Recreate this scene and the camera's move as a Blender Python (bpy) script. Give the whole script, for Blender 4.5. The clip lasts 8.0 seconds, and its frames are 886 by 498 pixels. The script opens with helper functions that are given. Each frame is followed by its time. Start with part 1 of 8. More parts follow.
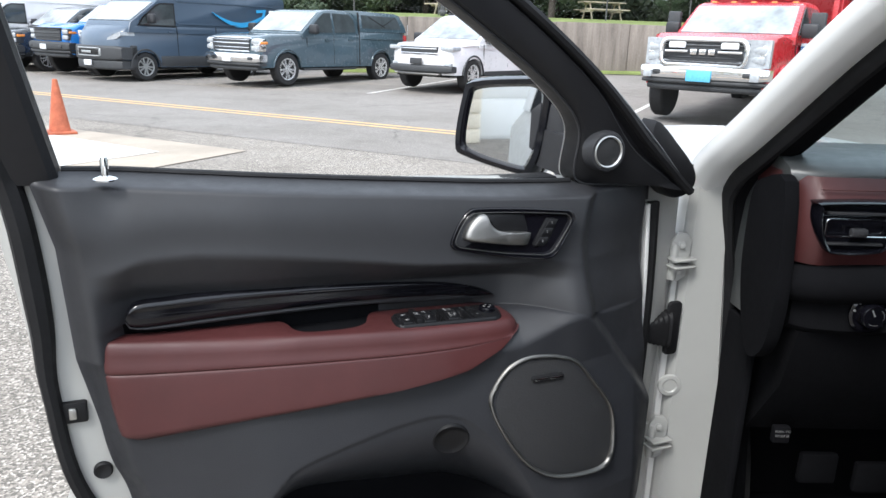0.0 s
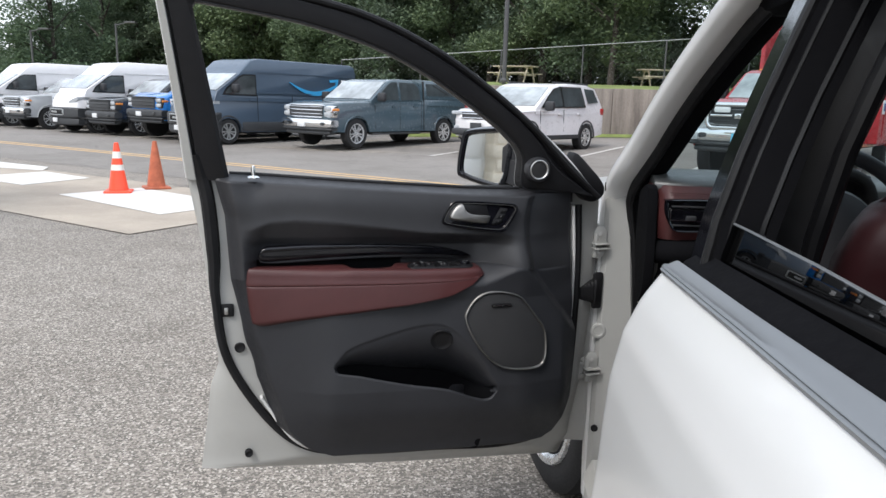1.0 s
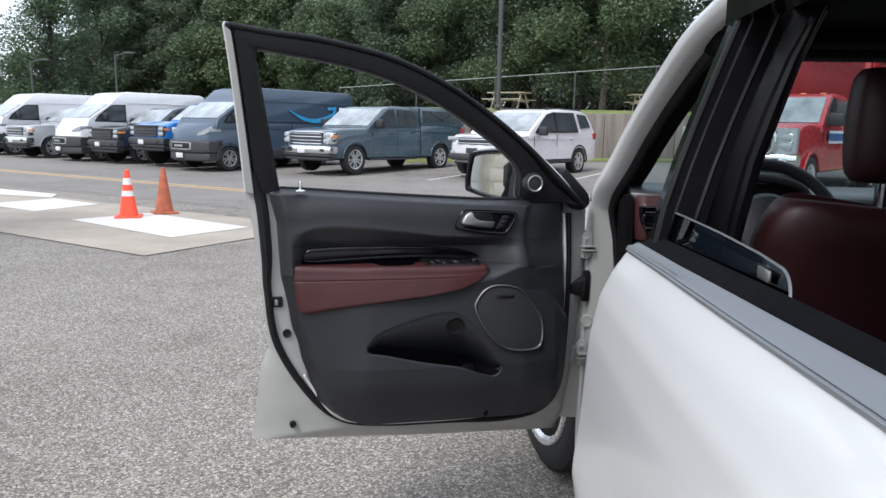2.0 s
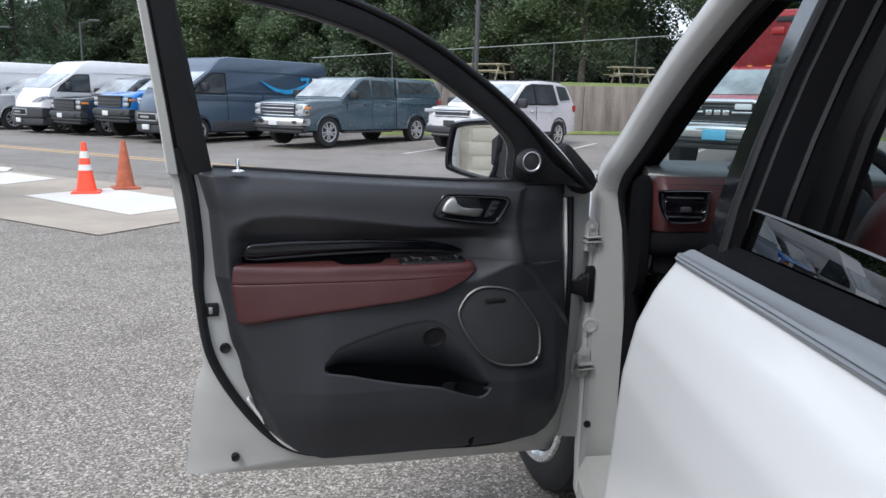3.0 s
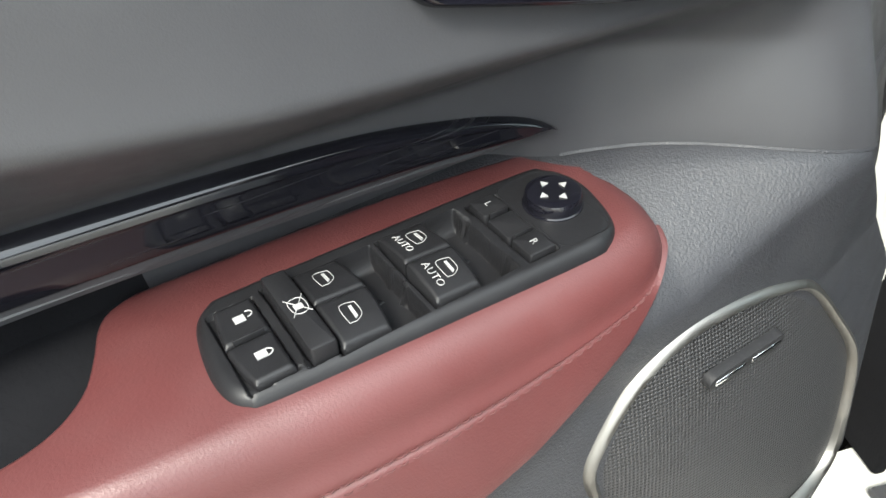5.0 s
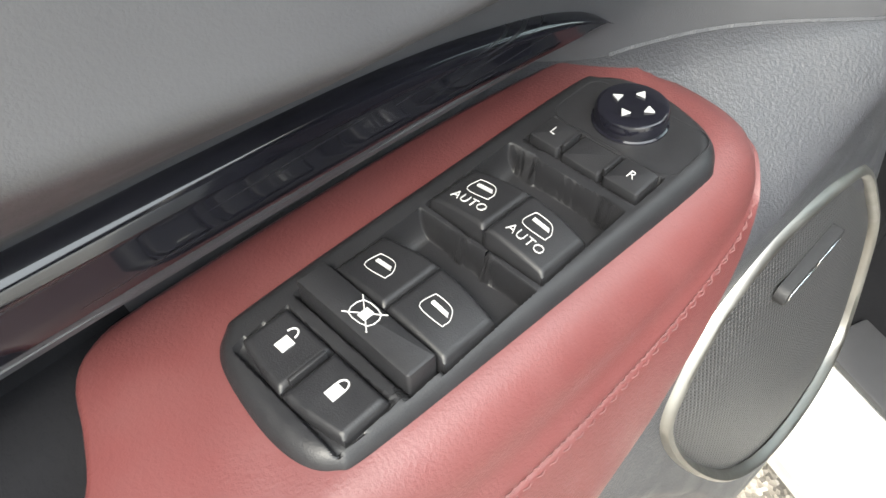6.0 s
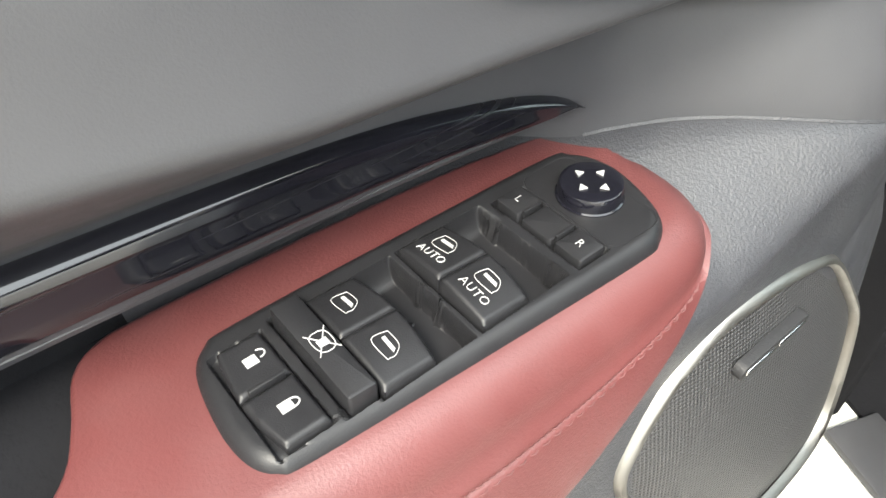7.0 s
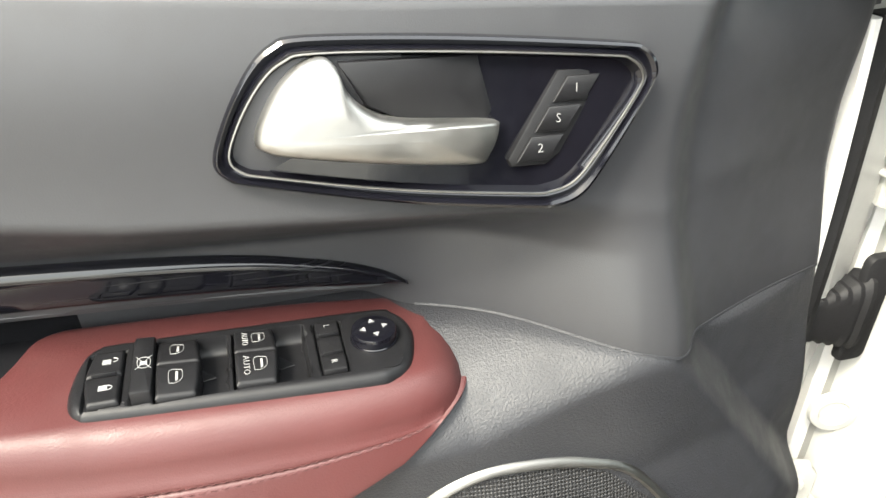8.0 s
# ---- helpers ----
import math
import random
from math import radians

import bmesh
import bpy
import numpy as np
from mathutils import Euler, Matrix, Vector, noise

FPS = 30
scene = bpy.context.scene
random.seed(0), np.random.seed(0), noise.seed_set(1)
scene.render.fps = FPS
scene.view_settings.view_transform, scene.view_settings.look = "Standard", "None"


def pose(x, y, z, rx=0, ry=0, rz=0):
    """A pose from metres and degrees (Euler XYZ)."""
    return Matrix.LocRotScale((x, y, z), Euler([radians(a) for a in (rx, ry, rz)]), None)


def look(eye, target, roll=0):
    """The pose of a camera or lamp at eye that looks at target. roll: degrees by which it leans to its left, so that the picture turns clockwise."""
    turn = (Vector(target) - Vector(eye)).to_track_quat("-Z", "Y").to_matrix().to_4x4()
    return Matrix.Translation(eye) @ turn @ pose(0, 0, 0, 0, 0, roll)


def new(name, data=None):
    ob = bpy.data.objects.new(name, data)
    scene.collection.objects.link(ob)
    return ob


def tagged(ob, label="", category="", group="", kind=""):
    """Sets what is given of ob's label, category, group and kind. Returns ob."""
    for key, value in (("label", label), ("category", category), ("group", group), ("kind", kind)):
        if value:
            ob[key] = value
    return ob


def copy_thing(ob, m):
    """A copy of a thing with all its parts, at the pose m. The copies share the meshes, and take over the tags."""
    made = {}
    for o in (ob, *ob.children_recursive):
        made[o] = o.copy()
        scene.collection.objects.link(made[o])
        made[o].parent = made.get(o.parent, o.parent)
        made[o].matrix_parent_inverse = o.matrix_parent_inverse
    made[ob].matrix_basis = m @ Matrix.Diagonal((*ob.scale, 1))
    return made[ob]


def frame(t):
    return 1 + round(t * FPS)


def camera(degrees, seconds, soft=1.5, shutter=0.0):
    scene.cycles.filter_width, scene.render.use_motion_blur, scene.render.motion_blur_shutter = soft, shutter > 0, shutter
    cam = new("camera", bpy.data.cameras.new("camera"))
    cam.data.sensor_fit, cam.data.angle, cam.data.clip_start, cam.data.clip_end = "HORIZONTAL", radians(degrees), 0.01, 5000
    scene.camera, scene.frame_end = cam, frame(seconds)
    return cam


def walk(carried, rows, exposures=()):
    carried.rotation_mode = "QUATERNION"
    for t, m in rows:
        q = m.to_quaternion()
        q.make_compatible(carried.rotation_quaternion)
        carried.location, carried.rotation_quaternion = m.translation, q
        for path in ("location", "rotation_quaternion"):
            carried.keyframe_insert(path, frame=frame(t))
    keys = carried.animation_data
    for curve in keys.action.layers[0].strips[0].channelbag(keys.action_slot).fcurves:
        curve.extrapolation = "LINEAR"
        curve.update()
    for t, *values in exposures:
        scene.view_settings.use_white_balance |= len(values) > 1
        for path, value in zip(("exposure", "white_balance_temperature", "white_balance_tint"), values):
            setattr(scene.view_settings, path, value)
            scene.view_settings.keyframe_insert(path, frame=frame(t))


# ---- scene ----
# seconds, stops, kelvin, tint
EXPOSURES = [(0.0, 1.28, 6000, 8), (0.5, 0.98, 6080, 10), (1.0, 0.70, 6150, 10), (1.7, 0.62, 6000, 10), (3.0, 0.54, 5880, 10), (3.5, 0.72, 5750, 10), (4.0, 1.72, 5700, 8), (4.5, 2.38, 6300, 5), (5.0, 2.92, 6450, 3), (6.3, 3.45, 6700, 4), (7.0, 3.52, 6750, 4), (7.5, 3.32, 6850, 4), (8.0, 3.12, 6900, 4)]
cam = camera(61.94, 8.0)
# seconds, eye, yaw, pitch, roll
ROWS = [
    (0.0, 0.002, 0.074, 1.436, -1.50, -16.10, 2.00),
    (0.5, 0.044, -0.350, 1.438, 2.06, -13.25, 1.50),
    (1, 0.169, -0.738, 1.440, 3.72, -11.36, 1.70),
    (1.5, 0.158, -1.043, 1.438, 4.00, -9.75, 1.28),
    (1.7, 0.150, -1.142, 1.443, 3.80, -9.38, 1.22),
    (2.8, 0.130, -0.860, 1.420, 2.05, -10.42, 1.40),
    (3, 0.118, -0.694, 1.419, 1.55, -11.42, 1.45),
    (3.5, 0.048, -0.231, 1.410, -0.20, -14.90, 1.55),
    (4, 0.068, 0.263, 1.336, -2.05, -20.90, 1.45),
    (4.5, 0.060, 0.660, 1.276, -1.90, -30.50, -1.50),
    (5, 0.008, 0.939, 1.213, -11.11, -40.72, -2.67),
    (5.2, -0.002, 0.989, 1.191, -14.16, -44.36, -2.52),
    (6.3, -0.037, 1.026, 1.182, -25.13, -50.15, -0.82),
    (6.5, -0.037, 1.028, 1.185, -25.71, -50.82, 0.43),
    (7, -0.018, 0.994, 1.202, -18.92, -44.90, 0.02),
    (7.5, 0.091, 0.900, 1.251, -5.33, -36.29, 0.32),
    (8, 0.167, 0.858, 1.272, 4.57, -31.12, 1.06),
]
walk(cam, [(t, pose(x, y, z, 0, 0, yaw) @ pose(0, 0, 0, 90 + pitch) @ pose(0, 0, 0, 0, 0, roll)) for t, x, y, z, yaw, pitch, roll in ROWS], EXPOSURES)


# ---------------------------------------------------------------- light
SUN_EL, SUN_AZ = 52.0, 215.0  # degrees; azimuth clockwise from +y
world = bpy.data.worlds.new("sky")
scene.world = world
world.use_nodes = True
wn = world.node_tree
sky = wn.nodes.new("ShaderNodeTexSky")
sky.sky_type = "NISHITA"
sky.sun_disc = False
sky.sun_elevation = radians(SUN_EL)
sky.sun_rotation = radians(SUN_AZ)
sky.air_density, sky.dust_density, sky.ozone_density = 1.2, 4.0, 1.0
haze = wn.nodes.new("ShaderNodeMix")
haze.data_type = "RGBA"
haze.inputs[0].default_value = 0.6
haze.inputs[7].default_value = (9.0, 9.3, 9.6, 1)
wn.links.new(sky.outputs[0], haze.inputs[6])
wn.links.new(haze.outputs[2], wn.nodes["Background"].inputs[0])
wn.nodes["Background"].inputs[1].default_value = 0.13
sun_data = bpy.data.lights.new("sun", "SUN")
sun_data.energy, sun_data.angle, sun_data.color = 1.3, radians(14), (1.0, 0.95, 0.88)
sun = new("sun", sun_data)
saz, sel = radians(SUN_AZ), radians(SUN_EL)
sun.matrix_world = look((math.sin(saz) * math.cos(sel) * 60, math.cos(saz) * math.cos(sel) * 60, math.sin(sel) * 60), (0, 0, 0))


# ---------------------------------------------------------------- materials
def shader(name):
    m = bpy.data.materials.new(name)
    m.use_nodes = True
    return m, m.node_tree, m.node_tree.nodes["Principled BSDF"]


def rgba(c, k=1.0):
    return (min(1, c[0] * k), min(1, c[1] * k), min(1, c[2] * k), 1)


def noise_fac(nt, scale, detail=4.0, lo=0.35, hi=0.65, rough=0.6):
    co = nt.nodes.new("ShaderNodeTexCoord")
    n = nt.nodes.new("ShaderNodeTexNoise")
    n.inputs["Scale"].default_value, n.inputs["Detail"].default_value, n.inputs["Roughness"].default_value = scale, detail, rough
    nt.links.new(co.outputs["Object"], n.inputs["Vector"])
    r = nt.nodes.new("ShaderNodeMapRange")
    r.inputs[1].default_value, r.inputs[2].default_value = lo, hi
    nt.links.new(n.outputs[0], r.inputs[0])
    return r.outputs[0]


def mixc(nt, fac, a, b, mode="MIX"):
    n = nt.nodes.new("ShaderNodeMix")
    n.data_type = "RGBA"
    n.blend_type = mode
    for s, v in ((0, fac), (6, a), (7, b)):
        if isinstance(v, (tuple, float, int)):
            n.inputs[s].default_value = v
        else:
            nt.links.new(v, n.inputs[s])
    return n.outputs[2]


def surf(name, color, rough=0.5, metal=0.0, var=0.12, scale=6.0, grain=0.0, gscale=400.0, coat=0.0, rvar=0.08, spec=0.5, fine=0.0):
    """A surface with broad tone variation, fine grain relief and uneven gloss."""
    m, nt, b = shader(name)
    f = noise_fac(nt, scale)
    col = mixc(nt, f, rgba(color, 1 - var), rgba(color, 1 + var))
    if fine:
        g = noise_fac(nt, gscale, 2.0)
        col = mixc(nt, g, mixc(nt, 1.0, col, rgba((1 - fine,) * 3), "MULTIPLY"), col)
    nt.links.new(col, b.inputs["Base Color"])
    r = nt.nodes.new("ShaderNodeMapRange")
    r.inputs[3].default_value, r.inputs[4].default_value = max(0.02, rough - rvar), min(1, rough + rvar)
    nt.links.new(noise_fac(nt, scale * 7, 5.0, 0.3, 0.7), r.inputs[0])
    nt.links.new(r.outputs[0], b.inputs["Roughness"])
    b.inputs["Metallic"].default_value = metal
    b.inputs["Specular IOR Level"].default_value = spec
    b.inputs["Coat Weight"].default_value = coat
    b.inputs["Coat Roughness"].default_value = 0.04
    if grain:
        bp = nt.nodes.new("ShaderNodeBump")
        bp.inputs["Strength"].default_value, bp.inputs["Distance"].default_value = grain, 0.001
        nt.links.new(noise_fac(nt, gscale, 3.0, 0.2, 0.8), bp.inputs["Height"])
        nt.links.new(bp.outputs[0], b.inputs["Normal"])
    return m


def glassy(name, tint=(0.86, 0.91, 0.91), rough=0.0, gloss=0.07):
    """Thin pane: mostly straight through, with a faint mirror image."""
    m, nt, b = shader(name)
    nt.nodes.remove(b)
    out = nt.nodes["Material Output"]
    t = nt.nodes.new("ShaderNodeBsdfTransparent")
    t.inputs[0].default_value = (*tint, 1)
    g = nt.nodes.new("ShaderNodeBsdfGlossy")
    g.inputs["Roughness"].default_value = rough + 0.01
    mx = nt.nodes.new("ShaderNodeMixShader")
    mx.inputs[0].default_value = gloss
    nt.links.new(t.outputs[0], mx.inputs[1])
    nt.links.new(g.outputs[0], mx.inputs[2])
    nt.links.new(mx.outputs[0], out.inputs[0])
    return m


def asphalt(name, dark, light, chip, stain):
    m, nt, b = shader(name)
    co = nt.nodes.new("ShaderNodeTexCoord")
    v = nt.nodes.new("ShaderNodeTexVoronoi")
    v.inputs["Scale"].default_value = 115.0
    nt.links.new(co.outputs["Object"], v.inputs["Vector"])
    sep = nt.nodes.new("ShaderNodeSeparateColor")
    nt.links.new(v.outputs["Color"], sep.inputs[0])
    ramp = nt.nodes.new("ShaderNodeMapRange")
    ramp.inputs[1].default_value, ramp.inputs[2].default_value = 0.25, 0.95
    nt.links.new(sep.outputs[0], ramp.inputs[0])
    col = mixc(nt, ramp.outputs[0], rgba(dark), rgba(light))
    c2 = nt.nodes.new("ShaderNodeMapRange")
    c2.inputs[1].default_value, c2.inputs[2].default_value = 0.86, 0.9
    nt.links.new(sep.outputs[1], c2.inputs[0])
    col = mixc(nt, c2.outputs[0], col, rgba(chip))
    col = mixc(nt, noise_fac(nt, 0.35, 5.0, 0.42, 0.7), col, mixc(nt, 1.0, col, rgba(stain), "MULTIPLY"))
    col = mixc(nt, noise_fac(nt, 2.4, 6.0, 0.5, 0.75), col, mixc(nt, 1.0, col, rgba((0.82, 0.81, 0.8)), "MULTIPLY"))
    # fine meandering cracks
    w = nt.nodes.new("ShaderNodeTexVoronoi")
    w.feature = "DISTANCE_TO_EDGE"
    w.inputs["Scale"].default_value = 0.33
    dist = nt.nodes.new("ShaderNodeTexNoise")
    dist.inputs["Scale"].default_value, dist.inputs["Detail"].default_value = 1.4, 6.0
    nt.links.new(co.outputs["Object"], dist.inputs["Vector"])
    add = nt.nodes.new("ShaderNodeMix")
    add.data_type = "VECTOR"
    add.inputs[0].default_value = 0.42
    nt.links.new(co.outputs["Object"], add.inputs[4])
    nt.links.new(dist.outputs["Color"], add.inputs[5])
    nt.links.new(add.outputs[1], w.inputs["Vector"])
    cr = nt.nodes.new("ShaderNodeMapRange")
    cr.inputs[1].default_value, cr.inputs[2].default_value, cr.inputs[3].default_value, cr.inputs[4].default_value = 0.0, 0.006, 0.6, 0.0
    nt.links.new(w.outputs["Distance"], cr.inputs[0])
    gate = nt.nodes.new("ShaderNodeMath")
    gate.operation = "MULTIPLY"
    nt.links.new(cr.outputs[0], gate.inputs[0])
    nt.links.new(noise_fac(nt, 0.6, 2.0, 0.5, 0.6), gate.inputs[1])
    col = mixc(nt, gate.outputs[0], col, rgba(dark, 0.4))
    nt.links.new(col, b.inputs["Base Color"])
    b.inputs["Roughness"].default_value = 0.85
    b.inputs["Specular IOR Level"].default_value = 0.3
    bp = nt.nodes.new("ShaderNodeBump")
    bp.inputs["Strength"].default_value, bp.inputs["Distance"].default_value = 0.6, 0.004
    nt.links.new(v.outputs["Distance"], bp.inputs["Height"])
    nt.links.new(bp.outputs[0], b.inputs["Normal"])
    return m


def streaked(name, dark, light):
    """Old concrete with run-off streaks down its face."""
    m, nt, b = shader(name)
    co = nt.nodes.new("ShaderNodeTexCoord")
    mp = nt.nodes.new("ShaderNodeMapping")
    mp.inputs["Scale"].default_value = (2.2, 2.2, 0.22)
    nt.links.new(co.outputs["Object"], mp.inputs[0])
    n = nt.nodes.new("ShaderNodeTexNoise")
    n.inputs["Scale"].default_value, n.inputs["Detail"].default_value, n.inputs["Roughness"].default_value = 1.6, 7.0, 0.65
    nt.links.new(mp.outputs[0], n.inputs["Vector"])
    r = nt.nodes.new("ShaderNodeMapRange")
    r.inputs[1].default_value, r.inputs[2].default_value = 0.33, 0.66
    nt.links.new(n.outputs[0], r.inputs[0])
    col = mixc(nt, r.outputs[0], rgba(dark), rgba(light))
    col = mixc(nt, noise_fac(nt, 45.0, 3.0), mixc(nt, 1.0, col, rgba((0.8, 0.8, 0.8)), "MULTIPLY"), col)
    nt.links.new(col, b.inputs["Base Color"])
    b.inputs["Roughness"].default_value = 0.9
    b.inputs["Specular IOR Level"].default_value = 0.2
    return m


def worn_paint(name, color, under, wear=0.6):
    m, nt, b = shader(name)
    f = noise_fac(nt, 14.0, 7.0, wear - 0.06, wear + 0.08, 0.75)
    tone = mixc(nt, noise_fac(nt, 1.1), rgba(color, 0.93), rgba(color))
    nt.links.new(mixc(nt, f, tone, rgba(under)), b.inputs["Base Color"])
    b.inputs["Roughness"].default_value = 0.75
    return m


def dotted(name, color, cell, depth=0.6):
    """Perforated mesh: rows of small round holes."""
    m, nt, b = shader(name)
    co = nt.nodes.new("ShaderNodeTexCoord")
    v = nt.nodes.new("ShaderNodeTexVoronoi")
    v.inputs["Scale"].default_value = 1.0 / cell
    v.inputs["Randomness"].default_value = 0.0
    v.voronoi_dimensions = "2D"
    sx = nt.nodes.new("ShaderNodeSeparateXYZ")
    cx = nt.nodes.new("ShaderNodeCombineXYZ")
    nt.links.new(co.outputs["Object"], sx.inputs[0])
    nt.links.new(sx.outputs[0], cx.inputs[0])
    nt.links.new(sx.outputs[2], cx.inputs[1])
    nt.links.new(cx.outputs[0], v.inputs["Vector"])
    r = nt.nodes.new("ShaderNodeMapRange")
    r.inputs[1].default_value, r.inputs[2].default_value = 0.3, 0.46
    nt.links.new(v.outputs["Distance"], r.inputs[0])
    nt.links.new(mixc(nt, r.outputs[0], rgba(color, 0.25), rgba(color)), b.inputs["Base Color"])
    b.inputs["Roughness"].default_value = 0.5
    bp = nt.nodes.new("ShaderNodeBump")
    bp.inputs["Strength"].default_value, bp.inputs["Distance"].default_value = depth, 0.001
    nt.links.new(r.outputs[0], bp.inputs["Height"])
    nt.links.new(bp.outputs[0], b.inputs["Normal"])
    return m


def leafy(name, dark, light):
    m, nt, b = shader(name)
    oi = nt.nodes.new("ShaderNodeObjectInfo")
    geo = nt.nodes.new("ShaderNodeNewGeometry")
    col = mixc(nt, geo.outputs["Random Per Island"], rgba(dark), rgba(light))
    col = mixc(nt, oi.outputs["Random"], col, mixc(nt, 1.0, col, (1.0, 0.94, 0.80, 1), "MULTIPLY"))
    nt.links.new(col, b.inputs["Base Color"])
    b.inputs["Roughness"].default_value = 0.65
    b.inputs["Specular IOR Level"].default_value = 0.25
    tr = nt.nodes.new("ShaderNodeBsdfTranslucent")
    nt.links.new(col, tr.inputs[0])
    mx = nt.nodes.new("ShaderNodeMixShader")
    mx.inputs[0].default_value = 0.35
    nt.links.new(b.outputs[0], mx.inputs[1])
    nt.links.new(tr.outputs[0], mx.inputs[2])
    nt.links.new(mx.outputs[0], nt.nodes["Material Output"].inputs[0])
    return m


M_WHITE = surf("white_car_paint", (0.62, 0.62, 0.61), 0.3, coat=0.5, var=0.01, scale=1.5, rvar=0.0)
# body white cut by nearly half, standing in for dimmer light on the jambs
M_JAMB = surf("shaded_white_jamb_paint", (0.36, 0.36, 0.345), 0.42, var=0.03, scale=5.0, coat=0.25)
M_PLASTIC = surf("black_grained_plastic", (0.0245, 0.025, 0.028), 0.50, var=0.08, scale=5.0, grain=0.10, gscale=1400.0, spec=0.45)
M_GRAIN = surf("pebbled_black_vinyl", (0.020, 0.0207, 0.0240), 0.47, var=0.1, scale=6.0, grain=0.38, gscale=700.0, spec=0.36)
M_COVER = surf("dark_grained_end_cover", (0.011, 0.011, 0.0125), 0.5, var=0.1, scale=6.0, grain=0.2, gscale=600.0, spec=0.3)
M_RUBBER = surf("black_rubber", (0.009, 0.009, 0.010), 0.6, spec=0.25, var=0.2, scale=9.0, grain=0.2, gscale=300.0)
M_GLOSS = surf("piano_black_trim", (0.004, 0.004, 0.006), 0.11, coat=0.0, spec=0.42, var=0.2, scale=20.0, rvar=0.07)


def scratched(m):
    """Long fine scratches that break up the gloss, in two slanting directions."""
    nt = m.node_tree
    b = nt.nodes["Principled BSDF"]
    tc = nt.nodes.new("ShaderNodeTexCoord")
    total = None
    for turn, seed in ((0.10, 0.0), (-0.16, 7.3)):
        mp = nt.nodes.new("ShaderNodeMapping")
        mp.inputs["Rotation"].default_value = (0.0, turn, 0.0)
        mp.inputs["Location"].default_value = (seed, seed, seed)
        mp.inputs["Scale"].default_value = (9.0, 9.0, 620.0)
        nt.links.new(tc.outputs["Object"], mp.inputs[0])
        nz = nt.nodes.new("ShaderNodeTexNoise")
        nz.inputs["Scale"].default_value, nz.inputs["Detail"].default_value = 1.0, 1.0
        nt.links.new(mp.outputs[0], nz.inputs["Vector"])
        cr = nt.nodes.new("ShaderNodeMapRange")
        cr.inputs[1].default_value, cr.inputs[2].default_value = 0.66, 0.72
        nt.links.new(nz.outputs[0], cr.inputs[0])
        if total is None:
            total = cr.outputs[0]
        else:
            mx = nt.nodes.new("ShaderNodeMath")
            mx.operation = "MAXIMUM"
            nt.links.new(total, mx.inputs[0])
            nt.links.new(cr.outputs[0], mx.inputs[1])
            total = mx.outputs[0]
    rr = nt.nodes.new("ShaderNodeMapRange")
    rr.inputs[3].default_value, rr.inputs[4].default_value = 0.09, 0.42
    nt.links.new(total, rr.inputs[0])
    nt.links.new(rr.outputs[0], b.inputs["Roughness"])
    return m


M_INSERT = scratched(surf("scratched_piano_black", (0.005, 0.005, 0.007), 0.10, spec=0.46, var=0.2, scale=20.0, rvar=0.05))
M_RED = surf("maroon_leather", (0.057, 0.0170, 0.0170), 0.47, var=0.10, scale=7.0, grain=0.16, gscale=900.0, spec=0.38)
# darker copy of the maroon, with the cabin's shade in the seat colour
M_SEAT = surf("shaded_maroon_seat_leather", (0.024, 0.0055, 0.0068), 0.48, var=0.1, scale=7.0, grain=0.2, gscale=700.0, spec=0.4)
M_THREAD = surf("dark_red_thread", (0.055, 0.016, 0.016), 0.7, var=0.2, scale=60.0)
M_SATIN = surf("satin_silver", (0.185, 0.18, 0.17), 0.44, metal=1.0, var=0.04, scale=12.0)
M_LEVER = surf("satin_silver_lever", (0.27, 0.265, 0.255), 0.46, metal=1.0, var=0.03, scale=12.0)
M_CHROME = surf("bright_chrome", (0.82, 0.83, 0.84), 0.09, metal=1.0, var=0.03, scale=6.0, rvar=0.04)
M_GREYTRIM = surf("satin_grey_moulding", (0.19, 0.20, 0.21), 0.38, metal=0.4, var=0.02, scale=3.0, rvar=0.02)
M_SWITCH = surf("matte_black_switch", (0.0075, 0.0075, 0.0085), 0.44, spec=0.24, var=0.1, scale=40.0, grain=0.12, gscale=1800.0)
M_INK = surf("white_printed_mark", (0.22, 0.22, 0.22), 0.5, var=0.03, scale=90.0)
M_GRILLE = dotted("black_speaker_mesh", (0.021, 0.021, 0.023), 0.0023)
M_MIRROR = surf("mirror_silver", (0.93, 0.94, 0.94), 0.02, metal=1.0, var=0.005, scale=3.0, rvar=0.01)
M_STEEL = surf("zinc_plated_steel", (0.5, 0.5, 0.49), 0.35, metal=1.0, var=0.12, scale=30.0)
M_CLEAR = glassy("clear_glass")
M_SCREEN = glassy("tinted_windscreen", (0.60, 0.68, 0.68), 0.0, 0.10)
M_TINT = glassy("dark_tinted_glass", (0.12, 0.13, 0.14), 0.0, 0.16)
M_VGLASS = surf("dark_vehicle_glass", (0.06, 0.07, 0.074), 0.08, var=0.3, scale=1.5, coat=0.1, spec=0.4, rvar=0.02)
# pale mottled base paints the sky's reflection onto parked vehicles' windscreens
M_WSCREEN = surf("sky_toned_windscreen", (0.29, 0.32, 0.33), 0.08, var=0.5, scale=1.2, coat=0.5, spec=1.0, rvar=0.03)
M_TYRE = surf("tyre_rubber", (0.014, 0.014, 0.015), 0.7, var=0.2, scale=20.0)
M_RIM = surf("alloy_rim", (0.74, 0.75, 0.76), 0.28, metal=0.75, var=0.05, scale=9.0)
M_ASPHALT = asphalt("coarse_asphalt", (0.132, 0.120, 0.106), (0.345, 0.312, 0.272), (0.48, 0.44, 0.395), (0.8, 0.79, 0.78))
M_ROAD = asphalt("smooth_lane_asphalt", (0.188, 0.174, 0.160), (0.255, 0.236, 0.216), (0.29, 0.272, 0.255), (0.78, 0.77, 0.75))
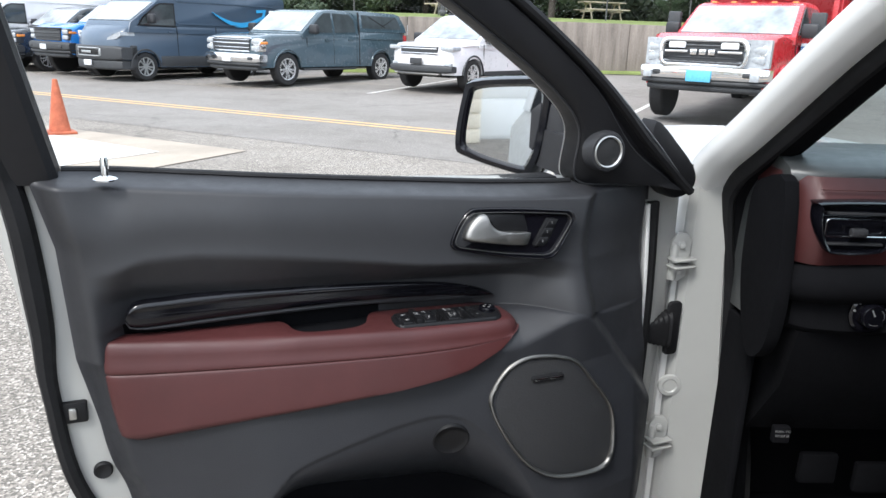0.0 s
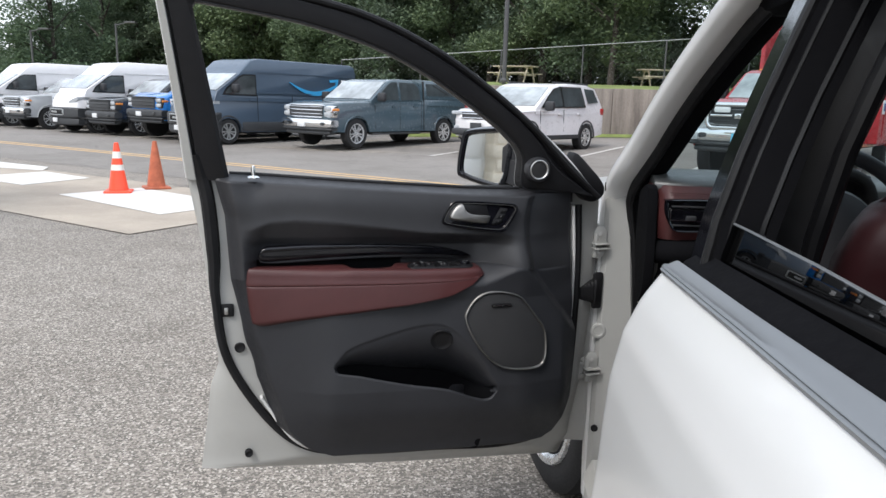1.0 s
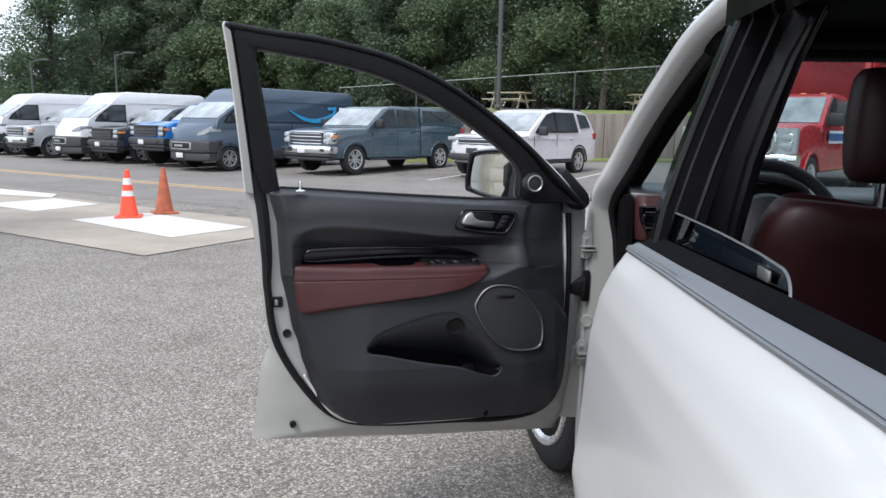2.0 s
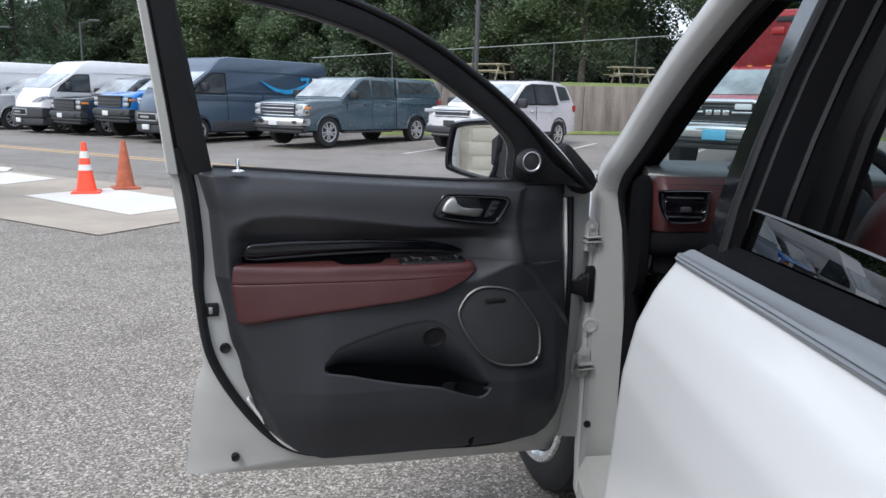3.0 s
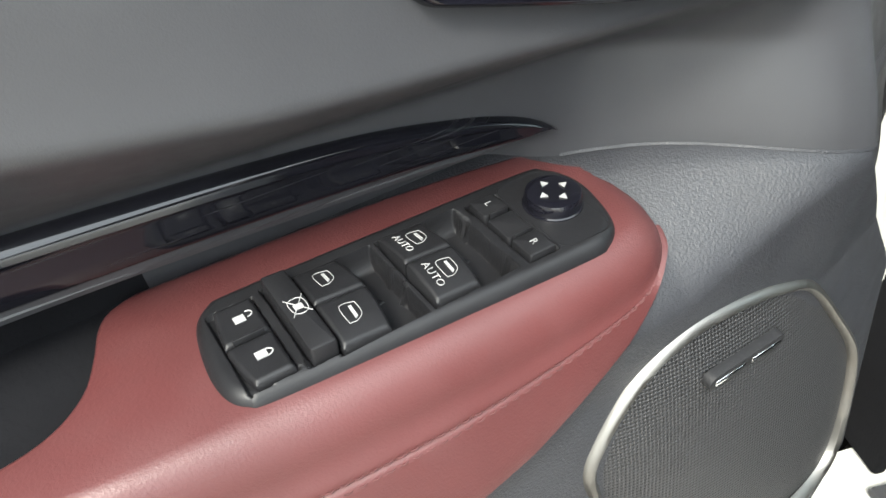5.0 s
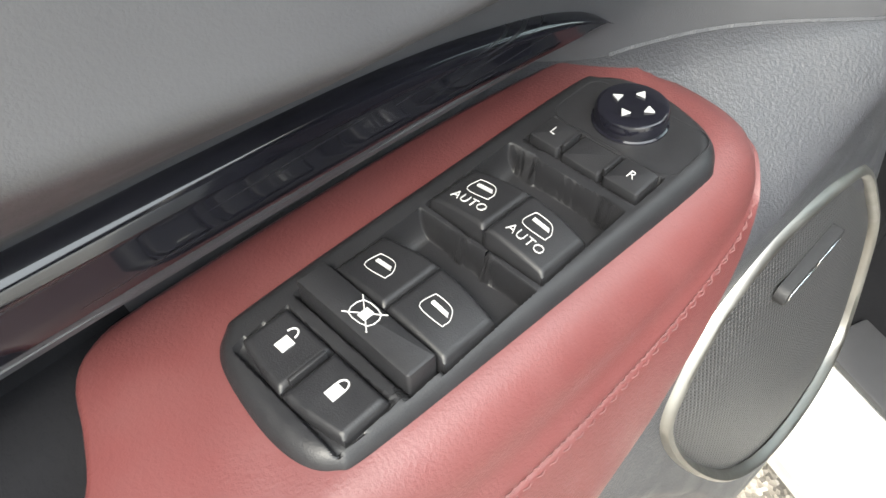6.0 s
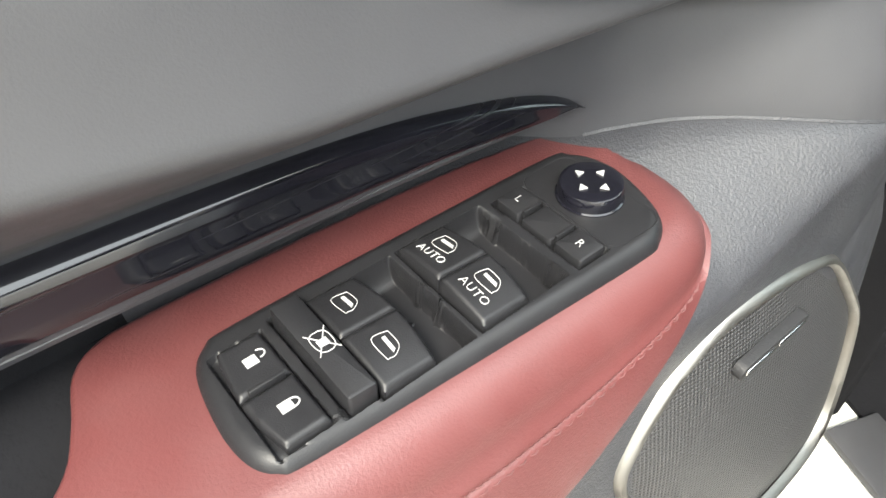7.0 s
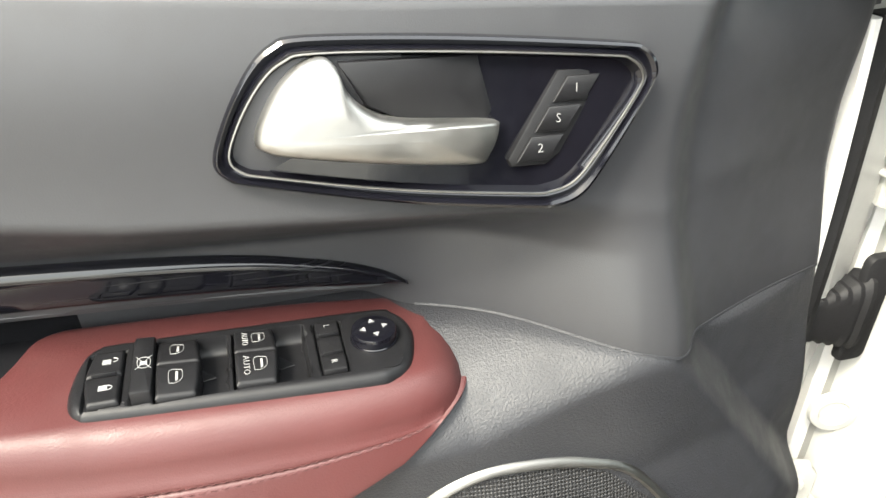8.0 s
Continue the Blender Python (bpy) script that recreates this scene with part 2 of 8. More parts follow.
M_CONCRETE = surf("stained_concrete", (0.37, 0.32, 0.262), 0.85, var=0.14, scale=0.9, grain=0.3, gscale=70.0, fine=0.14)
M_WALL = streaked("retaining_wall_concrete", (0.15, 0.13, 0.115), (0.30, 0.265, 0.23))
M_GRASS = surf("mown_grass", (0.17, 0.21, 0.06), 0.9, var=0.25, scale=1.6, grain=0.6, gscale=40.0, fine=0.3)
M_STRIPE = worn_paint("white_road_paint", (0.62, 0.60, 0.57), (0.45, 0.38, 0.31), 0.74)
M_YELLOW = worn_paint("faded_yellow_paint", (0.62, 0.40, 0.17), (0.27, 0.245, 0.21), 0.56)
M_LINE = worn_paint("faded_parking_paint", (0.62, 0.6, 0.57), (0.26, 0.25, 0.235), 0.55)
M_CONE = surf("bright_orange_cone", (0.9, 0.085, 0.035), 0.45, var=0.06, scale=4.0)
M_CONE2 = surf("dull_orange_cone", (0.42, 0.115, 0.055), 0.7, var=0.2, scale=8.0, fine=0.15, gscale=60.0)
M_BAND = surf("reflective_band", (0.7, 0.68, 0.63), 0.4, var=0.08, scale=10.0)
M_WOOD = surf("weathered_pine", (0.46, 0.4, 0.3), 0.85, var=0.2, scale=5.0, fine=0.2, gscale=60.0)
M_BARK = surf("bark", (0.045, 0.037, 0.031), 0.9, var=0.3, scale=7.0, grain=0.8, gscale=25.0)
# distance haze is mixed into both leaf colours: raised darks, extra blue
M_LEAF = leafy("hazed_broad_leaves", (0.086, 0.128, 0.085), (0.165, 0.222, 0.132))
M_LEAF2 = leafy("hazed_dark_needles", (0.074, 0.108, 0.082), (0.128, 0.168, 0.116))
M_POLE = surf("dark_painted_steel", (0.06, 0.06, 0.062), 0.5, var=0.1, scale=8.0)
M_GALV = surf("galvanised_steel", (0.42, 0.43, 0.43), 0.45, metal=0.8, var=0.1, scale=20.0)
M_CREAM = surf("cream_block_wall", (0.78, 0.70, 0.56), 0.85, var=0.10, scale=2.0, grain=0.5, gscale=30.0, fine=0.15)
M_PANELDOOR = surf("white_sectional_door", (0.85, 0.85, 0.82), 0.5, var=0.04, scale=1.0)
M_LAMPGLASS = surf("lamp_lens", (0.34, 0.36, 0.38), 0.10, var=0.15, scale=20.0, coat=0.7)
M_AMBER = surf("amber_lens", (0.75, 0.26, 0.05), 0.2, var=0.1, scale=20.0, coat=0.5)
M_TAIL = surf("red_lens", (0.4, 0.02, 0.02), 0.2, var=0.1, scale=20.0, coat=0.5)
M_PLATEBLUE = surf("pale_blue_plate", (0.12, 0.42, 0.62), 0.5, var=0.1, scale=20.0)
M_PLATE = surf("white_plate", (0.62, 0.63, 0.64), 0.5, var=0.1, scale=20.0)
M_DIRT = surf("dark_underbody", (0.012, 0.012, 0.012), 0.9, var=0.2, scale=5.0)
# near-black for dark linings, and for shade painted into hollows and cabin depths
M_SHADELINER = surf("dark_lining_and_shade", (0.0055, 0.0056, 0.0066), 0.9, var=0.1, scale=12.0, grain=0.3, gscale=300.0, spec=0.05)
M_TRIMBLACK = surf("satin_black_trim", (0.0042, 0.0042, 0.005), 0.36, var=0.1, scale=9.0, grain=0.1, gscale=500.0, spec=0.42)
# base lightened for dust and for windscreen light reflected in the top
M_DASH = surf("dusty_dash_vinyl_with_sheen", (0.050, 0.054, 0.055), 0.38, var=0.1, scale=5.0, grain=0.2, gscale=650.0, spec=0.8)
M_DIAL = surf("dial_face", (0.02, 0.02, 0.022), 0.35, var=0.1, scale=30.0)


def paint(name, c, rough=0.25, coat=0.7):
    return surf(name, c, rough, coat=coat, var=0.05, scale=1.5, rvar=0.05)


# ---------------------------------------------------------------- mesh helpers
def thing(name, m, label, category, group="", kind=""):
    ob = new(name)
    ob.empty_display_size = 0.1
    ob.matrix_world = m
    return tagged(ob, label, category, group, kind)


def part(name, bm, mat, parent=None, label="", sharp=32.0):
    me = bpy.data.meshes.new(name)
    bmesh.ops.recalc_face_normals(bm, faces=bm.faces)
    bm.to_mesh(me)
    bm.free()
    me.materials.append(mat)
    me.shade_smooth()
    me.set_sharp_from_angle(angle=radians(sharp))
    ob = new(name, me)
    ob.parent = parent
    if label:
        ob["label"] = label
    return ob


def BM():
    return bmesh.new()


def add_box(bm, lo, hi, bevel=0.0, m=None, seg=2):
    r = bmesh.ops.create_cube(bm, size=1.0)
    vs = r["verts"]
    c = [(a + b) / 2 for a, b in zip(lo, hi)]
    s = [abs(b - a) for a, b in zip(lo, hi)]
    for v in vs:
        v.co = Vector((c[0] + v.co.x * s[0], c[1] + v.co.y * s[1], c[2] + v.co.z * s[2]))
    if bevel:
        es = list({e for v in vs for e in v.link_edges})
        out = bmesh.ops.bevel(bm, geom=es, offset=min(bevel, 0.49 * min(s)), segments=seg, profile=0.5, affect="EDGES", clamp_overlap=True)
        vs = list({v for f in out["faces"] for v in f.verts} | {v for v in vs if v.is_valid})
    if m is not None:
        for v in vs:
            v.co = m @ v.co
    return bm


def box(lo, hi, bevel=0.0, m=None):
    return add_box(BM(), lo, hi, bevel, m)


def add_loft(bm, loops, closed=True, cap=True):
    rows = [[bm.verts.new(p) for p in lp] for lp in loops]
    n = len(rows[0])
    for a, b in zip(rows, rows[1:]):
        for i in range(n if closed else n - 1):
            j = (i + 1) % n
            bm.faces.new((a[i], a[j], b[j], b[i]))
    if cap and closed:
        bm.faces.new(rows[0][::-1])
        bm.faces.new(rows[-1])
    return bm


def add_prism(bm, pts, a, b, axis="y", bevel=0.0):
    """A polygon pushed along an axis from a to b; pts are the other two coordinates in order."""
    def at(p, h):
        return (p[0], h, p[1]) if axis == "y" else (h, p[0], p[1]) if axis == "x" else (p[0], p[1], h)
    if bevel:
        c = (sum(p[0] for p in pts) / len(pts), sum(p[1] for p in pts) / len(pts))
        d = bevel if b > a else -bevel
        def shrink(k):
            out = []
            n = len(pts)
            for i, p in enumerate(pts):
                q, r = pts[i - 1], pts[(i + 1) % n]
                t = Vector((r[0] - q[0], r[1] - q[1]))
                nn = Vector((-t.y, t.x)).normalized() if t.length else Vector((0, 0))
                if nn.dot(Vector((c[0] - p[0], c[1] - p[1]))) < 0:
                    nn = -nn
                out.append((p[0] + nn.x * k, p[1] + nn.y * k))
            return out
        e = abs(bevel)
        return add_loft(bm, [[at(p, a) for p in pts], [at(p, b - d) for p in pts], [at(p, b - d * 0.3) for p in shrink(e * 0.3)], [at(p, b) for p in shrink(e)]])
    return add_loft(bm, [[at(p, a) for p in pts], [at(p, b) for p in pts]])


def prism(pts, a, b, axis="y", bevel=0.0):
    return add_prism(BM(), pts, a, b, axis, bevel)


def spline(pts, n=8, closed=False):
    """Catmull-Rom through the points."""
    P = [Vector(p) for p in pts]
    out = []
    k = len(P)
    for i in range(k if closed else k - 1):
        a, b, c, d = (P[(i - 1) % k], P[i], P[(i + 1) % k], P[(i + 2) % k]) if closed else (P[max(0, i - 1)], P[i], P[i + 1], P[min(k - 1, i + 2)])
        for j in range(n):
            t = j / n
            out.append(0.5 * (2 * b + (c - a) * t + (2 * a - 5 * b + 4 * c - d) * t * t + (3 * b - a - 3 * c + d) * t ** 3))
    if not closed:
        out.append(P[-1])
    return out


def resample(pts, n):
    P = [Vector(p) for p in pts]
    L = [0.0]
    for a, b in zip(P, P[1:]):
        L.append(L[-1] + (b - a).length)
    out = []
    for i in range(n):
        s = L[-1] * i / (n - 1)
        k = min(len(P) - 2, max(j for j in range(len(L) - 1) if L[j] <= s + 1e-9))
        t = (s - L[k]) / max(1e-9, L[k + 1] - L[k])
        out.append(P[k].lerp(P[k + 1], min(1, t)))
    return out


def add_sweep(bm, path, prof, closed=False, up=(0, 0, 1), cap=True):
    """A closed profile (side, up) carried along a path."""
    P = [Vector(p) for p in path]
    up = Vector(up)
    n = len(P)
    loops = []
    for i, p in enumerate(P):
        t = (P[(i + 1) % n] - P[i - 1]) if closed else (P[min(n - 1, i + 1)] - P[max(0, i - 1)])
        t.normalize()
        side = t.cross(up).normalized()
        nn = side.cross(t)
        loops.append([p + side * a + nn * b for a, b in prof])
    if closed:
        loops.append(loops[0])
        rows = [[bm.verts.new(q) for q in lp] for lp in loops[:-1]]
        m = len(prof)
        for i in range(n):
            a, b = rows[i], rows[(i + 1) % n]
            for k in range(m):
                bm.faces.new((a[k], a[(k + 1) % m], b[(k + 1) % m], b[k]))
        return bm
    return add_loft(bm, loops, True, cap)


def ring_prof(a, b, n=10):
    return [(a * math.cos(2 * math.pi * k / n), b * math.sin(2 * math.pi * k / n)) for k in range(n)]


def add_tube(bm, path, r, seg=8, closed=False):
    P = [Vector(p) for p in path]
    n = len(P)
    ref = None
    loops = []
    for i, p in enumerate(P):
        t = (P[(i + 1) % n] - P[i - 1]) if closed else (P[min(n - 1, i + 1)] - P[max(0, i - 1)])
        t.normalize()
        if ref is None:
            ref = t.orthogonal().normalized()
        ref = (ref - t * ref.dot(t)).normalized()
        bi = t.cross(ref)
        rr = r[i] if isinstance(r, (list, tuple)) else r
        loops.append([p + (ref * math.cos(2 * math.pi * k / seg) + bi * math.sin(2 * math.pi * k / seg)) * rr for k in range(seg)])
    if closed:
        rows = [[bm.verts.new(q) for q in lp] for lp in loops]
        for i in range(n):
            a, b = rows[i], rows[(i + 1) % n]
            for k in range(seg):
                bm.faces.new((a[k], a[(k + 1) % seg], b[(k + 1) % seg], b[k]))
        return bm
    return add_loft(bm, loops)


def tube(path, r, seg=8, closed=False):
    return add_tube(BM(), path, r, seg, closed)


def add_lathe(bm, prof, seg=24, m=None):
    """Radius and height pairs turned round z, closed at both ends."""
    m = m or Matrix()
    loops = [[m @ Vector((r * math.cos(2 * math.pi * k / seg), r * math.sin(2 * math.pi * k / seg), h)) for k in range(seg)] for r, h in prof]
    return add_loft(bm, loops)


def lathe(prof, seg=24, m=None):
    return add_lathe(BM(), prof, seg, m)


def patch(fn, nu, nv):
    """A grid of points from fn(a, b), a and b from 0 to 1."""
    bm = BM()
    rows = [[bm.verts.new(fn(i / nu, j / nv)) for i in range(nu + 1)] for j in range(nv + 1)]
    for a, b in zip(rows, rows[1:]):
        for i in range(nu):
            bm.faces.new((a[i], a[i + 1], b[i + 1], b[i]))
    return bm


def rrect(x0, x1, y0, y1, r, n=4):
    out = []
    for cx, cy, a0 in ((x1 - r, y1 - r, 0), (x0 + r, y1 - r, 90), (x0 + r, y0 + r, 180), (x1 - r, y0 + r, 270)):
        for k in range(n + 1):
            a = radians(a0 + 90 * k / n)
            out.append((cx + r * math.cos(a), cy + r * math.sin(a)))
    return out


def step(a, b, x):
    t = min(1.0, max(0.0, (x - a) / (b - a)))
    return t * t * (3 - 2 * t)


def lin(x, xs, ys):
    return float(np.interp(x, xs, ys))


def lettering(name, text, size, m, parent, mat, thick=0.0002):
    """Raised letters in the built-in font, as a mesh lying on the plane of m."""
    cu = bpy.data.curves.new(name, "FONT")
    cu.body, cu.size, cu.align_x, cu.align_y, cu.extrude, cu.resolution_u, cu.offset = text, size, "CENTER", "CENTER", thick, 2, -0.018 * size
    tmp = bpy.data.objects.new(name, cu)
    me = bpy.data.meshes.new_from_object(tmp)
    bpy.data.objects.remove(tmp)
    bpy.data.curves.remove(cu)
    me.materials.clear()
    me.materials.append(mat)
    ob = new(name, me)
    ob.parent = parent
    ob.matrix_local = m
    return ob


# ---------------------------------------------------------------- the setting
LOT = radians(27)
E1 = Vector((math.cos(LOT), -math.sin(LOT)))
E2 = Vector((math.sin(LOT), math.cos(LOT)))


def rise(x, y):
    """The lot climbs gently towards the retaining wall."""
    s = x * E2.x + y * E2.y
    a = x * E1.x + y * E1.y
    return 0.032 * min(13.0, max(0.0, s - 13.0)) * min(1.0, max(0.0, (a + 23.0) / 14.0))


def on_ground(pts, lift):
    return [(x, y, rise(x, y) + lift) for x, y in pts]


def lot(a, b):
    """Lot coordinates: along the parking row, and away from the car."""
    p = E1 * a + E2 * b
    return p.x, p.y


def ground_sheet():
    bm = BM()
    bs = [-900, -60, -15, 0, 8, 13, 14, 16, 18, 20, 22, 24, 26, 60, 300, 2500]
    as_ = [-2500, -300, -60, -30, -23, -16, -9, 0, 10, 30, 60, 300, 2500]
    rows = []
    for b in bs:
        rows.append([bm.verts.new((*lot(a, b), rise(*lot(a, b)))) for a in as_])
    for r0, r1 in zip(rows, rows[1:]):
        for i in range(len(as_) - 1):
            bm.faces.new((r0[i], r0[i + 1], r1[i + 1], r1[i]))
    return bm


ground = tagged(part("ground", ground_sheet(), M_ASPHALT, None), "coarse weathered asphalt lot with fine cracks", "ground", kind="structure")


def flat(name, pts, lift, mat, label, category, sub=1):
    bm = BM()
    if sub > 1:  # quads only, cut into strips that follow the rise
        a, b, c, d = [Vector(p) for p in pts]
        rows = []
        for k in range(sub + 1):
            t = k / sub
            p, q = a.lerp(d, t), b.lerp(c, t)
            rows.append([bm.verts.new((w.x, w.y, rise(w.x, w.y) + lift)) for w in (p, q)])
        for r0, r1 in zip(rows, rows[1:]):
            bm.faces.new((r0[0], r0[1], r1[1], r1[0]))
    else:
        bm.faces.new([bm.verts.new(p) for p in on_ground(pts, lift)])
    return tagged(part(name, bm, mat, None), label, category, kind="structure")


def road_point(a, b):
    x, y = lot(-70 + 130 * a, 8.0 + 19.0 * b)
    return x, y, rise(x, y) + 0.004


tagged(part("road", patch(road_point, 130, 38), M_ROAD, None), "smoother worn asphalt driving lane and bays", "road", kind="structure")
flat("pavement", [(-3.52, 6.45), (-2.2, 9.1), (-14.5, 15.5), (-15.8, 12.9)], 0.010, M_CONCRETE, "tan stained concrete pad let into the asphalt", "pavement")
for k, pts in enumerate(([(-3.77, 7.70), (-3.15, 8.80), (-5.15, 10.05), (-5.82, 9.03)], [(-6.88, 9.85), (-6.50, 11.05), (-7.70, 11.75), (-8.25, 10.6)], [(-7.85, 11.9), (-8.1, 12.5), (-11.2, 13.9), (-10.9, 12.6)])):
    flat("crossing_block", pts, 0.015, M_STRIPE, "worn white painted crossing block on the concrete", "road marking")
for off in (0.0, 0.28):
    flat("yellow_line", [lot(-60, 10.25 + off), lot(40, 10.25 + off), lot(40, 10.37 + off), lot(-60, 10.37 + off)], 0.008, M_YELLOW, "faded yellow lane line", "road marking")
# bay lines between the parked vehicles
for k in range(12):
    a = -28 + 3.1 * k
    flat("bay_line", [lot(a, 15.2), lot(a + 0.11, 15.2), lot(a + 0.11, 21.0), lot(a, 21.0)], 0.009, M_LINE, "faded white bay line", "road marking", 6)

# retaining wall with grass above
WH = 2.0
WALL_Y = 25.3


def wall_run(x0, n):
    bm = BM()
    for k in range(n):
        x = x0 + 2.44 * k
        add_box(bm, (x + 0.008, WALL_Y, 0.0), (x + 2.432, WALL_Y + 0.35, WH + 0.012 * (k % 2)), 0.012)
    return bm


def bank(y):
    """The grass climbs behind the wall."""
    return 0.055 * min(5.5, max(0.0, y - WALL_Y - 0.3))


wall_m = part("retaining_wall", wall_run(-3.2, 12), M_WALL, None)
tagged(wall_m, "stained grey-brown concrete retaining wall in cast panels", "wall", kind="structure")
tagged(part("grass_bank", patch(lambda a, b: (-3.2 + 60 * a, WALL_Y + 0.3 + 26 * b, WH - 0.03 + bank(WALL_Y + 0.3 + 26 * b) + 0.02 * math.sin(9 * a)), 30, 26), M_GRASS, None), "mown green grass above the wall", "grass", kind="structure")
tagged(part("wall_weeds", patch(lambda a, b: (-3.2 + 29 * a, WALL_Y - 0.42 * (1 - b) * (0.7 + 0.3 * math.sin(40 * a)), rise(-3.2 + 29 * a, WALL_Y) + 0.012 + 0.10 * b * b), 60, 4), M_GRASS, None), "weeds along the foot of the wall", "grass", kind="structure")
tagged(part("verge", patch(lambda a, b: (-95 + 91.8 * a, 36 - 9 * a + 30 * b, 0.46 + 0.9 * b), 8, 4), M_GRASS, None), "rough grass verge under the trees", "grass", kind="structure")


# fence on the grass, its rail climbing to the right
def chain_fence(x0, x1, y):
    f = thing("chain_link_fence", Matrix.Translation((x0, y, 2.0)), "thin chain link fence with steel posts and top rail", "fence")
    n = int((x1 - x0) / 3)

    def top(x):
        return 0.9 + 0.083 * x
    for k in range(n + 1):
        x = (x1 - x0) * k / n
        part("post", tube([(x, 0, -0.3), (x, 0, top(x))], 0.03, 6), M_POLE, f)
    part("top_rail", tube([(0, 0, top(0)), (x1 - x0, 0, top(x1 - x0))], 0.016, 6), M_GALV, f)
    w = BM()
    x = 0.0
    while x < x1 - x0 - 2.5:
        h = top(x)
        add_tube(w, [(x, 0, 0.3), (x + h - 0.3, 0, h)], 0.0008, 3)
        add_tube(w, [(x + h - 0.3, 0, 0.3), (x, 0, h)], 0.0008, 3)
        x += 0.2
    tagged(part("mesh", w, M_GALV, f), kind="stuff")
    return f


chain_fence(-6, 16, 29.0)


# picnic tables
def picnic_table(m):
    t = thing("picnic_table", m, "weathered wooden picnic table with attached benches on the grass", "picnic table", "picnic tables")
    for k in range(5):
        y = -0.32 + 0.16 * k
        part("board", box((-0.95, y - 0.072, 0.72), (0.95, y + 0.072, 0.76), 0.006), M_WOOD, t)
    for s in (-1, 1):
        for k in (0, 1):
            y = s * (0.62 + 0.15 * k)
            part("bench_board", box((-0.95, y - 0.068, 0.42), (0.95, y + 0.068, 0.46), 0.006), M_WOOD, t)
        x = s * 0.65
        part("bench_bar", box((x - 0.02, -0.75, 0.34), (x + 0.02, 0.75, 0.42), 0.004), M_WOOD, t)
        part("top_bar", box((x - 0.02, -0.36, 0.65), (x + 0.02, 0.36, 0.72), 0.004), M_WOOD, t)
        for q in (-1, 1):
            part("leg", add_loft(BM(), [[(x + a * 0.02 + 0.042, q * y0 + b * 0.045, z) for a, b in ((1, 1), (-1, 1), (-1, -1), (1, -1))] for y0, z in ((0.58, 0.0), (0.2, 0.70))]), M_WOOD, t)
    return t


pt = picnic_table(Matrix.Translation((7.25, 33.0, WH - 0.03 + bank(33.0))) @ pose(0, 0, 0, 0, 0, 10))
copy_thing(pt, Matrix.Translation((0.95, 33.0, WH - 0.03 + bank(33.0))) @ pose(0, 0, 0, 0, 0, -28))


# lamp posts
def lamp_post(x, y, z, h, r=0.09, group="lamp posts"):
    f = thing("street_lamp", Matrix.Translation((x, y, z)), "tall dark steel lot lamp on a slim pole", "street lamp", group)
    part("pole", tube([(0, 0, -0.3), (0, 0, h)], r, 10), M_POLE, f)
    part("base", lathe([(r * 1.7, 0), (r * 1.7, 0.08), (r * 1.2, 0.12), (r * 1.02, 0.14)], 14), M_POLE, f)
    part("arm", tube([(0, 0, h - 0.1), (0.8, -0.2, h + 0.05)], 0.04, 8), M_POLE, f)
    part("lamp_head", box((0.7, -0.4, h), (1.4, 0.0, h + 0.12), 0.03), M_POLE, f)
    return f


lamp_post(0.42, 28.2, WH + 0.2, 9.0)
lamp_post(-23.4, 45.0, 0.9, 4.6, 0.07)
lamp_post(-28.9, 45.0, 0.9, 4.1, 0.07)


# the pale building that shows in the door mirror, beside and behind the camera
def sectional_building():
    b = thing("garage_building", Matrix.Translation((-8.0, 0.0, 0)), "cream block garage building with white sectional doors", "building")
    part("wall_panel", box((-6, -17.2, 2.9), (0, 6.2, 4.6), 0.0), M_CREAM, b, "cream block upper wall")
    for k in range(7):
        y0 = -16.35 - 0.03 + 3.5 * k + 0.1
        part("pier", box((-0.9, y0, 0), (-0.03, y0 + 0.58, 2.9), 0.01), M_CREAM, b, "cream block pier")
        for c in range(14):
            d = 0.06 if c % 2 else 0.0
            part("block", box((-0.4, y0 - 0.02, 0.008 + 0.207 * c), (0.0, y0 + 0.54 + d, 0.200 + 0.207 * c), 0.008), M_CREAM, b)
        if k < 6:
            dr = part("sectional_door", box((-0.5, y0 + 0.58, 0), (-0.42, y0 + 3.5, 2.9)), M_PANELDOOR, b, "white ribbed sectional door")
            for c in range(5):
                part("door_section", box((-0.43, y0 + 0.64, 0.03 + 0.57 * c), (-0.39, y0 + 3.44, 0.58 + 0.57 * c), 0.015), M_PANELDOOR, dr)
    part("roof_edge", box((-6.2, -17.4, 4.6), (0.25, 6.4, 4.8), 0.02), M_GALV, b)
    return b


sectional_building()


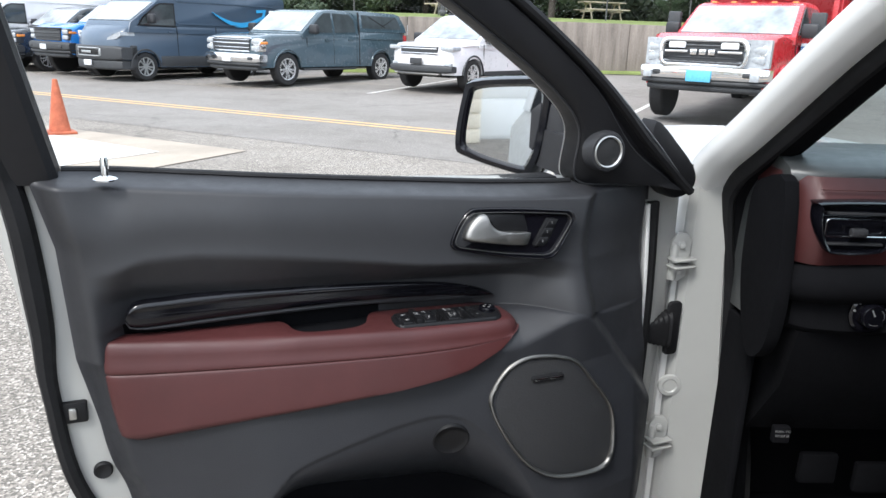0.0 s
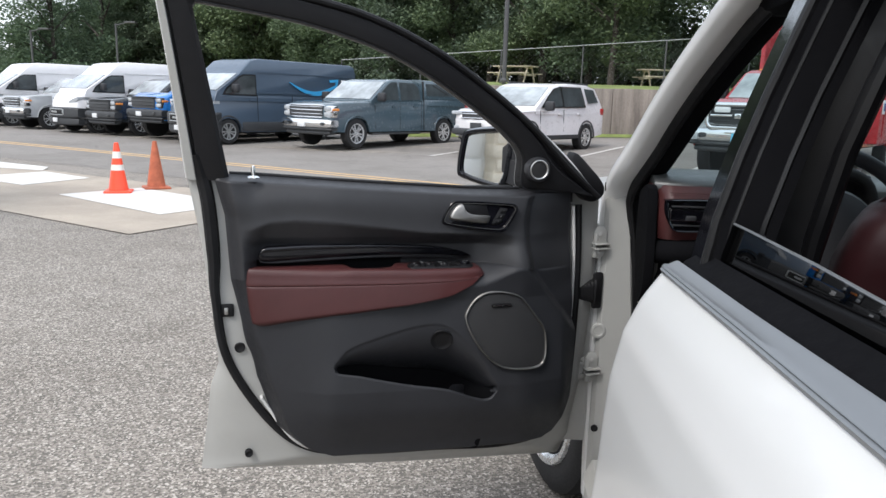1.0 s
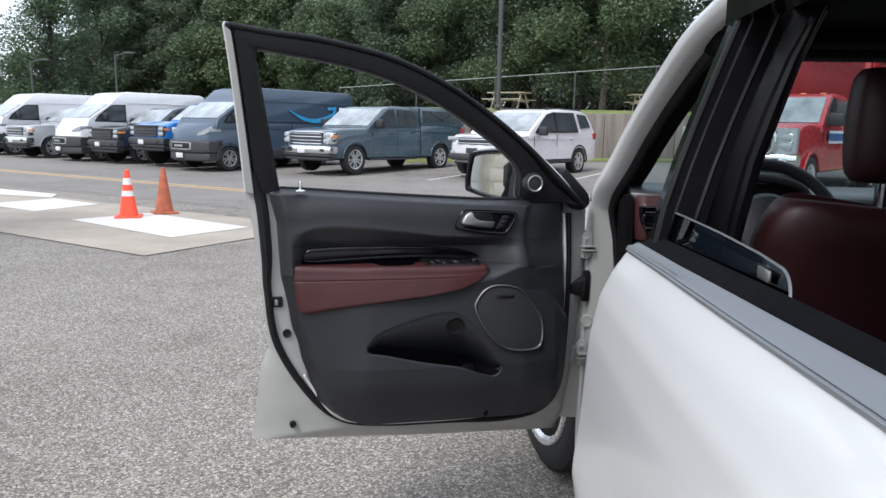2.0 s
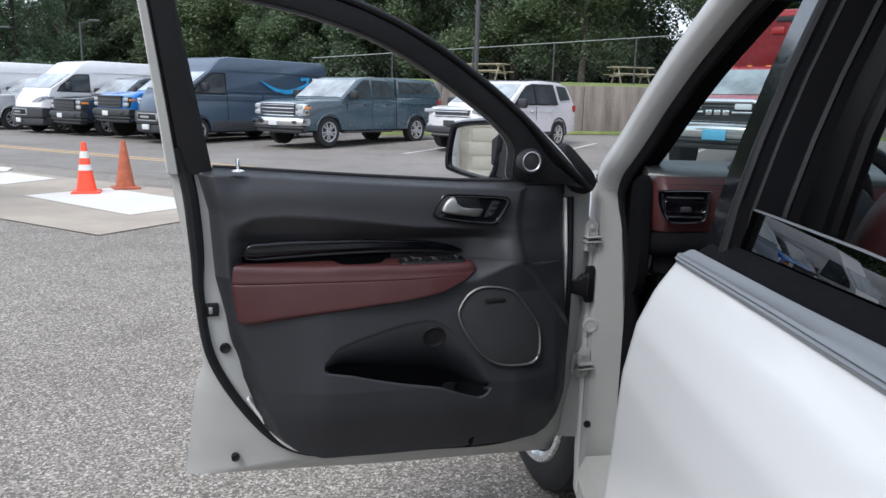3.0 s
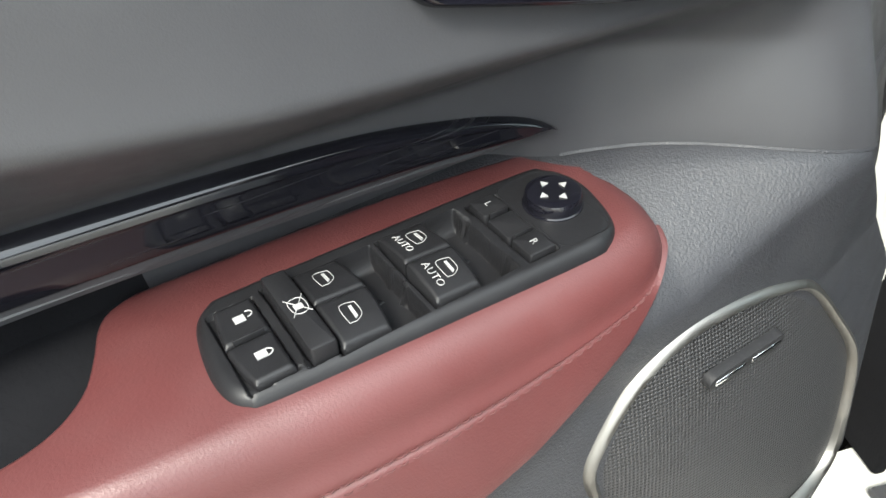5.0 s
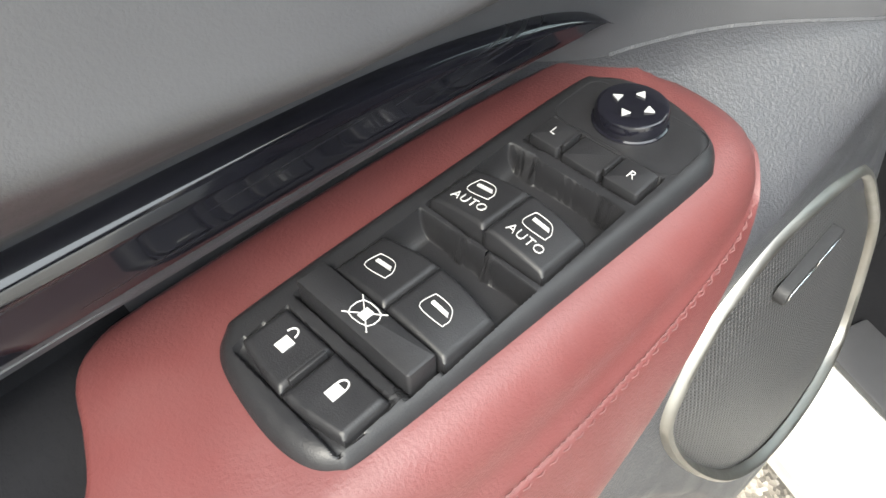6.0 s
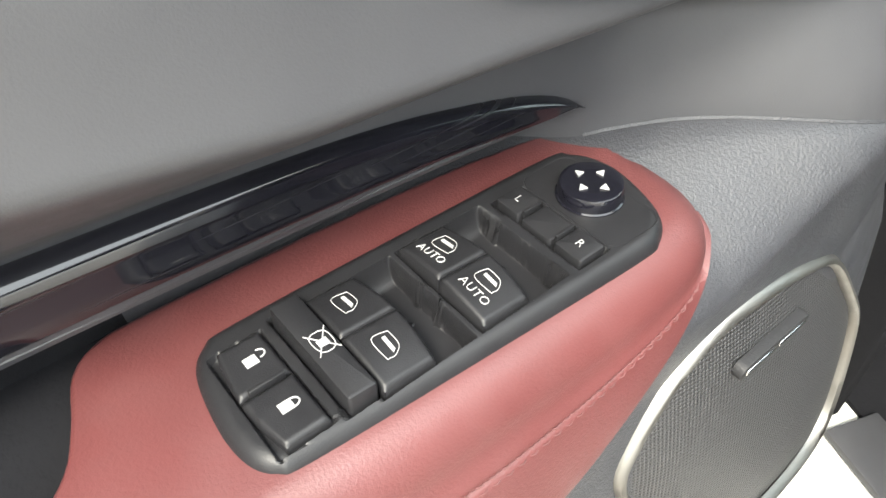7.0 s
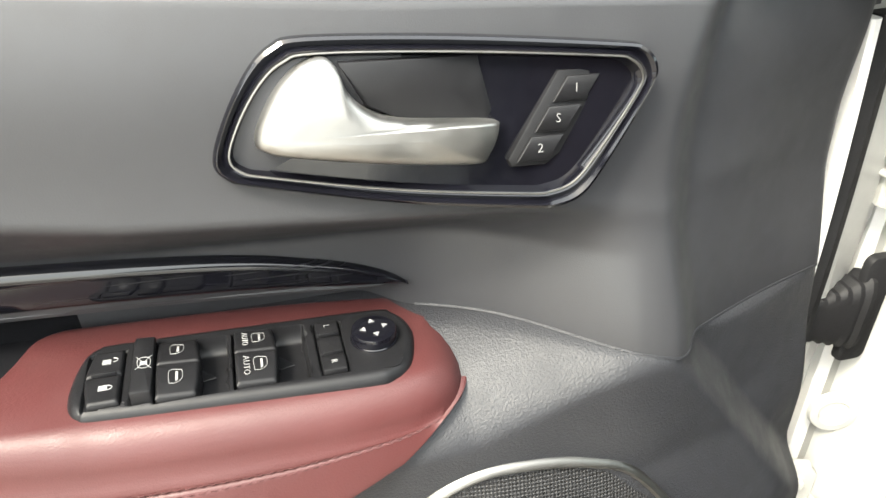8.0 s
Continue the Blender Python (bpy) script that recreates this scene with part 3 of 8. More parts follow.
# ---- trees
def tree_mesh(kind, seed):
    rnd = random.Random(seed)
    wood, crown = BM(), BM()
    h = 1.0
    clumps = []
    if kind == "broad":
        H = rnd.uniform(9.5, 12.5)
        add_tube(wood, [(0, 0, -0.3), (0.1, 0, H * 0.25), (0.0, 0.15, H * 0.55), (0.2, 0, H * 0.85)], [0.19, 0.15, 0.10, 0.03], 8)
        for k in range(19):
            a, z = rnd.uniform(0, 6.28), H * rnd.uniform(0.10, 0.92)
            r = (0.30 * H) * math.sin(math.pi * min(1, (z / H) ** 0.8 * 0.93 + 0.07)) * rnd.uniform(0.55, 1.05)
            c = Vector((math.cos(a) * r, math.sin(a) * r, z))
            add_tube(wood, [(0, 0.05, z * 0.72), c * 0.55 + Vector((0, 0, z * 0.4)), c], [0.07, 0.045, 0.012], 5)
            clumps.append((c, rnd.uniform(1.1, 1.9)))
        for k in range(7):  # foliage in front of the trunk
            a, z = rnd.uniform(0, 6.28), H * (0.16 + 0.11 * k)
            clumps.append((Vector((0.8 * math.cos(a), 0.8 * math.sin(a), z)), rnd.uniform(1.2, 1.7)))
        clumps.append((Vector((0.1, 0, H * 0.93)), 1.3))
        per, size = 900, 0.115
    else:
        H = rnd.uniform(11, 15)
        add_tube(wood, [(0, 0, -0.3), (0, 0, H * 0.5), (0, 0, H)], [0.22, 0.14, 0.02], 8)
        for k in range(34):
            z = H * (0.16 + 0.82 * k / 34)
            a = 2.4 * k + rnd.uniform(-0.4, 0.4)
            r = (1 - (z / H)) ** 0.75 * 3.1 * rnd.uniform(0.6, 1.1) + 0.2
            c = Vector((math.cos(a) * r, math.sin(a) * r, z - 0.25 * r * 0.5))
            add_tube(wood, [(0, 0, z), c], [0.045, 0.01], 4)
            for t in (0.45, 0.95):
                clumps.append((Vector((c.x * t, c.y * t, z + (c.z - z) * t)), 0.38 + 0.55 * r * 0.35))
        per, size = 260, 0.105
    for c, r in clumps:
        for _ in range(per):
            d = Vector((rnd.gauss(0, 1), rnd.gauss(0, 1), rnd.gauss(0, 1)))
            d = d.normalized() * r * rnd.random() ** 0.45
            p = c + Vector((d.x, d.y, d.z * 0.75))
            s = size * rnd.uniform(0.5, 1.25)
            q = Euler((rnd.uniform(-0.9, 0.9), rnd.uniform(-0.9, 0.9), rnd.uniform(0, 6.28))).to_matrix()
            crown.faces.new([crown.verts.new(p + q @ Vector(v)) for v in ((-s, -s * 0.2, 0), (-s * 0.1, -s * 0.6, s * 0.1), (s, 0, 0), (0.1 * s, s * 0.6, s * 0.1))])
    return wood, crown


def tree(kind, seed, m):
    t = thing("tree", m, "tall leafy broadleaf tree at the wood's edge" if kind == "broad" else "tall dark conifer at the wood's edge", "tree", "woodland edge trees")
    w, c = tree_mesh(kind, seed)
    part("trunk", w, M_BARK, t)
    part("crown", c, M_LEAF if kind == "broad" else M_LEAF2, t, "uneven green crown")
    return t


protos = [tree("broad", 3, Matrix.Translation((5.2, 33.5, WH + 0.5)) @ Matrix.Scale(0.85, 4)), tree("broad", 8, Matrix.Translation((-30, 49, 0.4))), tree("conifer", 5, Matrix.Translation((2.5, 39, WH + 0.5))), tree("broad", 21, Matrix.Translation((4.6, 37, WH + 0.5))), tree("conifer", 14, Matrix.Translation((-6, 43, 0.4)))]
rnd = random.Random(77)
for row, (b, z) in enumerate(((36.0, 0.4), (41.0, 0.5), (47.0, 0.6))):
    a = -66 + 1.7 * row
    while a < 34:
        x, y = lot(a + rnd.uniform(-0.8, 0.8), b + rnd.uniform(-1.4, 1.4) + (2.0 if a > -12 else 0))
        s = rnd.uniform(0.82, 1.15) * (1.0 + 0.07 * row)
        if x < -20:
            s *= 0.84
        az = math.degrees(math.atan2(x, y + 1))
        if -29 < az < -20:
            s *= 1.3
        elif az < -31:
            s *= 0.66
        elif az < -29:
            s *= 0.8
        if 12.0 < az < 17.8:  # the gap that lets the sky through
            s *= 0.24
        copy_thing(rnd.choice(protos), Matrix.Translation((x, y, (WH + 0.5 if x > -3 else z + 0.2))) @ Matrix.Rotation(rnd.uniform(0, 6.28), 4, "Z") @ Matrix.Scale(s, 4))
        a += rnd.uniform(2.4, 3.6)


# undergrowth and deeper wood behind the edge
def thicket():
    r = random.Random(5)
    bm = BM()
    for k in range(85000):
        x, y = lot(r.uniform(-75, 40), 0)
        d = r.uniform(41, 53)
        x, y = x + E2.x * d, y + E2.y * d
        z = r.random() ** 1.3 * (7.0 + 3.0 * math.sin(x * 0.21) + 1.5 * math.sin(x * 0.67 + 2))
        if 11.0 < math.degrees(math.atan2(x, y + 1)) < 19.0:
            z *= 0.2
        s = r.uniform(0.13, 0.34)
        q = Euler((r.uniform(-1, 1), r.uniform(-1, 1), r.uniform(0, 6.28))).to_matrix()
        p = Vector((x, y, z + (2.2 if x > -4 else 0.4)))
        bm.faces.new([bm.verts.new(p + q @ Vector(v)) for v in ((-s, -s * 0.25, 0), (-s * 0.1, -s * 0.6, s * 0.1), (s, 0, 0), (0.1 * s, s * 0.6, s * 0.1))])
    return bm


tagged(part("undergrowth", thicket(), M_LEAF2, None), "dense dark foliage deeper in the wood", "foliage", kind="stuff")


# ---- traffic cones
def cone(m, mat, label, bands):
    c = thing("traffic_cone", m, label, "traffic cone", "traffic cones")
    part("base", add_loft(BM(), [[(x, y, z) for x, y in rrect(-s, s, -s, s, 0.03)] for s, z in ((0.185, 0.0), (0.185, 0.022), (0.178, 0.03), (0.15, 0.034))]), mat, c)
    part("body", lathe([(0.138, 0.03), (0.130, 0.06), (0.033, 0.69), (0.030, 0.705), (0.022, 0.71), (0.012, 0.708)], 28), mat, c)
    if bands:
        for z0, z1 in ((0.49, 0.585), (0.32, 0.40)):
            r = lambda z: 0.130 - (z - 0.06) * 0.097 / 0.63 + 0.0015
            part("band", add_loft(BM(), [[(r(z) * math.cos(k * math.pi / 14), r(z) * math.sin(k * math.pi / 14), z) for k in range(28)] for z in (z0, z1)], True, False), M_BAND, c, "pale reflective band")
    return c


cone(Matrix.Translation((-5.2, 9.5, 0.011)) @ pose(0, 0, 0, 0, 0, 20), M_CONE, "bright orange traffic cone with two reflective bands", True)
cone(Matrix.Translation((-4.92, 10.10, 0.011)) @ pose(0, 0, 0, 0, 0, 35), M_CONE2, "faded brown-orange traffic cone", False)


# ---------------------------------------------------------------- the open driver's door
# local axes: x along the door from the hinge, y towards the cabin side, z up
door = thing("car_door", pose(0.5, 1.419, 0, 0, 0, 200.68), "open white driver's door with black trim and maroon leather armrest", "car door")

ZTOP = ([0.10, 0.15, 0.285, 0.444, 0.693, 0.861, 1.053], [1.222, 1.217, 1.210, 1.213, 1.226, 1.236, 1.247])
CREASE = ([0.29, 0.39, 0.48, 0.57, 0.68, 0.79, 0.89, 0.955, 1.0], [1.094, 1.096, 1.099, 1.103, 1.118, 1.131, 1.138, 1.133, 1.116])
POCK_U = [0.384, 0.392, 0.402, 0.418, 0.45, 0.475, 0.51, 0.545, 0.613, 0.685, 0.745, 0.790, 0.806]
POCK_HI = [0.690, 0.716, 0.738, 0.764, 0.803, 0.833, 0.862, 0.871, 0.861, 0.841, 0.822, 0.802, 0.760]
POCK_LO = [0.688, 0.676, 0.669, 0.667, 0.676, 0.685, 0.699, 0.706, 0.716, 0.731, 0.745, 0.752, 0.756]
POCK_D = ([0.384, 0.395, 0.41, 0.43, 0.47, 0.53, 0.62, 0.70, 0.76, 0.785, 0.806], [0.0, 0.06, 0.105, 0.138, 0.145, 0.125, 0.105, 0.084, 0.062, 0.042, 0.0])
# seam between upper and lower trim, and how far it stands out
SEAM_U = [0.10, 0.187, 0.25, 0.272, 0.285, 0.305, 0.34, 0.37, 0.407, 0.443, 1.05]
SEAM_Z = [0.994, 0.994, 0.997, 1.001, 1.007, 1.012, 1.016, 1.017, 1.016, 1.013, 0.985]
SEAM_V = [0.086, 0.100, 0.118, 0.129, 0.135, 0.139, 0.116, 0.086, 0.062, 0.052, 0.05]


def soft(x, xs, ys):
    """A table read with its corners eased."""
    return (lin(x - 0.022, xs, ys) + 2 * lin(x - 0.011, xs, ys) + 2 * lin(x, xs, ys) + 2 * lin(x + 0.011, xs, ys) + lin(x + 0.022, xs, ys)) / 8


def ease(t, w=0.16):
    """A straight ramp from 0 to 1 with a short soft start and end."""
    t = min(1.0, max(0.0, t))
    k = t * t / (2 * w) if t < w else t - w / 2 if t < 1 - w else 1 - w - (1 - t) ** 2 / (2 * w)
    return k / (1 - w)


def panel_v(u, z, edge=0.2):
    """How far the trim panel stands towards the cabin."""
    hi = soft(u, [0.10, 0.18, 0.3, 0.5, 0.8, 1.05], [0.07, 0.078, 0.098, 0.087, 0.075, 0.048])
    low = soft(u, [0.10, 0.2, 0.26, 0.31, 0.35, 0.45, 0.8, 1.0, 1.05], [0.090, 0.118, 0.131, 0.139, 0.135, 0.132, 0.100, 0.055, 0.042])
    zc = lin(u, *CREASE)
    zl = soft(u, SEAM_U, SEAM_Z)
    fade = step(0.3, 0.42, u) * (1 - step(0.97, 1.03, u))
    hi += 0.20 * (1.146 - max(1.09, z)) * step(0.14, 0.26, u) * (1 - step(0.98, 1.05, u))  # the top leans outwards
    v = hi - 0.050 * fade * ease((zc - z + 0.004) / (zc - 1.060)) + 0.006 * math.sin(math.pi * step(zc, 1.24, z))
    v -= 0.022 * fade * step(0.42, 0.455, u) * step(1.034, 1.022, z) * (1 - 0.5 * step(0.775, 0.80, u))  # dark slot behind the pad
    # towards the hinge the upper trim swells out to meet the seam
    m = (1 - step(zl - 0.01, zl + 0.09, z)) * (1 - step(0.40, 0.46, u))
    v = v * (1 - m) + soft(u, SEAM_U, SEAM_V) * m
    # the dark hinge-side panel sits a little back behind a soft seam
    us = soft(z, [0.98, 1.01, 1.07, 1.138, 1.197, 1.225, 1.24], [0.284, 0.290, 0.299, 0.302, 0.286, 0.246, 0.17])
    v -= 0.019 * step(-0.003, 0.030, us - u) + 0.15 * max(0.0, us - u - 0.02)
    # the lower half: the shelf rolls over from the seam
    ur = lin(z, [0.80, 0.855, 0.90, 0.957, 1.0, 1.02], [0.118, 0.166, 0.206, 0.252, 0.290, 0.306])
    low -= (0.028 * step(-0.003, 0.030, ur - u) + 0.15 * max(0.0, ur - u - 0.02) * step(0.88, 0.96, z)) * step(0.80, 0.85, z)
    t = min(1.0, max(0.0, (zl - z) / lin(u, [0.27, 0.30, 0.33, 0.37, 0.41], [0.006, 0.008, 0.016, 0.036, 0.052])))
    k = 0.65 * math.sqrt(1 - (1 - t) ** 2) + 0.35 * t * t * (3 - 2 * t)
    v = v * (1 - k) + low * k
    # the lower half swells out towards the bottom
    v += 0.17 * max(0.0, 0.93 - max(0.70, z)) * step(0.50, 0.66, z) * step(0.11, 0.19, u) * (1 - step(0.80, 1.0, u))
    if POCK_U[0] < u < POCK_U[-1]:
        h, l = soft(u, POCK_U, POCK_HI), lin(u, POCK_U, POCK_LO)
        if z < h + 0.004:
            deep = soft(u, *POCK_D)
            t = min(1.0, max(0.0, (h - z) / max(0.01, h - l)))
            v -= (deep * t ** 1.9 + min(0.003, 0.2 * deep) * step(h + 0.004, h - 0.006, z)) * step(l - 0.005, l + 0.004, z)
    v -= 0.050 * (1 - step(0.0, 0.016, lin(u, *ZTOP) - z))
    return 0.02 + (v - 0.02) * step(-0.004, 0.035, edge)


def panel_sides(z):
    left = lin(z, [0.485, 0.492, 0.503, 0.531, 0.579, 0.675, 0.786, 0.899, 1.003, 1.03, 1.16, 1.238], [0.68, 0.75, 0.81, 0.895, 0.948, 0.995, 1.018, 1.032, 1.050, 1.054, 1.064, 1.088])
    right = lin(z, [0.485, 0.490, 0.507, 0.53, 0.57, 0.65, 0.842, 1.0, 1.217], [0.36, 0.30, 0.225, 0.175, 0.143, 0.119, 0.110, 0.112, 0.126])
    return right, left


ROW_SEAM = 216 / 300


def panel_point(a, b):
    z = 0.485 + b * (1.24 - 0.485)
    r, l = panel_sides(z)
    u = r + a * (l - r)
    zl, top = soft(u, SEAM_U, SEAM_Z), lin(u, *ZTOP)
    # one row of the mesh runs along the seam, with rows crowded under it
    if b <= ROW_SEAM:
        q = b / ROW_SEAM
        z = 0.485 + (zl - 0.485) * (q + 0.25 * q * q * (1 - q))
    else:
        z = zl + (top - zl) * (b - ROW_SEAM) / (1 - ROW_SEAM)
    lip = lin(u, [0.30] + POCK_U + [0.90], [0.668] + POCK_LO + [0.757])
    z += (lip - 0.70) * (1 - step(0.0, 0.16, abs(z - 0.70)))  # rows follow the pocket's lip
    edge = min((u - r) * 2.6, l - u, (z - 0.485) * 1.2)
    if z > 1.17 and u < 1.0:
        edge = max(edge, 0.02)
    return (u, panel_v(u, z, edge), z)


def ledge(u):
    return soft(u, SEAM_U, SEAM_Z)


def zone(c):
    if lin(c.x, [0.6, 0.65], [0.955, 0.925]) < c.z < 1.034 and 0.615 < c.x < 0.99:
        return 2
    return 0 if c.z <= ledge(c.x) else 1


PANEL = patch(panel_point, 270, 300)


def over_bin(f):
    """The level step inside the pocket's lip, which opens into the bin."""
    c = f.calc_center_median()
    if not 0.389 < c.x < 0.799:
        return False
    low = lin(c.x, POCK_U, POCK_LO)
    return low - 0.0045 < c.z < low + 0.012 and abs(f.normal.z) > 0.5


PANEL.normal_update()
bmesh.ops.delete(PANEL, geom=[f for f in PANEL.faces if over_bin(f)], context="FACES")


def panel_zone(k):
    bm = PANEL.copy()
    bmesh.ops.delete(bm, geom=[f for f in bm.faces if zone(f.calc_center_median()) != k], context="FACES")
    return bm


panel = part("upper_trim", panel_zone(1), M_PLASTIC, door, "smooth black upper trim panel", 60)
part("lower_trim", panel_zone(0), M_GRAIN, door, "pebbled black lower trim with map pocket", 60)
pocket_lip, pocket_rows = [], []
for u in np.linspace(0.386, 0.801, 60):
    low = lin(u, POCK_U, POCK_LO)
    front, back = panel_v(u, low - 0.0075), panel_v(u, low + 0.008)
    drop = 0.15 * step(0.386, 0.42, u) * (1 - step(0.74, 0.80, u))
    gap = max(0.004, min(0.02, front - back))
    pocket_lip.append([(u, front + 0.0004, low - 0.0075), (u, front - 0.0006, low - 0.004), (u, front - 0.25 * gap, low - 0.002), (u, front - 0.45 * gap, low - 0.005), (u, front - 0.5 * gap, low - 0.014)])
    pocket_rows.append([(u, front - 0.45 * gap, low - 0.0052), (u, front - 0.5 * gap - 0.2 * drop, low - 0.012 - drop), (u, min(back, front - gap), low - 0.012 - drop), (u, min(back, front - gap) - 0.001, low + 0.02)])
part("pocket_lip", add_loft(BM(), pocket_lip, closed=False), M_GRAIN, door, "rolled lip of the map pocket", 60)
# the bin's shade is put into its near-black colour
part("pocket_bin", add_loft(BM(), pocket_rows, closed=False), M_SHADELINER, door, "map pocket bin, near-black for the shade inside it", 50)
fin = [(u, panel_v(u, lin(u, POCK_U, POCK_LO) - 0.006) - 0.016 - d, lin(u, POCK_U, POCK_LO) + h) for u, d, h in ((0.512, 0.004, -0.02), (0.507, 0.007, -0.002), (0.498, 0.012, 0.006), (0.482, 0.022, 0.009), (0.466, 0.034, 0.010), (0.455, 0.045, 0.006))]
part("bottle_divider", add_loft(BM(), [[(u, v, z), (u - 0.002, v - 0.003, z - 0.001), (u - 0.002, v - 0.003, z - 0.028), (u, v, z - 0.028)] for u, v, z in fin]), M_PLASTIC, door, "low curved divider inside the map pocket")
# same trim plastic, coloured near-black to paint the shade in the slot
part("armrest_slot", panel_zone(2), M_SHADELINER, door, "slot between insert and armrest, its shade painted near-black", 60)

LED = [(u, ledge(u)) for u in np.linspace(0.128, 0.425, 70)]
part("ledge_seam", tube([(u, panel_v(u, z) - 0.0006, z) for u, z in LED], 0.0013, 6), M_GRAIN, door, "raised seam of the lower trim")

# upper trim seam, a fine joint line below the sill of the window
part("belt_seal", add_sweep(BM(), [(u, panel_v(u, z - 0.012, 0.2) - 0.050, z + 0.001) for u, z in [(x, lin(x, *ZTOP)) for x in np.linspace(0.29, 1.05, 40)]], ring_prof(0.007, 0.005, 8)), M_RUBBER, door, "black window belt seal")
part("window_slot", box((0.29, -0.045, 1.19), (1.05, -0.005, 1.212), 0.004), M_RUBBER, door)

# lock pin
pin = part("lock_pin", lathe([(0.0155, 0), (0.0155, 0.002), (0.012, 0.004), (0.0052, 0.006), (0.0052, 0.026), (0.0042, 0.030), (0.001, 0.031)], 18, pose(0.994, 0.042, 1.241)), M_CHROME, door, "chrome lock pin in its round collar")

# glossy black insert
gt = spline([(0.985, 1.05), (0.972, 1.066), (0.93, 1.069), (0.862, 1.071), (0.706, 1.069), (0.55, 1.062), (0.478, 1.051), (0.443, 1.040), (0.429, 1.031)], 6)
gb = spline([(0.985, 1.05), (0.984, 1.036), (0.96, 1.031), (0.90, 1.033), (0.813, 1.036), (0.663, 1.039), (0.526, 1.036), (0.46, 1.031), (0.429, 1.031)], 6)


def gloss_strip():
    bm = BM()
    n = 70
    T, B = resample([(p.x, p.y, 0) for p in gt], n), resample([(p.x, p.y, 0) for p in gb], n)
    rows = []
    for k, lift in ((0.0, -0.01), (0.0, 0.004), (0.06, 0.0068), (0.14, 0.0082), (0.24, 0.0086), (0.30, 0.0068), (0.36, 0.0066), (0.6, 0.0070), (0.84, 0.0064), (0.95, 0.004), (1.0, 0.001), (1.0, -0.01)):
        rows.append([(T[i].x + (B[i].x - T[i].x) * k, lin(T[i].x, [0.42, 0.5, 0.8, 1.0], [0.047, 0.044, 0.036, 0.036]) + lift + 0.002, T[i].y + (B[i].y - T[i].y) * k) for i in range(n)])
    return add_loft(bm, rows, closed=False)


RIDGE = [(p.x, lin(p.x, [0.42, 0.5, 0.8, 1.0], [0.047, 0.044, 0.036, 0.036]) - 0.001, p.y - 0.0045) for p in resample([(q.x, q.y, 0) for q in gb[3:]], 50)]
part("insert_ridge", tube(RIDGE, [0.0035 * min(1.0, 0.3 + 0.1 * min(i, 49 - i)) for i in range(50)], 8), M_PLASTIC, door, "rounded trim ridge under the insert")
part("gloss_insert", gloss_strip(), M_INSERT, door, "long piano-black insert with fine scratches", 50)

# armrest pad: its outline in plan, rear edge first, with the pull notch
PAD = spline([(1.020, 0.016), (0.96, 0.018), (0.86, 0.021), (0.80, 0.0225), (0.776, 0.026), (0.764, 0.040), (0.757, 0.066), (0.744, 0.079), (0.72, 0.083), (0.692, 0.084), (0.668, 0.080), (0.653, 0.069), (0.645, 0.053), (0.639, 0.037), (0.629, 0.029), (0.612, 0.0265), (0.55, 0.028), (0.49, 0.032), (0.450, 0.037), (0.426, 0.042), (0.412, 0.053), (0.407, 0.070), (0.406, 0.087), (0.409, 0.105), (0.418, 0.119), (0.438, 0.1285), (0.475, 0.132), (0.53, 0.1315), (0.60, 0.127), (0.70, 0.1135), (0.80, 0.097), (0.90, 0.078), (0.97, 0.063), (1.008, 0.053), (1.018, 0.046), (1.021, 0.034)], 8, True)
PAD = resample([(p.x, p.y, 0) for p in PAD] + [(PAD[0].x, PAD[0].y, 0)], 361)[:-1]
PB_U = [0.405, 0.415, 0.428, 0.45, 0.507, 0.611, 0.721, 0.825, 0.925, 0.995, 1.03]
PB_Z = [0.998, 0.996, 0.989, 0.970, 0.944, 0.924, 0.908, 0.894, 0.880, 0.869, 0.865]


def pad_ring(inset, z_of, bulge):
    n = len(PAD)
    out = []
    for i, p in enumerate(PAD):
        t = PAD[(i + 2) % n] - PAD[i - 2]
        nn = Vector((-t.y, t.x, 0)).normalized()  # points out of the outline
        face = step(-0.25, 0.35, nn.y) if p.y > 0.03 else 0.0
        if 0.60 < p.x < 0.80 and p.y < 0.09:
            face = 0.0
        if p.x < 0.44:
            face = max(face, step(0.05, 0.075, p.y))
        if p.x > 1.0:
            face = max(face, step(0.018, 0.045, p.y))
        tight = lin(p.x, [0.41, 0.43, 0.60, 0.65, 0.76, 0.81, 0.87, 1.0], [0.9, 0.72, 0.72, 0.5, 0.5, 0.8, 0.7, 0.42])  # narrow in front of the notch and at the latch end
        q = p + nn * (-inset * tight * (0.30 + 0.70 * face) + bulge * face * lin(p.x, [0.42, 0.54], [0.12, 1.0]))
        zz = z_of(p.x, face)
        out.append((q.x - 0.26 * max(0.0, 0.985 - zz) * step(0.90, 1.02, p.x), q.y, zz))
    return out


def pad_top(u):
    return 1.0132 + 0.003 * (u - 0.408)


def pad_side(k, bulge):
    def z_of(u, face):
        z0 = pad_top(u) - 0.008 - 0.016 * face
        zb = lin(u, PB_U, PB_Z) * face + 0.955 * (1 - face)
        return z0 + (zb - z0) * k
    return pad_ring(0.0, z_of, bulge)


PAD_RAD = 0.024
pad_loops = []
for k in range(7):
    w = radians(90 * k / 6)
    pad_loops.append(pad_ring(PAD_RAD * (1 - math.sin(w)), lambda u, f: pad_top(u) - (0.008 + 0.016 * f) * (1 - math.cos(w)), 0.0))
SEAM_K = 0.17
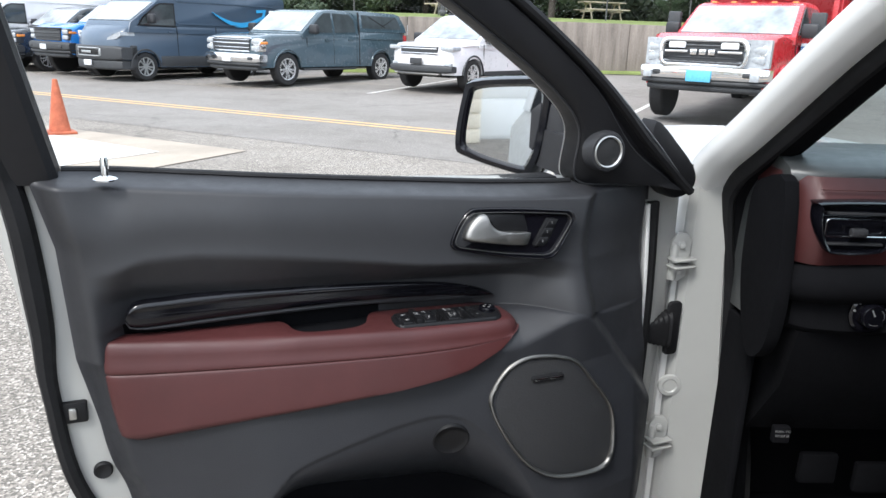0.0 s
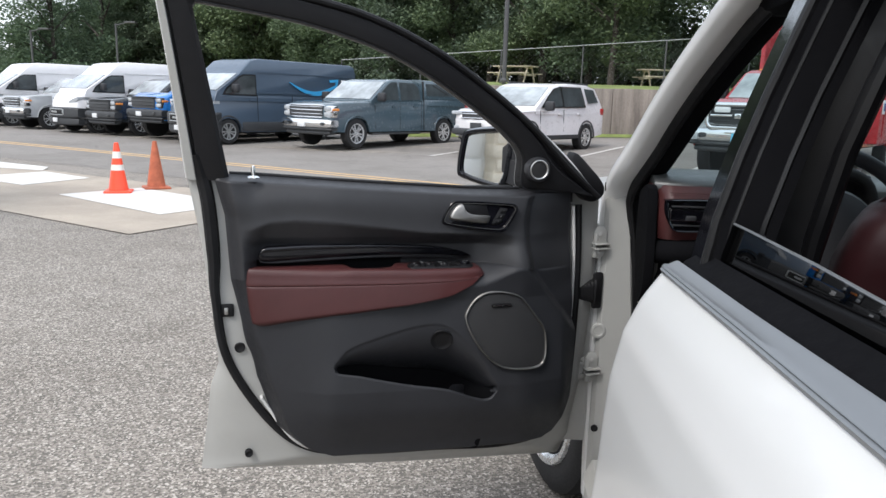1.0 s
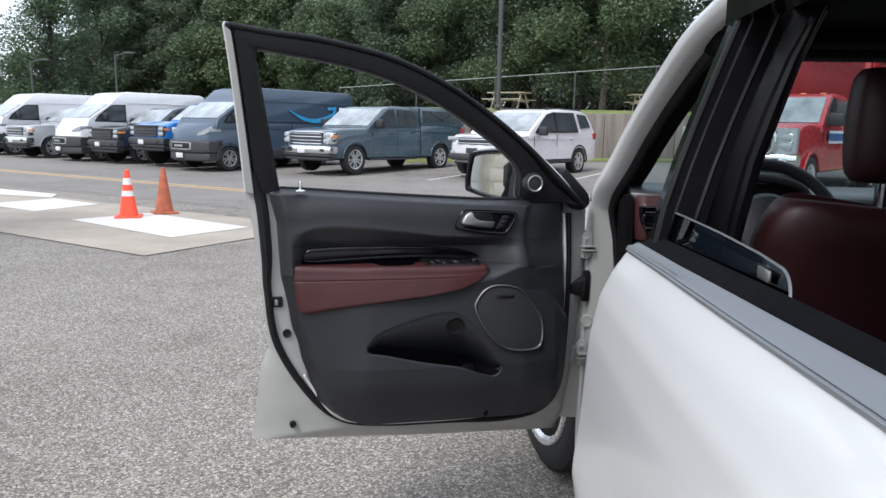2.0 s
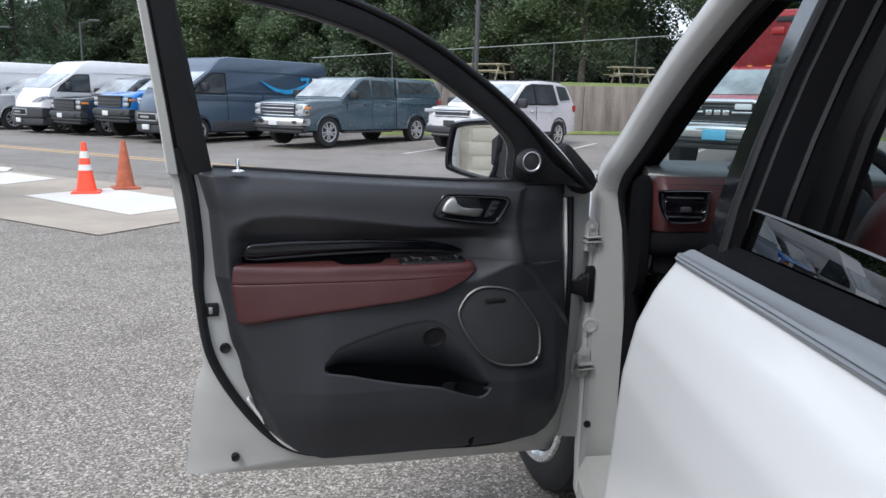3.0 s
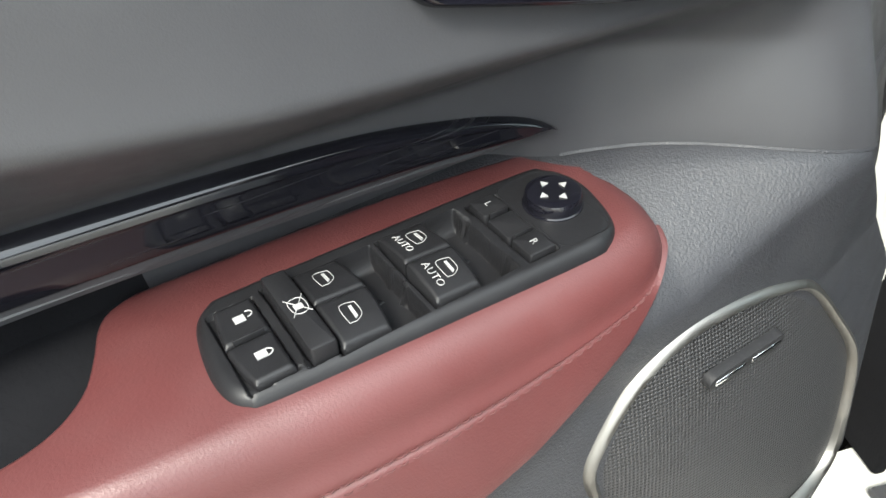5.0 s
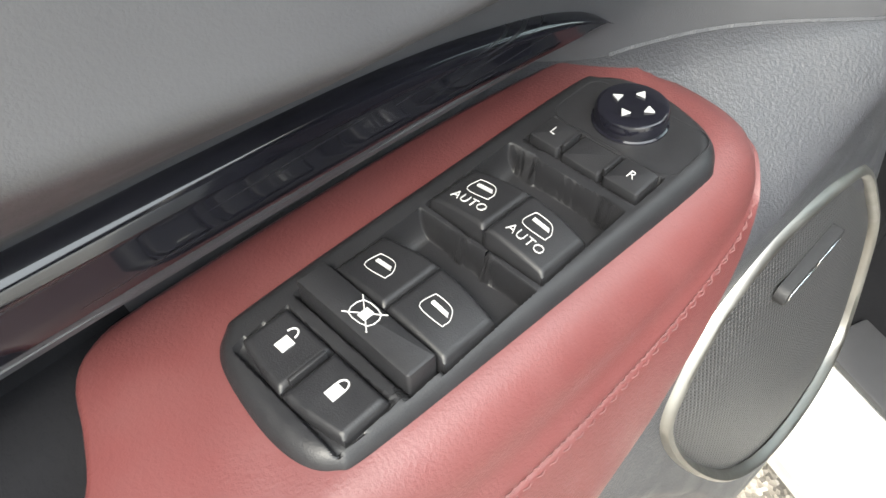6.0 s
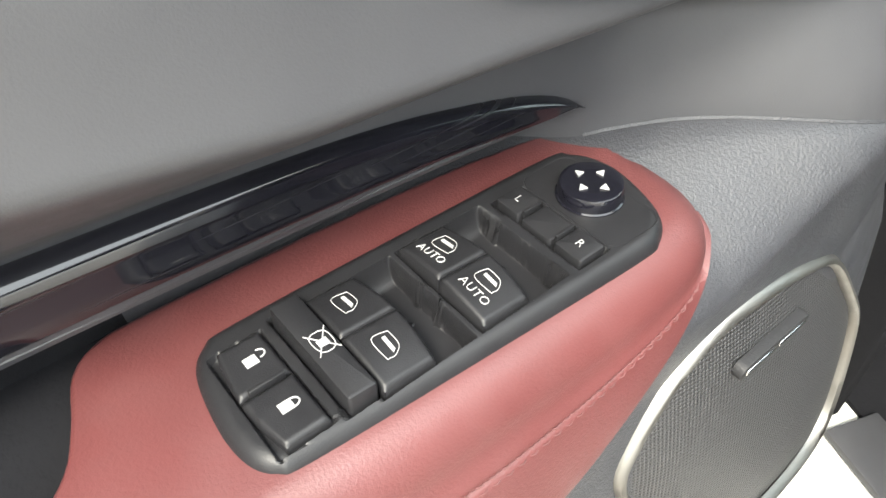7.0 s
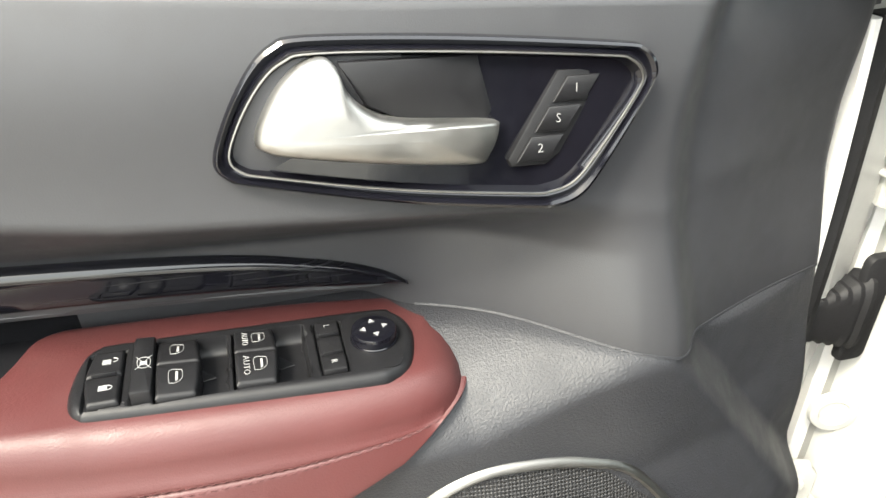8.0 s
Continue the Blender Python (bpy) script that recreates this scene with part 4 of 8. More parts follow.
for k in (0.06, 0.11, 0.145, 0.162, 0.17, 0.178, 0.195, 0.24, 0.32, 0.42, 0.54, 0.66, 0.78, 0.88, 0.94, 0.975, 1.0):
    pad_loops.append(pad_side(k, 0.0165 * k ** 0.7 - 0.0022 * math.exp(-((k - SEAM_K) / 0.008) ** 2) - 0.010 * step(0.93, 1.0, k)))


def pad_mesh():
    """The padded shell, its flat top left open where the switch plate sits."""
    bm = add_loft(BM(), pad_loops, True, False)
    bm.verts.ensure_lookup_table()
    bm.faces.new([bm.verts[len(bm.verts) - len(PAD) + i] for i in range(len(PAD))])
    hole = [(u, v, pad_top(u)) for u, v in rrect(0.4475, 0.6030, 0.0605, 0.1110, 0.010, 6)]
    top = [bm.verts.new(p) for p in hole]
    low = [bm.verts.new((u, v, z - 0.018)) for u, v, z in hole]
    n = len(hole)
    rim = [bm.edges.new((top[i], top[(i + 1) % n])) for i in range(n)]
    for i in range(n):
        bm.faces.new((top[i], top[(i + 1) % n], low[(i + 1) % n], low[i]))
    bm.verts.ensure_lookup_table()
    first = [bm.edges.get((bm.verts[i], bm.verts[(i + 1) % len(PAD)])) for i in range(len(PAD))]
    bmesh.ops.triangle_fill(bm, use_beauty=True, use_dissolve=False, edges=first + rim, normal=(0, 0, 1))
    return bm


pad = part("armrest_pad", pad_mesh(), M_RED, door, "maroon leather armrest with double stitching", 70)
# pull cup behind the pad
cup = BM()
add_loft(cup, [[(u, v, z) for u, v in rrect(0.644, 0.758, 0.008, 0.078, 0.018)] for z in (0.985, 0.958)], True, False)
cup.faces.new([v for v in cup.verts if abs(v.co.z - 0.958) < 1e-5][::-1])
# near-black colour carries the shade inside the cup
part("pull_cup", cup, M_SHADELINER, door, "pull pocket in the armrest, painted near-black for its shade", 40)
# stitches, two rows of short threads along the seam
sb = BM()
for kk in (SEAM_K - 0.030, SEAM_K + 0.034):
    ring = [Vector(q) for q in pad_side(kk, 0.0165 * kk ** 0.7)]
    line = [q for q, p in zip(ring, PAD) if p.y > 0.05 and p.x < 1.0 and (p.y > 0.09 or p.x > 0.80) and p.x > 0.425]
    line = resample(line, int(sum((b - a).length for a, b in zip(line, line[1:])) / 0.0007))
    for i in range(2, len(line) - 8, 8):
        p, q = line[i], line[i + 5]
        off = Vector((0, 0.0005, 0.0001))
        add_tube(sb, [p, (p + q) / 2 + off * 1.3, q], 0.0003, 4)
tagged(part("stitching", sb, M_THREAD, pad, "dark red double seam"), kind="stuff")

# ---- window switch panel, lying in the armrest
PZ = 1.0125
plate_pts = spline([(0.6125, 0.085), (0.6115, 0.100), (0.606, 0.1085), (0.595, 0.1115), (0.53, 0.1155), (0.465, 0.1185), (0.450, 0.1165), (0.439, 0.107), (0.4325, 0.085), (0.4335, 0.071), (0.4395, 0.061), (0.450, 0.0555), (0.52, 0.0535), (0.590, 0.0525), (0.602, 0.055), (0.609, 0.064)], 5, True)
plate_pts = [(p.x, p.y) for p in plate_pts]
PT = PZ + 0.0058
PC = Vector((0.523, 0.0868))
EDGE = np.array([tuple(p)[:2] for p in resample([(a, b, 0) for a, b in plate_pts + plate_pts[:1]], 1600)])
POL = sorted((math.atan2(p[1] - PC.y, p[0] - PC.x), math.hypot(p[1] - PC.y, p[0] - PC.x)) for p in EDGE[:-1:6])
PAX, PAR = [a for a, r in POL], [r for a, r in POL]
PAX, PAR = [PAX[-1] - 2 * math.pi] + PAX + [PAX[0] + 2 * math.pi], [PAR[-1]] + PAR + [PAR[0]]
# sunken places: near and far end along the door, both ends across it, depth, and the run of each wall
SINKS = [(0.5335, 0.5705, 0.0632, 0.1098, 0.0105, 0.0015, 0.0055), (0.4922, 0.5318, 0.0632, 0.1098, 0.0105, 0.0015, 0.0055), (0.5852, 0.6045, 0.0638, 0.1072, 0.0025, 0.0006, 0.0006), (0.5690, 0.5818, 0.0615, 0.1085, 0.0028, 0.0006, 0.0006), (0.4725, 0.4878, 0.0655, 0.1105, 0.003, 0.0006, 0.0006)]


def plate_point(a, b):
    """The moulded switch plate: rolled rim, sunken wells and key seats."""
    a, b = 2 * a - 1, 2 * b - 1
    x, y = a * math.sqrt(1 - b * b / 2), b * math.sqrt(1 - a * a / 2)
    rho, q = math.hypot(x, y), math.atan2(y, x)
    rad = lin(q, PAX, PAR) * rho
    u, v = PC.x + rad * math.cos(q), PC.y + rad * math.sin(q)
    d = float(np.hypot(EDGE[:, 0] - u, EDGE[:, 1] - v).min())
    e = 1 - min(1.0, d / 0.0062)
    z = PT - 0.0075 * (1 - math.sqrt(max(0.0, 1 - e * e)))
    for u0, u1, v0, v1, deep, ru, rv in SINKS:
        if u0 < u < u1 and v0 < v < v1:
            z -= deep * step(0, ru, u - u0) * step(0, 0.0012, u1 - u) * math.sqrt(1 - (1 - min(1.0, min(v - v0, v1 - v) / rv)) ** 2)
    return (u, v, z)


plate = part("switch_panel", patch(plate_point, 364, 150), M_SWITCH, door, "black window and mirror switch panel", 45)
part("mirror_outline", tube([(u, v, PT - 0.0001) for u, v in rrect(0.4440, 0.4712, 0.0625, 0.1120, 0.006)], 0.0003, 4, True), M_SWITCH, plate)


def key_cap(pts, h, tilt=0.0, bev=0.0012):
    """A key with a softly rounded rim; tilt raises its far edge."""
    bm = add_prism(BM(), pts, PT - 0.003, PT + h, "z", bev)
    c = sum(p[0] for p in pts) / len(pts)
    for v in bm.verts:
        if v.co.z > PT:
            v.co.z += (v.co.x - c) * tilt
    return bm


def rocker(u0, u1, v0, v1, vc):
    """A window key: arched across the pair, rounded rims, its free edge bowed into the well."""
    n = 22

    def at(a, b):
        i, j = min(n - 2, max(0.0, a * n - 1)) / (n - 2), min(n - 2, max(0.0, b * n - 1)) / (n - 2)
        bow = 0.0022 * (1 - ((v0 + (v1 - v0) * j - vc) / 0.0235) ** 2)
        u, v = u0 - bow + (u1 - u0 + bow) * i, v0 + (v1 - v0) * j
        if a * n < 0.5 or b * n < 0.5 or a * n > n - 0.5 or b * n > n - 0.5:
            return (u, v, PT - 0.011)
        d = min(i * (u1 - u0), (1 - i) * (u1 - u0), j * (v1 - v0), (1 - j) * (v1 - v0))
        e = 1 - min(1.0, d / 0.0011)
        return (u, v, KEY_TOP(u, v, u0, u1, vc) - 0.0011 * (1 - math.sqrt(max(0.0, 1 - e * e))))
    return patch(at, n, n)


def KEY_TOP(u, v, u0, u1, vc):
    return PT + 0.0050 - 0.0030 * ((v - vc) / 0.0225) ** 2 - 0.0012 * (u1 - u) / (u1 - u0)


def quad(u0, u1, v0, v1, r=0.0012):
    return rrect(min(u0, u1), max(u0, u1), v0, v1, r, 3)


# lock and unlock keys, bowed outer edge
def lock_key(v0, v1):
    n = 20

    def at(a, b):
        i, j = min(n - 2, max(0.0, a * n - 1)) / (n - 2), min(n - 2, max(0.0, b * n - 1)) / (n - 2)
        v = v0 + (v1 - v0) * j
        u1 = 0.6008 + 0.0028 * math.sin(math.pi * (v - 0.0645) / 0.0417)
        u = 0.5862 + (u1 - 0.5862) * i
        if a * n < 0.5 or b * n < 0.5 or a * n > n - 0.5 or b * n > n - 0.5:
            return (u, v, PT - 0.004)
        d = min(i * (u1 - 0.5862), (1 - i) * (u1 - 0.5862), j * (v1 - v0), (1 - j) * (v1 - v0))
        e = 1 - min(1.0, d / 0.0014)
        return (u, v, PT + 0.0022 - 0.0014 * (1 - math.sqrt(max(0.0, 1 - e * e))))
    return patch(at, n, n)


for v0, v1 in ((0.0648, 0.0848), (0.0854, 0.1062)):
    part("lock_key", lock_key(v0, v1), M_SWITCH, plate, "black door lock key", 50)
part("key_divider", box((0.5885, 0.0843, PT), (0.6005, 0.0857, PT + 0.0042), 0.0004), M_SWITCH, plate)
part("lockout_bar", key_cap(quad(0.5702, 0.5805, 0.0625, 0.1075), 0.0065, 0.05), M_SWITCH, plate, "raised window lockout key")
# window keys, each pair in front of its finger well
for u0, u1, w in ((0.5500, 0.5690, 0.5335), (0.5105, 0.5300, 0.4922)):
    for v0, v1 in ((0.0640, 0.0858), (0.0862, 0.1086)):
        part("window_key", rocker(u0, u1, v0, v1, 0.0862), M_SWITCH, plate, "black window key", 50)
    part("well_rib", add_loft(BM(), [[(w + 0.0075, 0.0861, PT - 0.0095), (w + 0.0078, 0.0866, PT - 0.0090), (w + 0.0075, 0.0871, PT - 0.0095)], [(w + 0.0165, 0.0838, PT - 0.0095), (w + 0.0165, 0.0864, PT - 0.0012), (w + 0.0165, 0.0890, PT - 0.0095)]]), M_SWITCH, plate)
# mirror keys and knob
for v0, v1 in ((0.0665, 0.0785), (0.0965, 0.1095)):
    part("mirror_key", key_cap(quad(0.4735, 0.4865, v0, v1), 0.0024), M_SWITCH, plate, "black mirror side key")
part("mirror_bridge", key_cap(quad(0.4735, 0.4865, 0.0800, 0.0950), 0.0016), M_SWITCH, plate)
for v in (0.0792, 0.0957):
    part("bridge_rib", box((0.4755, v - 0.0006, PT), (0.4845, v + 0.0006, PT + 0.0036), 0.0003), M_SWITCH, plate)
KU, KV = 0.4555, 0.0855
knob = part("mirror_knob", lathe([(0.0136, -0.002), (0.0132, 0.0006), (0.0126, 0.0010), (0.0126, 0.0050), (0.0120, 0.0064), (0.0108, 0.0070), (0.0070, 0.0067), (0.001, 0.0064)], 32, pose(KU, KV, PT)), M_GLOSS, plate, "round black mirror adjuster")
for k in range(4):
    a = radians(90 * k + 6)
    d = Vector((math.cos(a), math.sin(a)))
    s = Vector((-d.y, d.x))
    c = Vector((KU, KV)) + d * 0.0062
    tri = [tuple(c + d * 0.0017), tuple(c - d * 0.0013 + s * 0.0017), tuple(c - d * 0.0013 - s * 0.0017)]
    part("arrow", prism(tri, PT + 0.0068, PT + 0.0074, "z"), M_INK, knob, "white arrow mark")
# printed marks


def ink_tube(pts, z, closed=False, r=0.00016):
    return tube([(p[0], p[1], z) for p in pts], r, 5, closed)


def car_door_mark(u, v, z, s):
    """A small outlined car door, upper half open, lower half filled."""
    def q(a, b):
        return (u - b * s, v + a * s)
    out = spline([q(-1.0, -0.75), q(0.9, -0.75), q(1.05, -0.55), q(1.05, 0.0), q(0.45, 0.72), q(-0.75, 0.75), q(-1.02, 0.5)], 4, True)
    bm = ink_tube(out, z, True)
    add_prism(bm, [q(-0.70, -0.02), q(0.82, -0.02), q(0.62, 0.26), q(-0.70, 0.26)], z - 0.0002, z + 0.0003, "z")
    return bm


for u, v, c, auto in ((0.5592, 0.0745, 0.5500, 0), (0.5592, 0.0968, 0.5500, 0), (0.5172, 0.0745, 0.5105, 1), (0.5172, 0.0968, 0.5105, 1)):
    z = KEY_TOP(u, v, c, c + 0.019, 0.0862) + 0.0004
    TILT = Matrix.Rotation(-0.0012 / 0.019, 4, "Y") @ Matrix.Rotation(-0.006 * (v - 0.0862) / 0.0225 ** 2, 4, "X")
    bm = car_door_mark(0, 0, 0, 0.0042)
    bm.transform(Matrix.Translation((u, v, z)) @ TILT)
    part("window_mark", bm, M_INK, plate, "white printed car door symbol")
    if auto:
        for ch, dv in zip("AUTO", (-0.0050, -0.0016, 0.0017, 0.0051)):
            lettering("letter", ch, 0.0048, Matrix.Translation((u, v, z)) @ TILT @ Matrix.Translation((0.0072, 0.0003 + dv, 0)) @ pose(0, 0, 0, 0, 0, 90), plate, M_INK)
bm = ink_tube(spline([(0.5775, 0.0815), (0.5720, 0.0815), (0.5720, 0.0885), (0.5770, 0.0885)], 3, True), PT + 0.0066, True, 0.0002)
add_tube(bm, [(0.5785, 0.0800, PT + 0.0067), (0.5710, 0.0900, PT + 0.0067)], 0.0002, 5)
add_tube(bm, [(0.5785, 0.0900, PT + 0.0067), (0.5710, 0.0800, PT + 0.0067)], 0.0002, 5)
add_prism(bm, [(0.5765, 0.084), (0.5730, 0.084), (0.5730, 0.0868), (0.5765, 0.0868)], PT + 0.0064, PT + 0.0068, "z")
part("lockout_mark", bm, M_INK, plate, "white crossed-out window symbol")
for v, shut in ((0.0745, 0), (0.0950, 1)):
    bm = prism([(0.5962, v - 0.0017), (0.5920, v - 0.0017), (0.5920, v + 0.0019), (0.5962, v + 0.0019)], PT + 0.0022, PT + 0.0026, "z")
    arc = [(0.5920 - 0.0022 * math.sin(k) - (0 if shut else 0.0010), v + 0.0001 - 0.0016 * math.cos(k) + (0 if shut else -0.0012)) for k in np.linspace(0, math.pi, 8)]
    add_tube(bm, [(a, b, PT + 0.0024) for a, b in arc], 0.0003, 5)
    part("padlock_mark", bm, M_INK, plate, "white printed padlock symbol")
lettering("left_mark", "L", 0.0050, pose(0.4800, 0.0720, PT + 0.0025, 0, 0, 90), plate, M_INK)
lettering("right_mark", "R", 0.0050, pose(0.4800, 0.1030, PT + 0.0025, 0, 0, 90), plate, M_INK)

# ---- inside handle
BEZ = spline([(0.5255, 1.136), (0.518, 1.156), (0.507, 1.174), (0.496, 1.184), (0.481, 1.1875), (0.418, 1.185), (0.342, 1.1785), (0.328, 1.1755), (0.3215, 1.167), (0.3245, 1.156), (0.343, 1.124), (0.355, 1.1075), (0.367, 1.102), (0.382, 1.102), (0.445, 1.110), (0.507, 1.1225), (0.521, 1.127)], 5, True)
BEZ = [(p.x, p.y) for p in BEZ]
BC = (0.425, 1.146)


def bez(k, lift):
    out = []
    for u, z in BEZ:
        q = (BC[0] + (u - BC[0]) * (1 - k / 0.1), BC[1] + (z - BC[1]) * (1 - k / 0.04))
        out.append((q[0], panel_v(0.42, 1.15) - 0.004 + (0.425 - q[0]) * 0.11 + lift, q[1]))
    return out


handle = part("handle_bezel", add_loft(BM(), [bez(0.0, -0.01), bez(0.0, 0.009), bez(0.0008, 0.0125), bez(0.0022, 0.0135), bez(0.0042, 0.0105), bez(0.0062, 0.0125), bez(0.0080, 0.0115), bez(0.0098, 0.006)], True, True), M_GLOSS, door, "gloss black inside handle surround", 40)
rim = [(u, v, z) for u, v, z in bez(0.0074, 0.0122)]
# satin line stands in for the highlight along the black surround's inner edge
part("rim_glint", tube(rim, 0.0006, 6, True), M_SATIN, handle, "thin silver line painting the rim's glint")
HB = panel_v(0.42, 1.15)


def hb(u):
    return HB - 0.004 + (0.425 - u) * 0.11


scoop = [(0.468, 1.176), (0.405, 1.1755), (0.398, 1.150), (0.402, 1.143), (0.44, 1.148), (0.457, 1.156)]
handle.matrix_local = Matrix.Translation((0, HB, 1.146)) @ Matrix.Rotation(radians(11), 4, "X") @ Matrix.Translation((0, -HB, -1.146))
part("finger_scoop", prism([(u, z) for u, z in scoop], HB + 0.001, HB + 0.0055, "y", 0.002), M_SWITCH, handle)
LV = spline([(0.5065, 1.144), (0.503, 1.154), (0.495, 1.1665), (0.485, 1.1755), (0.475, 1.1785), (0.4695, 1.1745), (0.4655, 1.164), (0.456, 1.1545), (0.441, 1.1500), (0.402, 1.1465), (0.3968, 1.1425), (0.4010, 1.131), (0.409, 1.1262), (0.447, 1.1300), (0.492, 1.1368), (0.503, 1.1400)], 5, True)
LC = (0.465, 1.146)


def lever(k, lift):
    return [(LC[0] + (p.x - LC[0]) * (1 - k), hb(p.x) + 0.008 + lift + 0.006 * step(0.41, 0.47, p.x), LC[1] + (p.y - LC[1]) * (1 - k * 1.6)) for p in LV]


part("lever", add_loft(BM(), [lever(0, -0.006), lever(0, 0.003), lever(0.02, 0.0065), lever(0.07, 0.0092), lever(0.2, 0.0112), lever(0.45, 0.0120)]), M_LEVER, handle, "satin silver release lever", 45)
mem = [(0.368, 1.1665), (0.3495, 1.1665), (0.3455, 1.162), (0.366, 1.1275), (0.373, 1.1225), (0.3905, 1.1228), (0.3925, 1.1268)]
part("memory_pod", prism(mem, HB + 0.003, HB + 0.0100, "y", 0.0015), M_SWITCH, handle)
for k, ch in enumerate(("2", "S", "1")):
    z0 = 1.1250 + 0.0135 * k
    o = 0.0088 * k
    pts = [(0.3885 - o, z0), (0.3720 - o, z0), (0.3648 - o, z0 + 0.0118), (0.3813 - o, z0 + 0.0118)]
    cu = sum(p[0] for p in pts) / 4
    key = part("memory_key", prism(pts, HB + 0.006, HB + 0.0113, "y", 0.0010), M_SWITCH, handle, "black memory key")
    lettering("digit", ch, 0.0062, pose(cu, HB + 0.0114, z0 + 0.0060, 90, 0, 180), key, M_INK)

# ---- speakers
SPK = spline([(0.469, 0.8808), (0.4606, 0.9077), (0.4367, 0.9362), (0.4077, 0.9502), (0.3743, 0.9515), (0.3399, 0.9459), (0.3096, 0.9323), (0.2752, 0.8919), (0.2455, 0.8514), (0.2369, 0.8201), (0.2382, 0.7783), (0.2464, 0.7526), (0.263, 0.7425), (0.2929, 0.7401), (0.3422, 0.7433), (0.3809, 0.7555), (0.416, 0.7829), (0.4512, 0.8342)], 5, True)
SC = (0.352, 0.837)


def spk_v(u, z):
    return 0.140 - 0.6 * (u - 0.345) ** 2 + 0.19 * (0.913 - z)


def spk(k, lift):
    return [(SC[0] + (p.x - SC[0]) * (1 - k), spk_v(p.x, p.y) + lift, SC[1] + (p.y - SC[1]) * (1 - k)) for p in SPK]


speaker = part("speaker_ring", add_loft(BM(), [spk(0, -0.03), spk(0, 0.002), spk(0.012, 0.0055), spk(0.035, 0.0065), spk(0.06, 0.0045), spk(0.066, 0.0)], True, False), M_SATIN, door, "satin silver speaker surround", 50)
ANG = sorted((math.atan2(p.y - SC[1], p.x - SC[0]), math.hypot(p.y - SC[1], p.x - SC[0])) for p in SPK)
AX, AR = [a for a, r in ANG], [r for a, r in ANG]
AX, AR = [AX[-1] - 2 * math.pi] + AX + [AX[0] + 2 * math.pi], [AR[-1]] + AR + [AR[0]]


def mesh_point(a, b):
    """A square carried onto the speaker's outline."""
    a, b = 2 * a - 1, 2 * b - 1
    x, y = a * math.sqrt(1 - b * b / 2), b * math.sqrt(1 - a * a / 2)
    rho = math.hypot(x, y)
    rad = lin(math.atan2(y, x), AX, AR) * rho * 0.945
    q = math.atan2(y, x)
    u, z = SC[0] + rad * math.cos(q), SC[1] + rad * math.sin(q)
    return (u, spk_v(u, z) + 0.0062 * (1 - rho ** 3), z)


grille = part("grille", patch(mesh_point, 48, 48), M_GRILLE, speaker, "black perforated speaker mesh", 60)
badge = part("badge", prism(rrect(0.3395, 0.3975, 0.9095, 0.9195, 0.0048), spk_v(0.37, 0.9), spk_v(0.37, 0.9) + 0.0058, "y", 0.001), M_RUBBER, speaker, "small black badge with silver bars")
for a, b in ((0.3712, 0.3935), (0.3435, 0.3660)):
    part("bar", box((a, spk_v(0.37, 0.9) + 0.0057, 0.9128), (b, spk_v(0.37, 0.9) + 0.0062, 0.9162), 0.0002), M_CHROME, badge)
SU, SZ = 0.528, 0.825
NRM = Vector(((panel_v(SU - 0.024, SZ) - panel_v(SU + 0.024, SZ)) / 0.048, 1.0, (panel_v(SU, SZ - 0.024) - panel_v(SU, SZ + 0.024)) / 0.048)).normalized()
part("small_speaker", lathe([(0.0295, -0.02), (0.0295, 0.0008), (0.0285, 0.002), (0.027, 0.0018), (0.026, 0.0004), (0.014, 0.001), (0.001, 0.0012)], 40, Matrix.Translation(Vector((SU, panel_v(SU, SZ), SZ)) + NRM * 0.0015) @ NRM.to_track_quat("Z", "X").to_matrix().to_4x4()), M_SWITCH, door, "small round black speaker mesh", 60)
# ---- door shell
FL = [(1.150, 1.236), (1.123, 1.079), (1.106, 0.929), (1.094, 0.80), (1.090, 0.735), (1.112, 0.672), (1.127, 0.544), (1.144, 0.418), (0.60, 0.378), (0.062, 0.345), (0.030, 0.40), (0.012, 0.60), (0.002, 0.90), (0.012, 1.20)]
IN = [(1.128, 1.236), (1.112, 1.079), (1.100, 0.929), (1.082, 0.80), (1.060, 0.735), (1.018, 0.655), (0.955, 0.555), (0.86, 0.472), (0.60, 0.438), (0.20, 0.430), (0.10, 0.50), (0.062, 0.62), (0.055, 0.90), (0.070, 1.20)]


def loop_of(pts, n=9):
    out = []
    for a, b in zip(pts, pts[1:]):
        for k in range(n):
            out.append((a[0] + (b[0] - a[0]) * k / n, a[1] + (b[1] - a[1]) * k / n))
    out.append(pts[-1])
    return out


fl, inn = loop_of(FL), loop_of(IN)


def flange_v(z):
    return lin(z, [0.34, 0.45, 0.7, 1.0, 1.24], [-0.092, -0.098, -0.062, -0.032, -0.022])


def shell_loop(k, lift):
    return [(a[0] + (b[0] - a[0]) * k, flange_v(a[1]) * (1 - k) ** 1.5 + lift, a[1] + (b[1] - a[1]) * k) for a, b in zip(fl, inn)]


def skin(k, d):
    return [(a[0] + (0.6 - a[0]) * k, flange_v(a[1]) - d, a[1] + (0.8 - a[1]) * k) for a in fl]


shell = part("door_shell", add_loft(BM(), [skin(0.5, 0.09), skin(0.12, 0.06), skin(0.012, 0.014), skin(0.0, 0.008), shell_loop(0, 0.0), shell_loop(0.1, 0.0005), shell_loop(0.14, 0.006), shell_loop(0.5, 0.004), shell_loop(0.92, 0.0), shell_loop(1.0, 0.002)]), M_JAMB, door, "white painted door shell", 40)
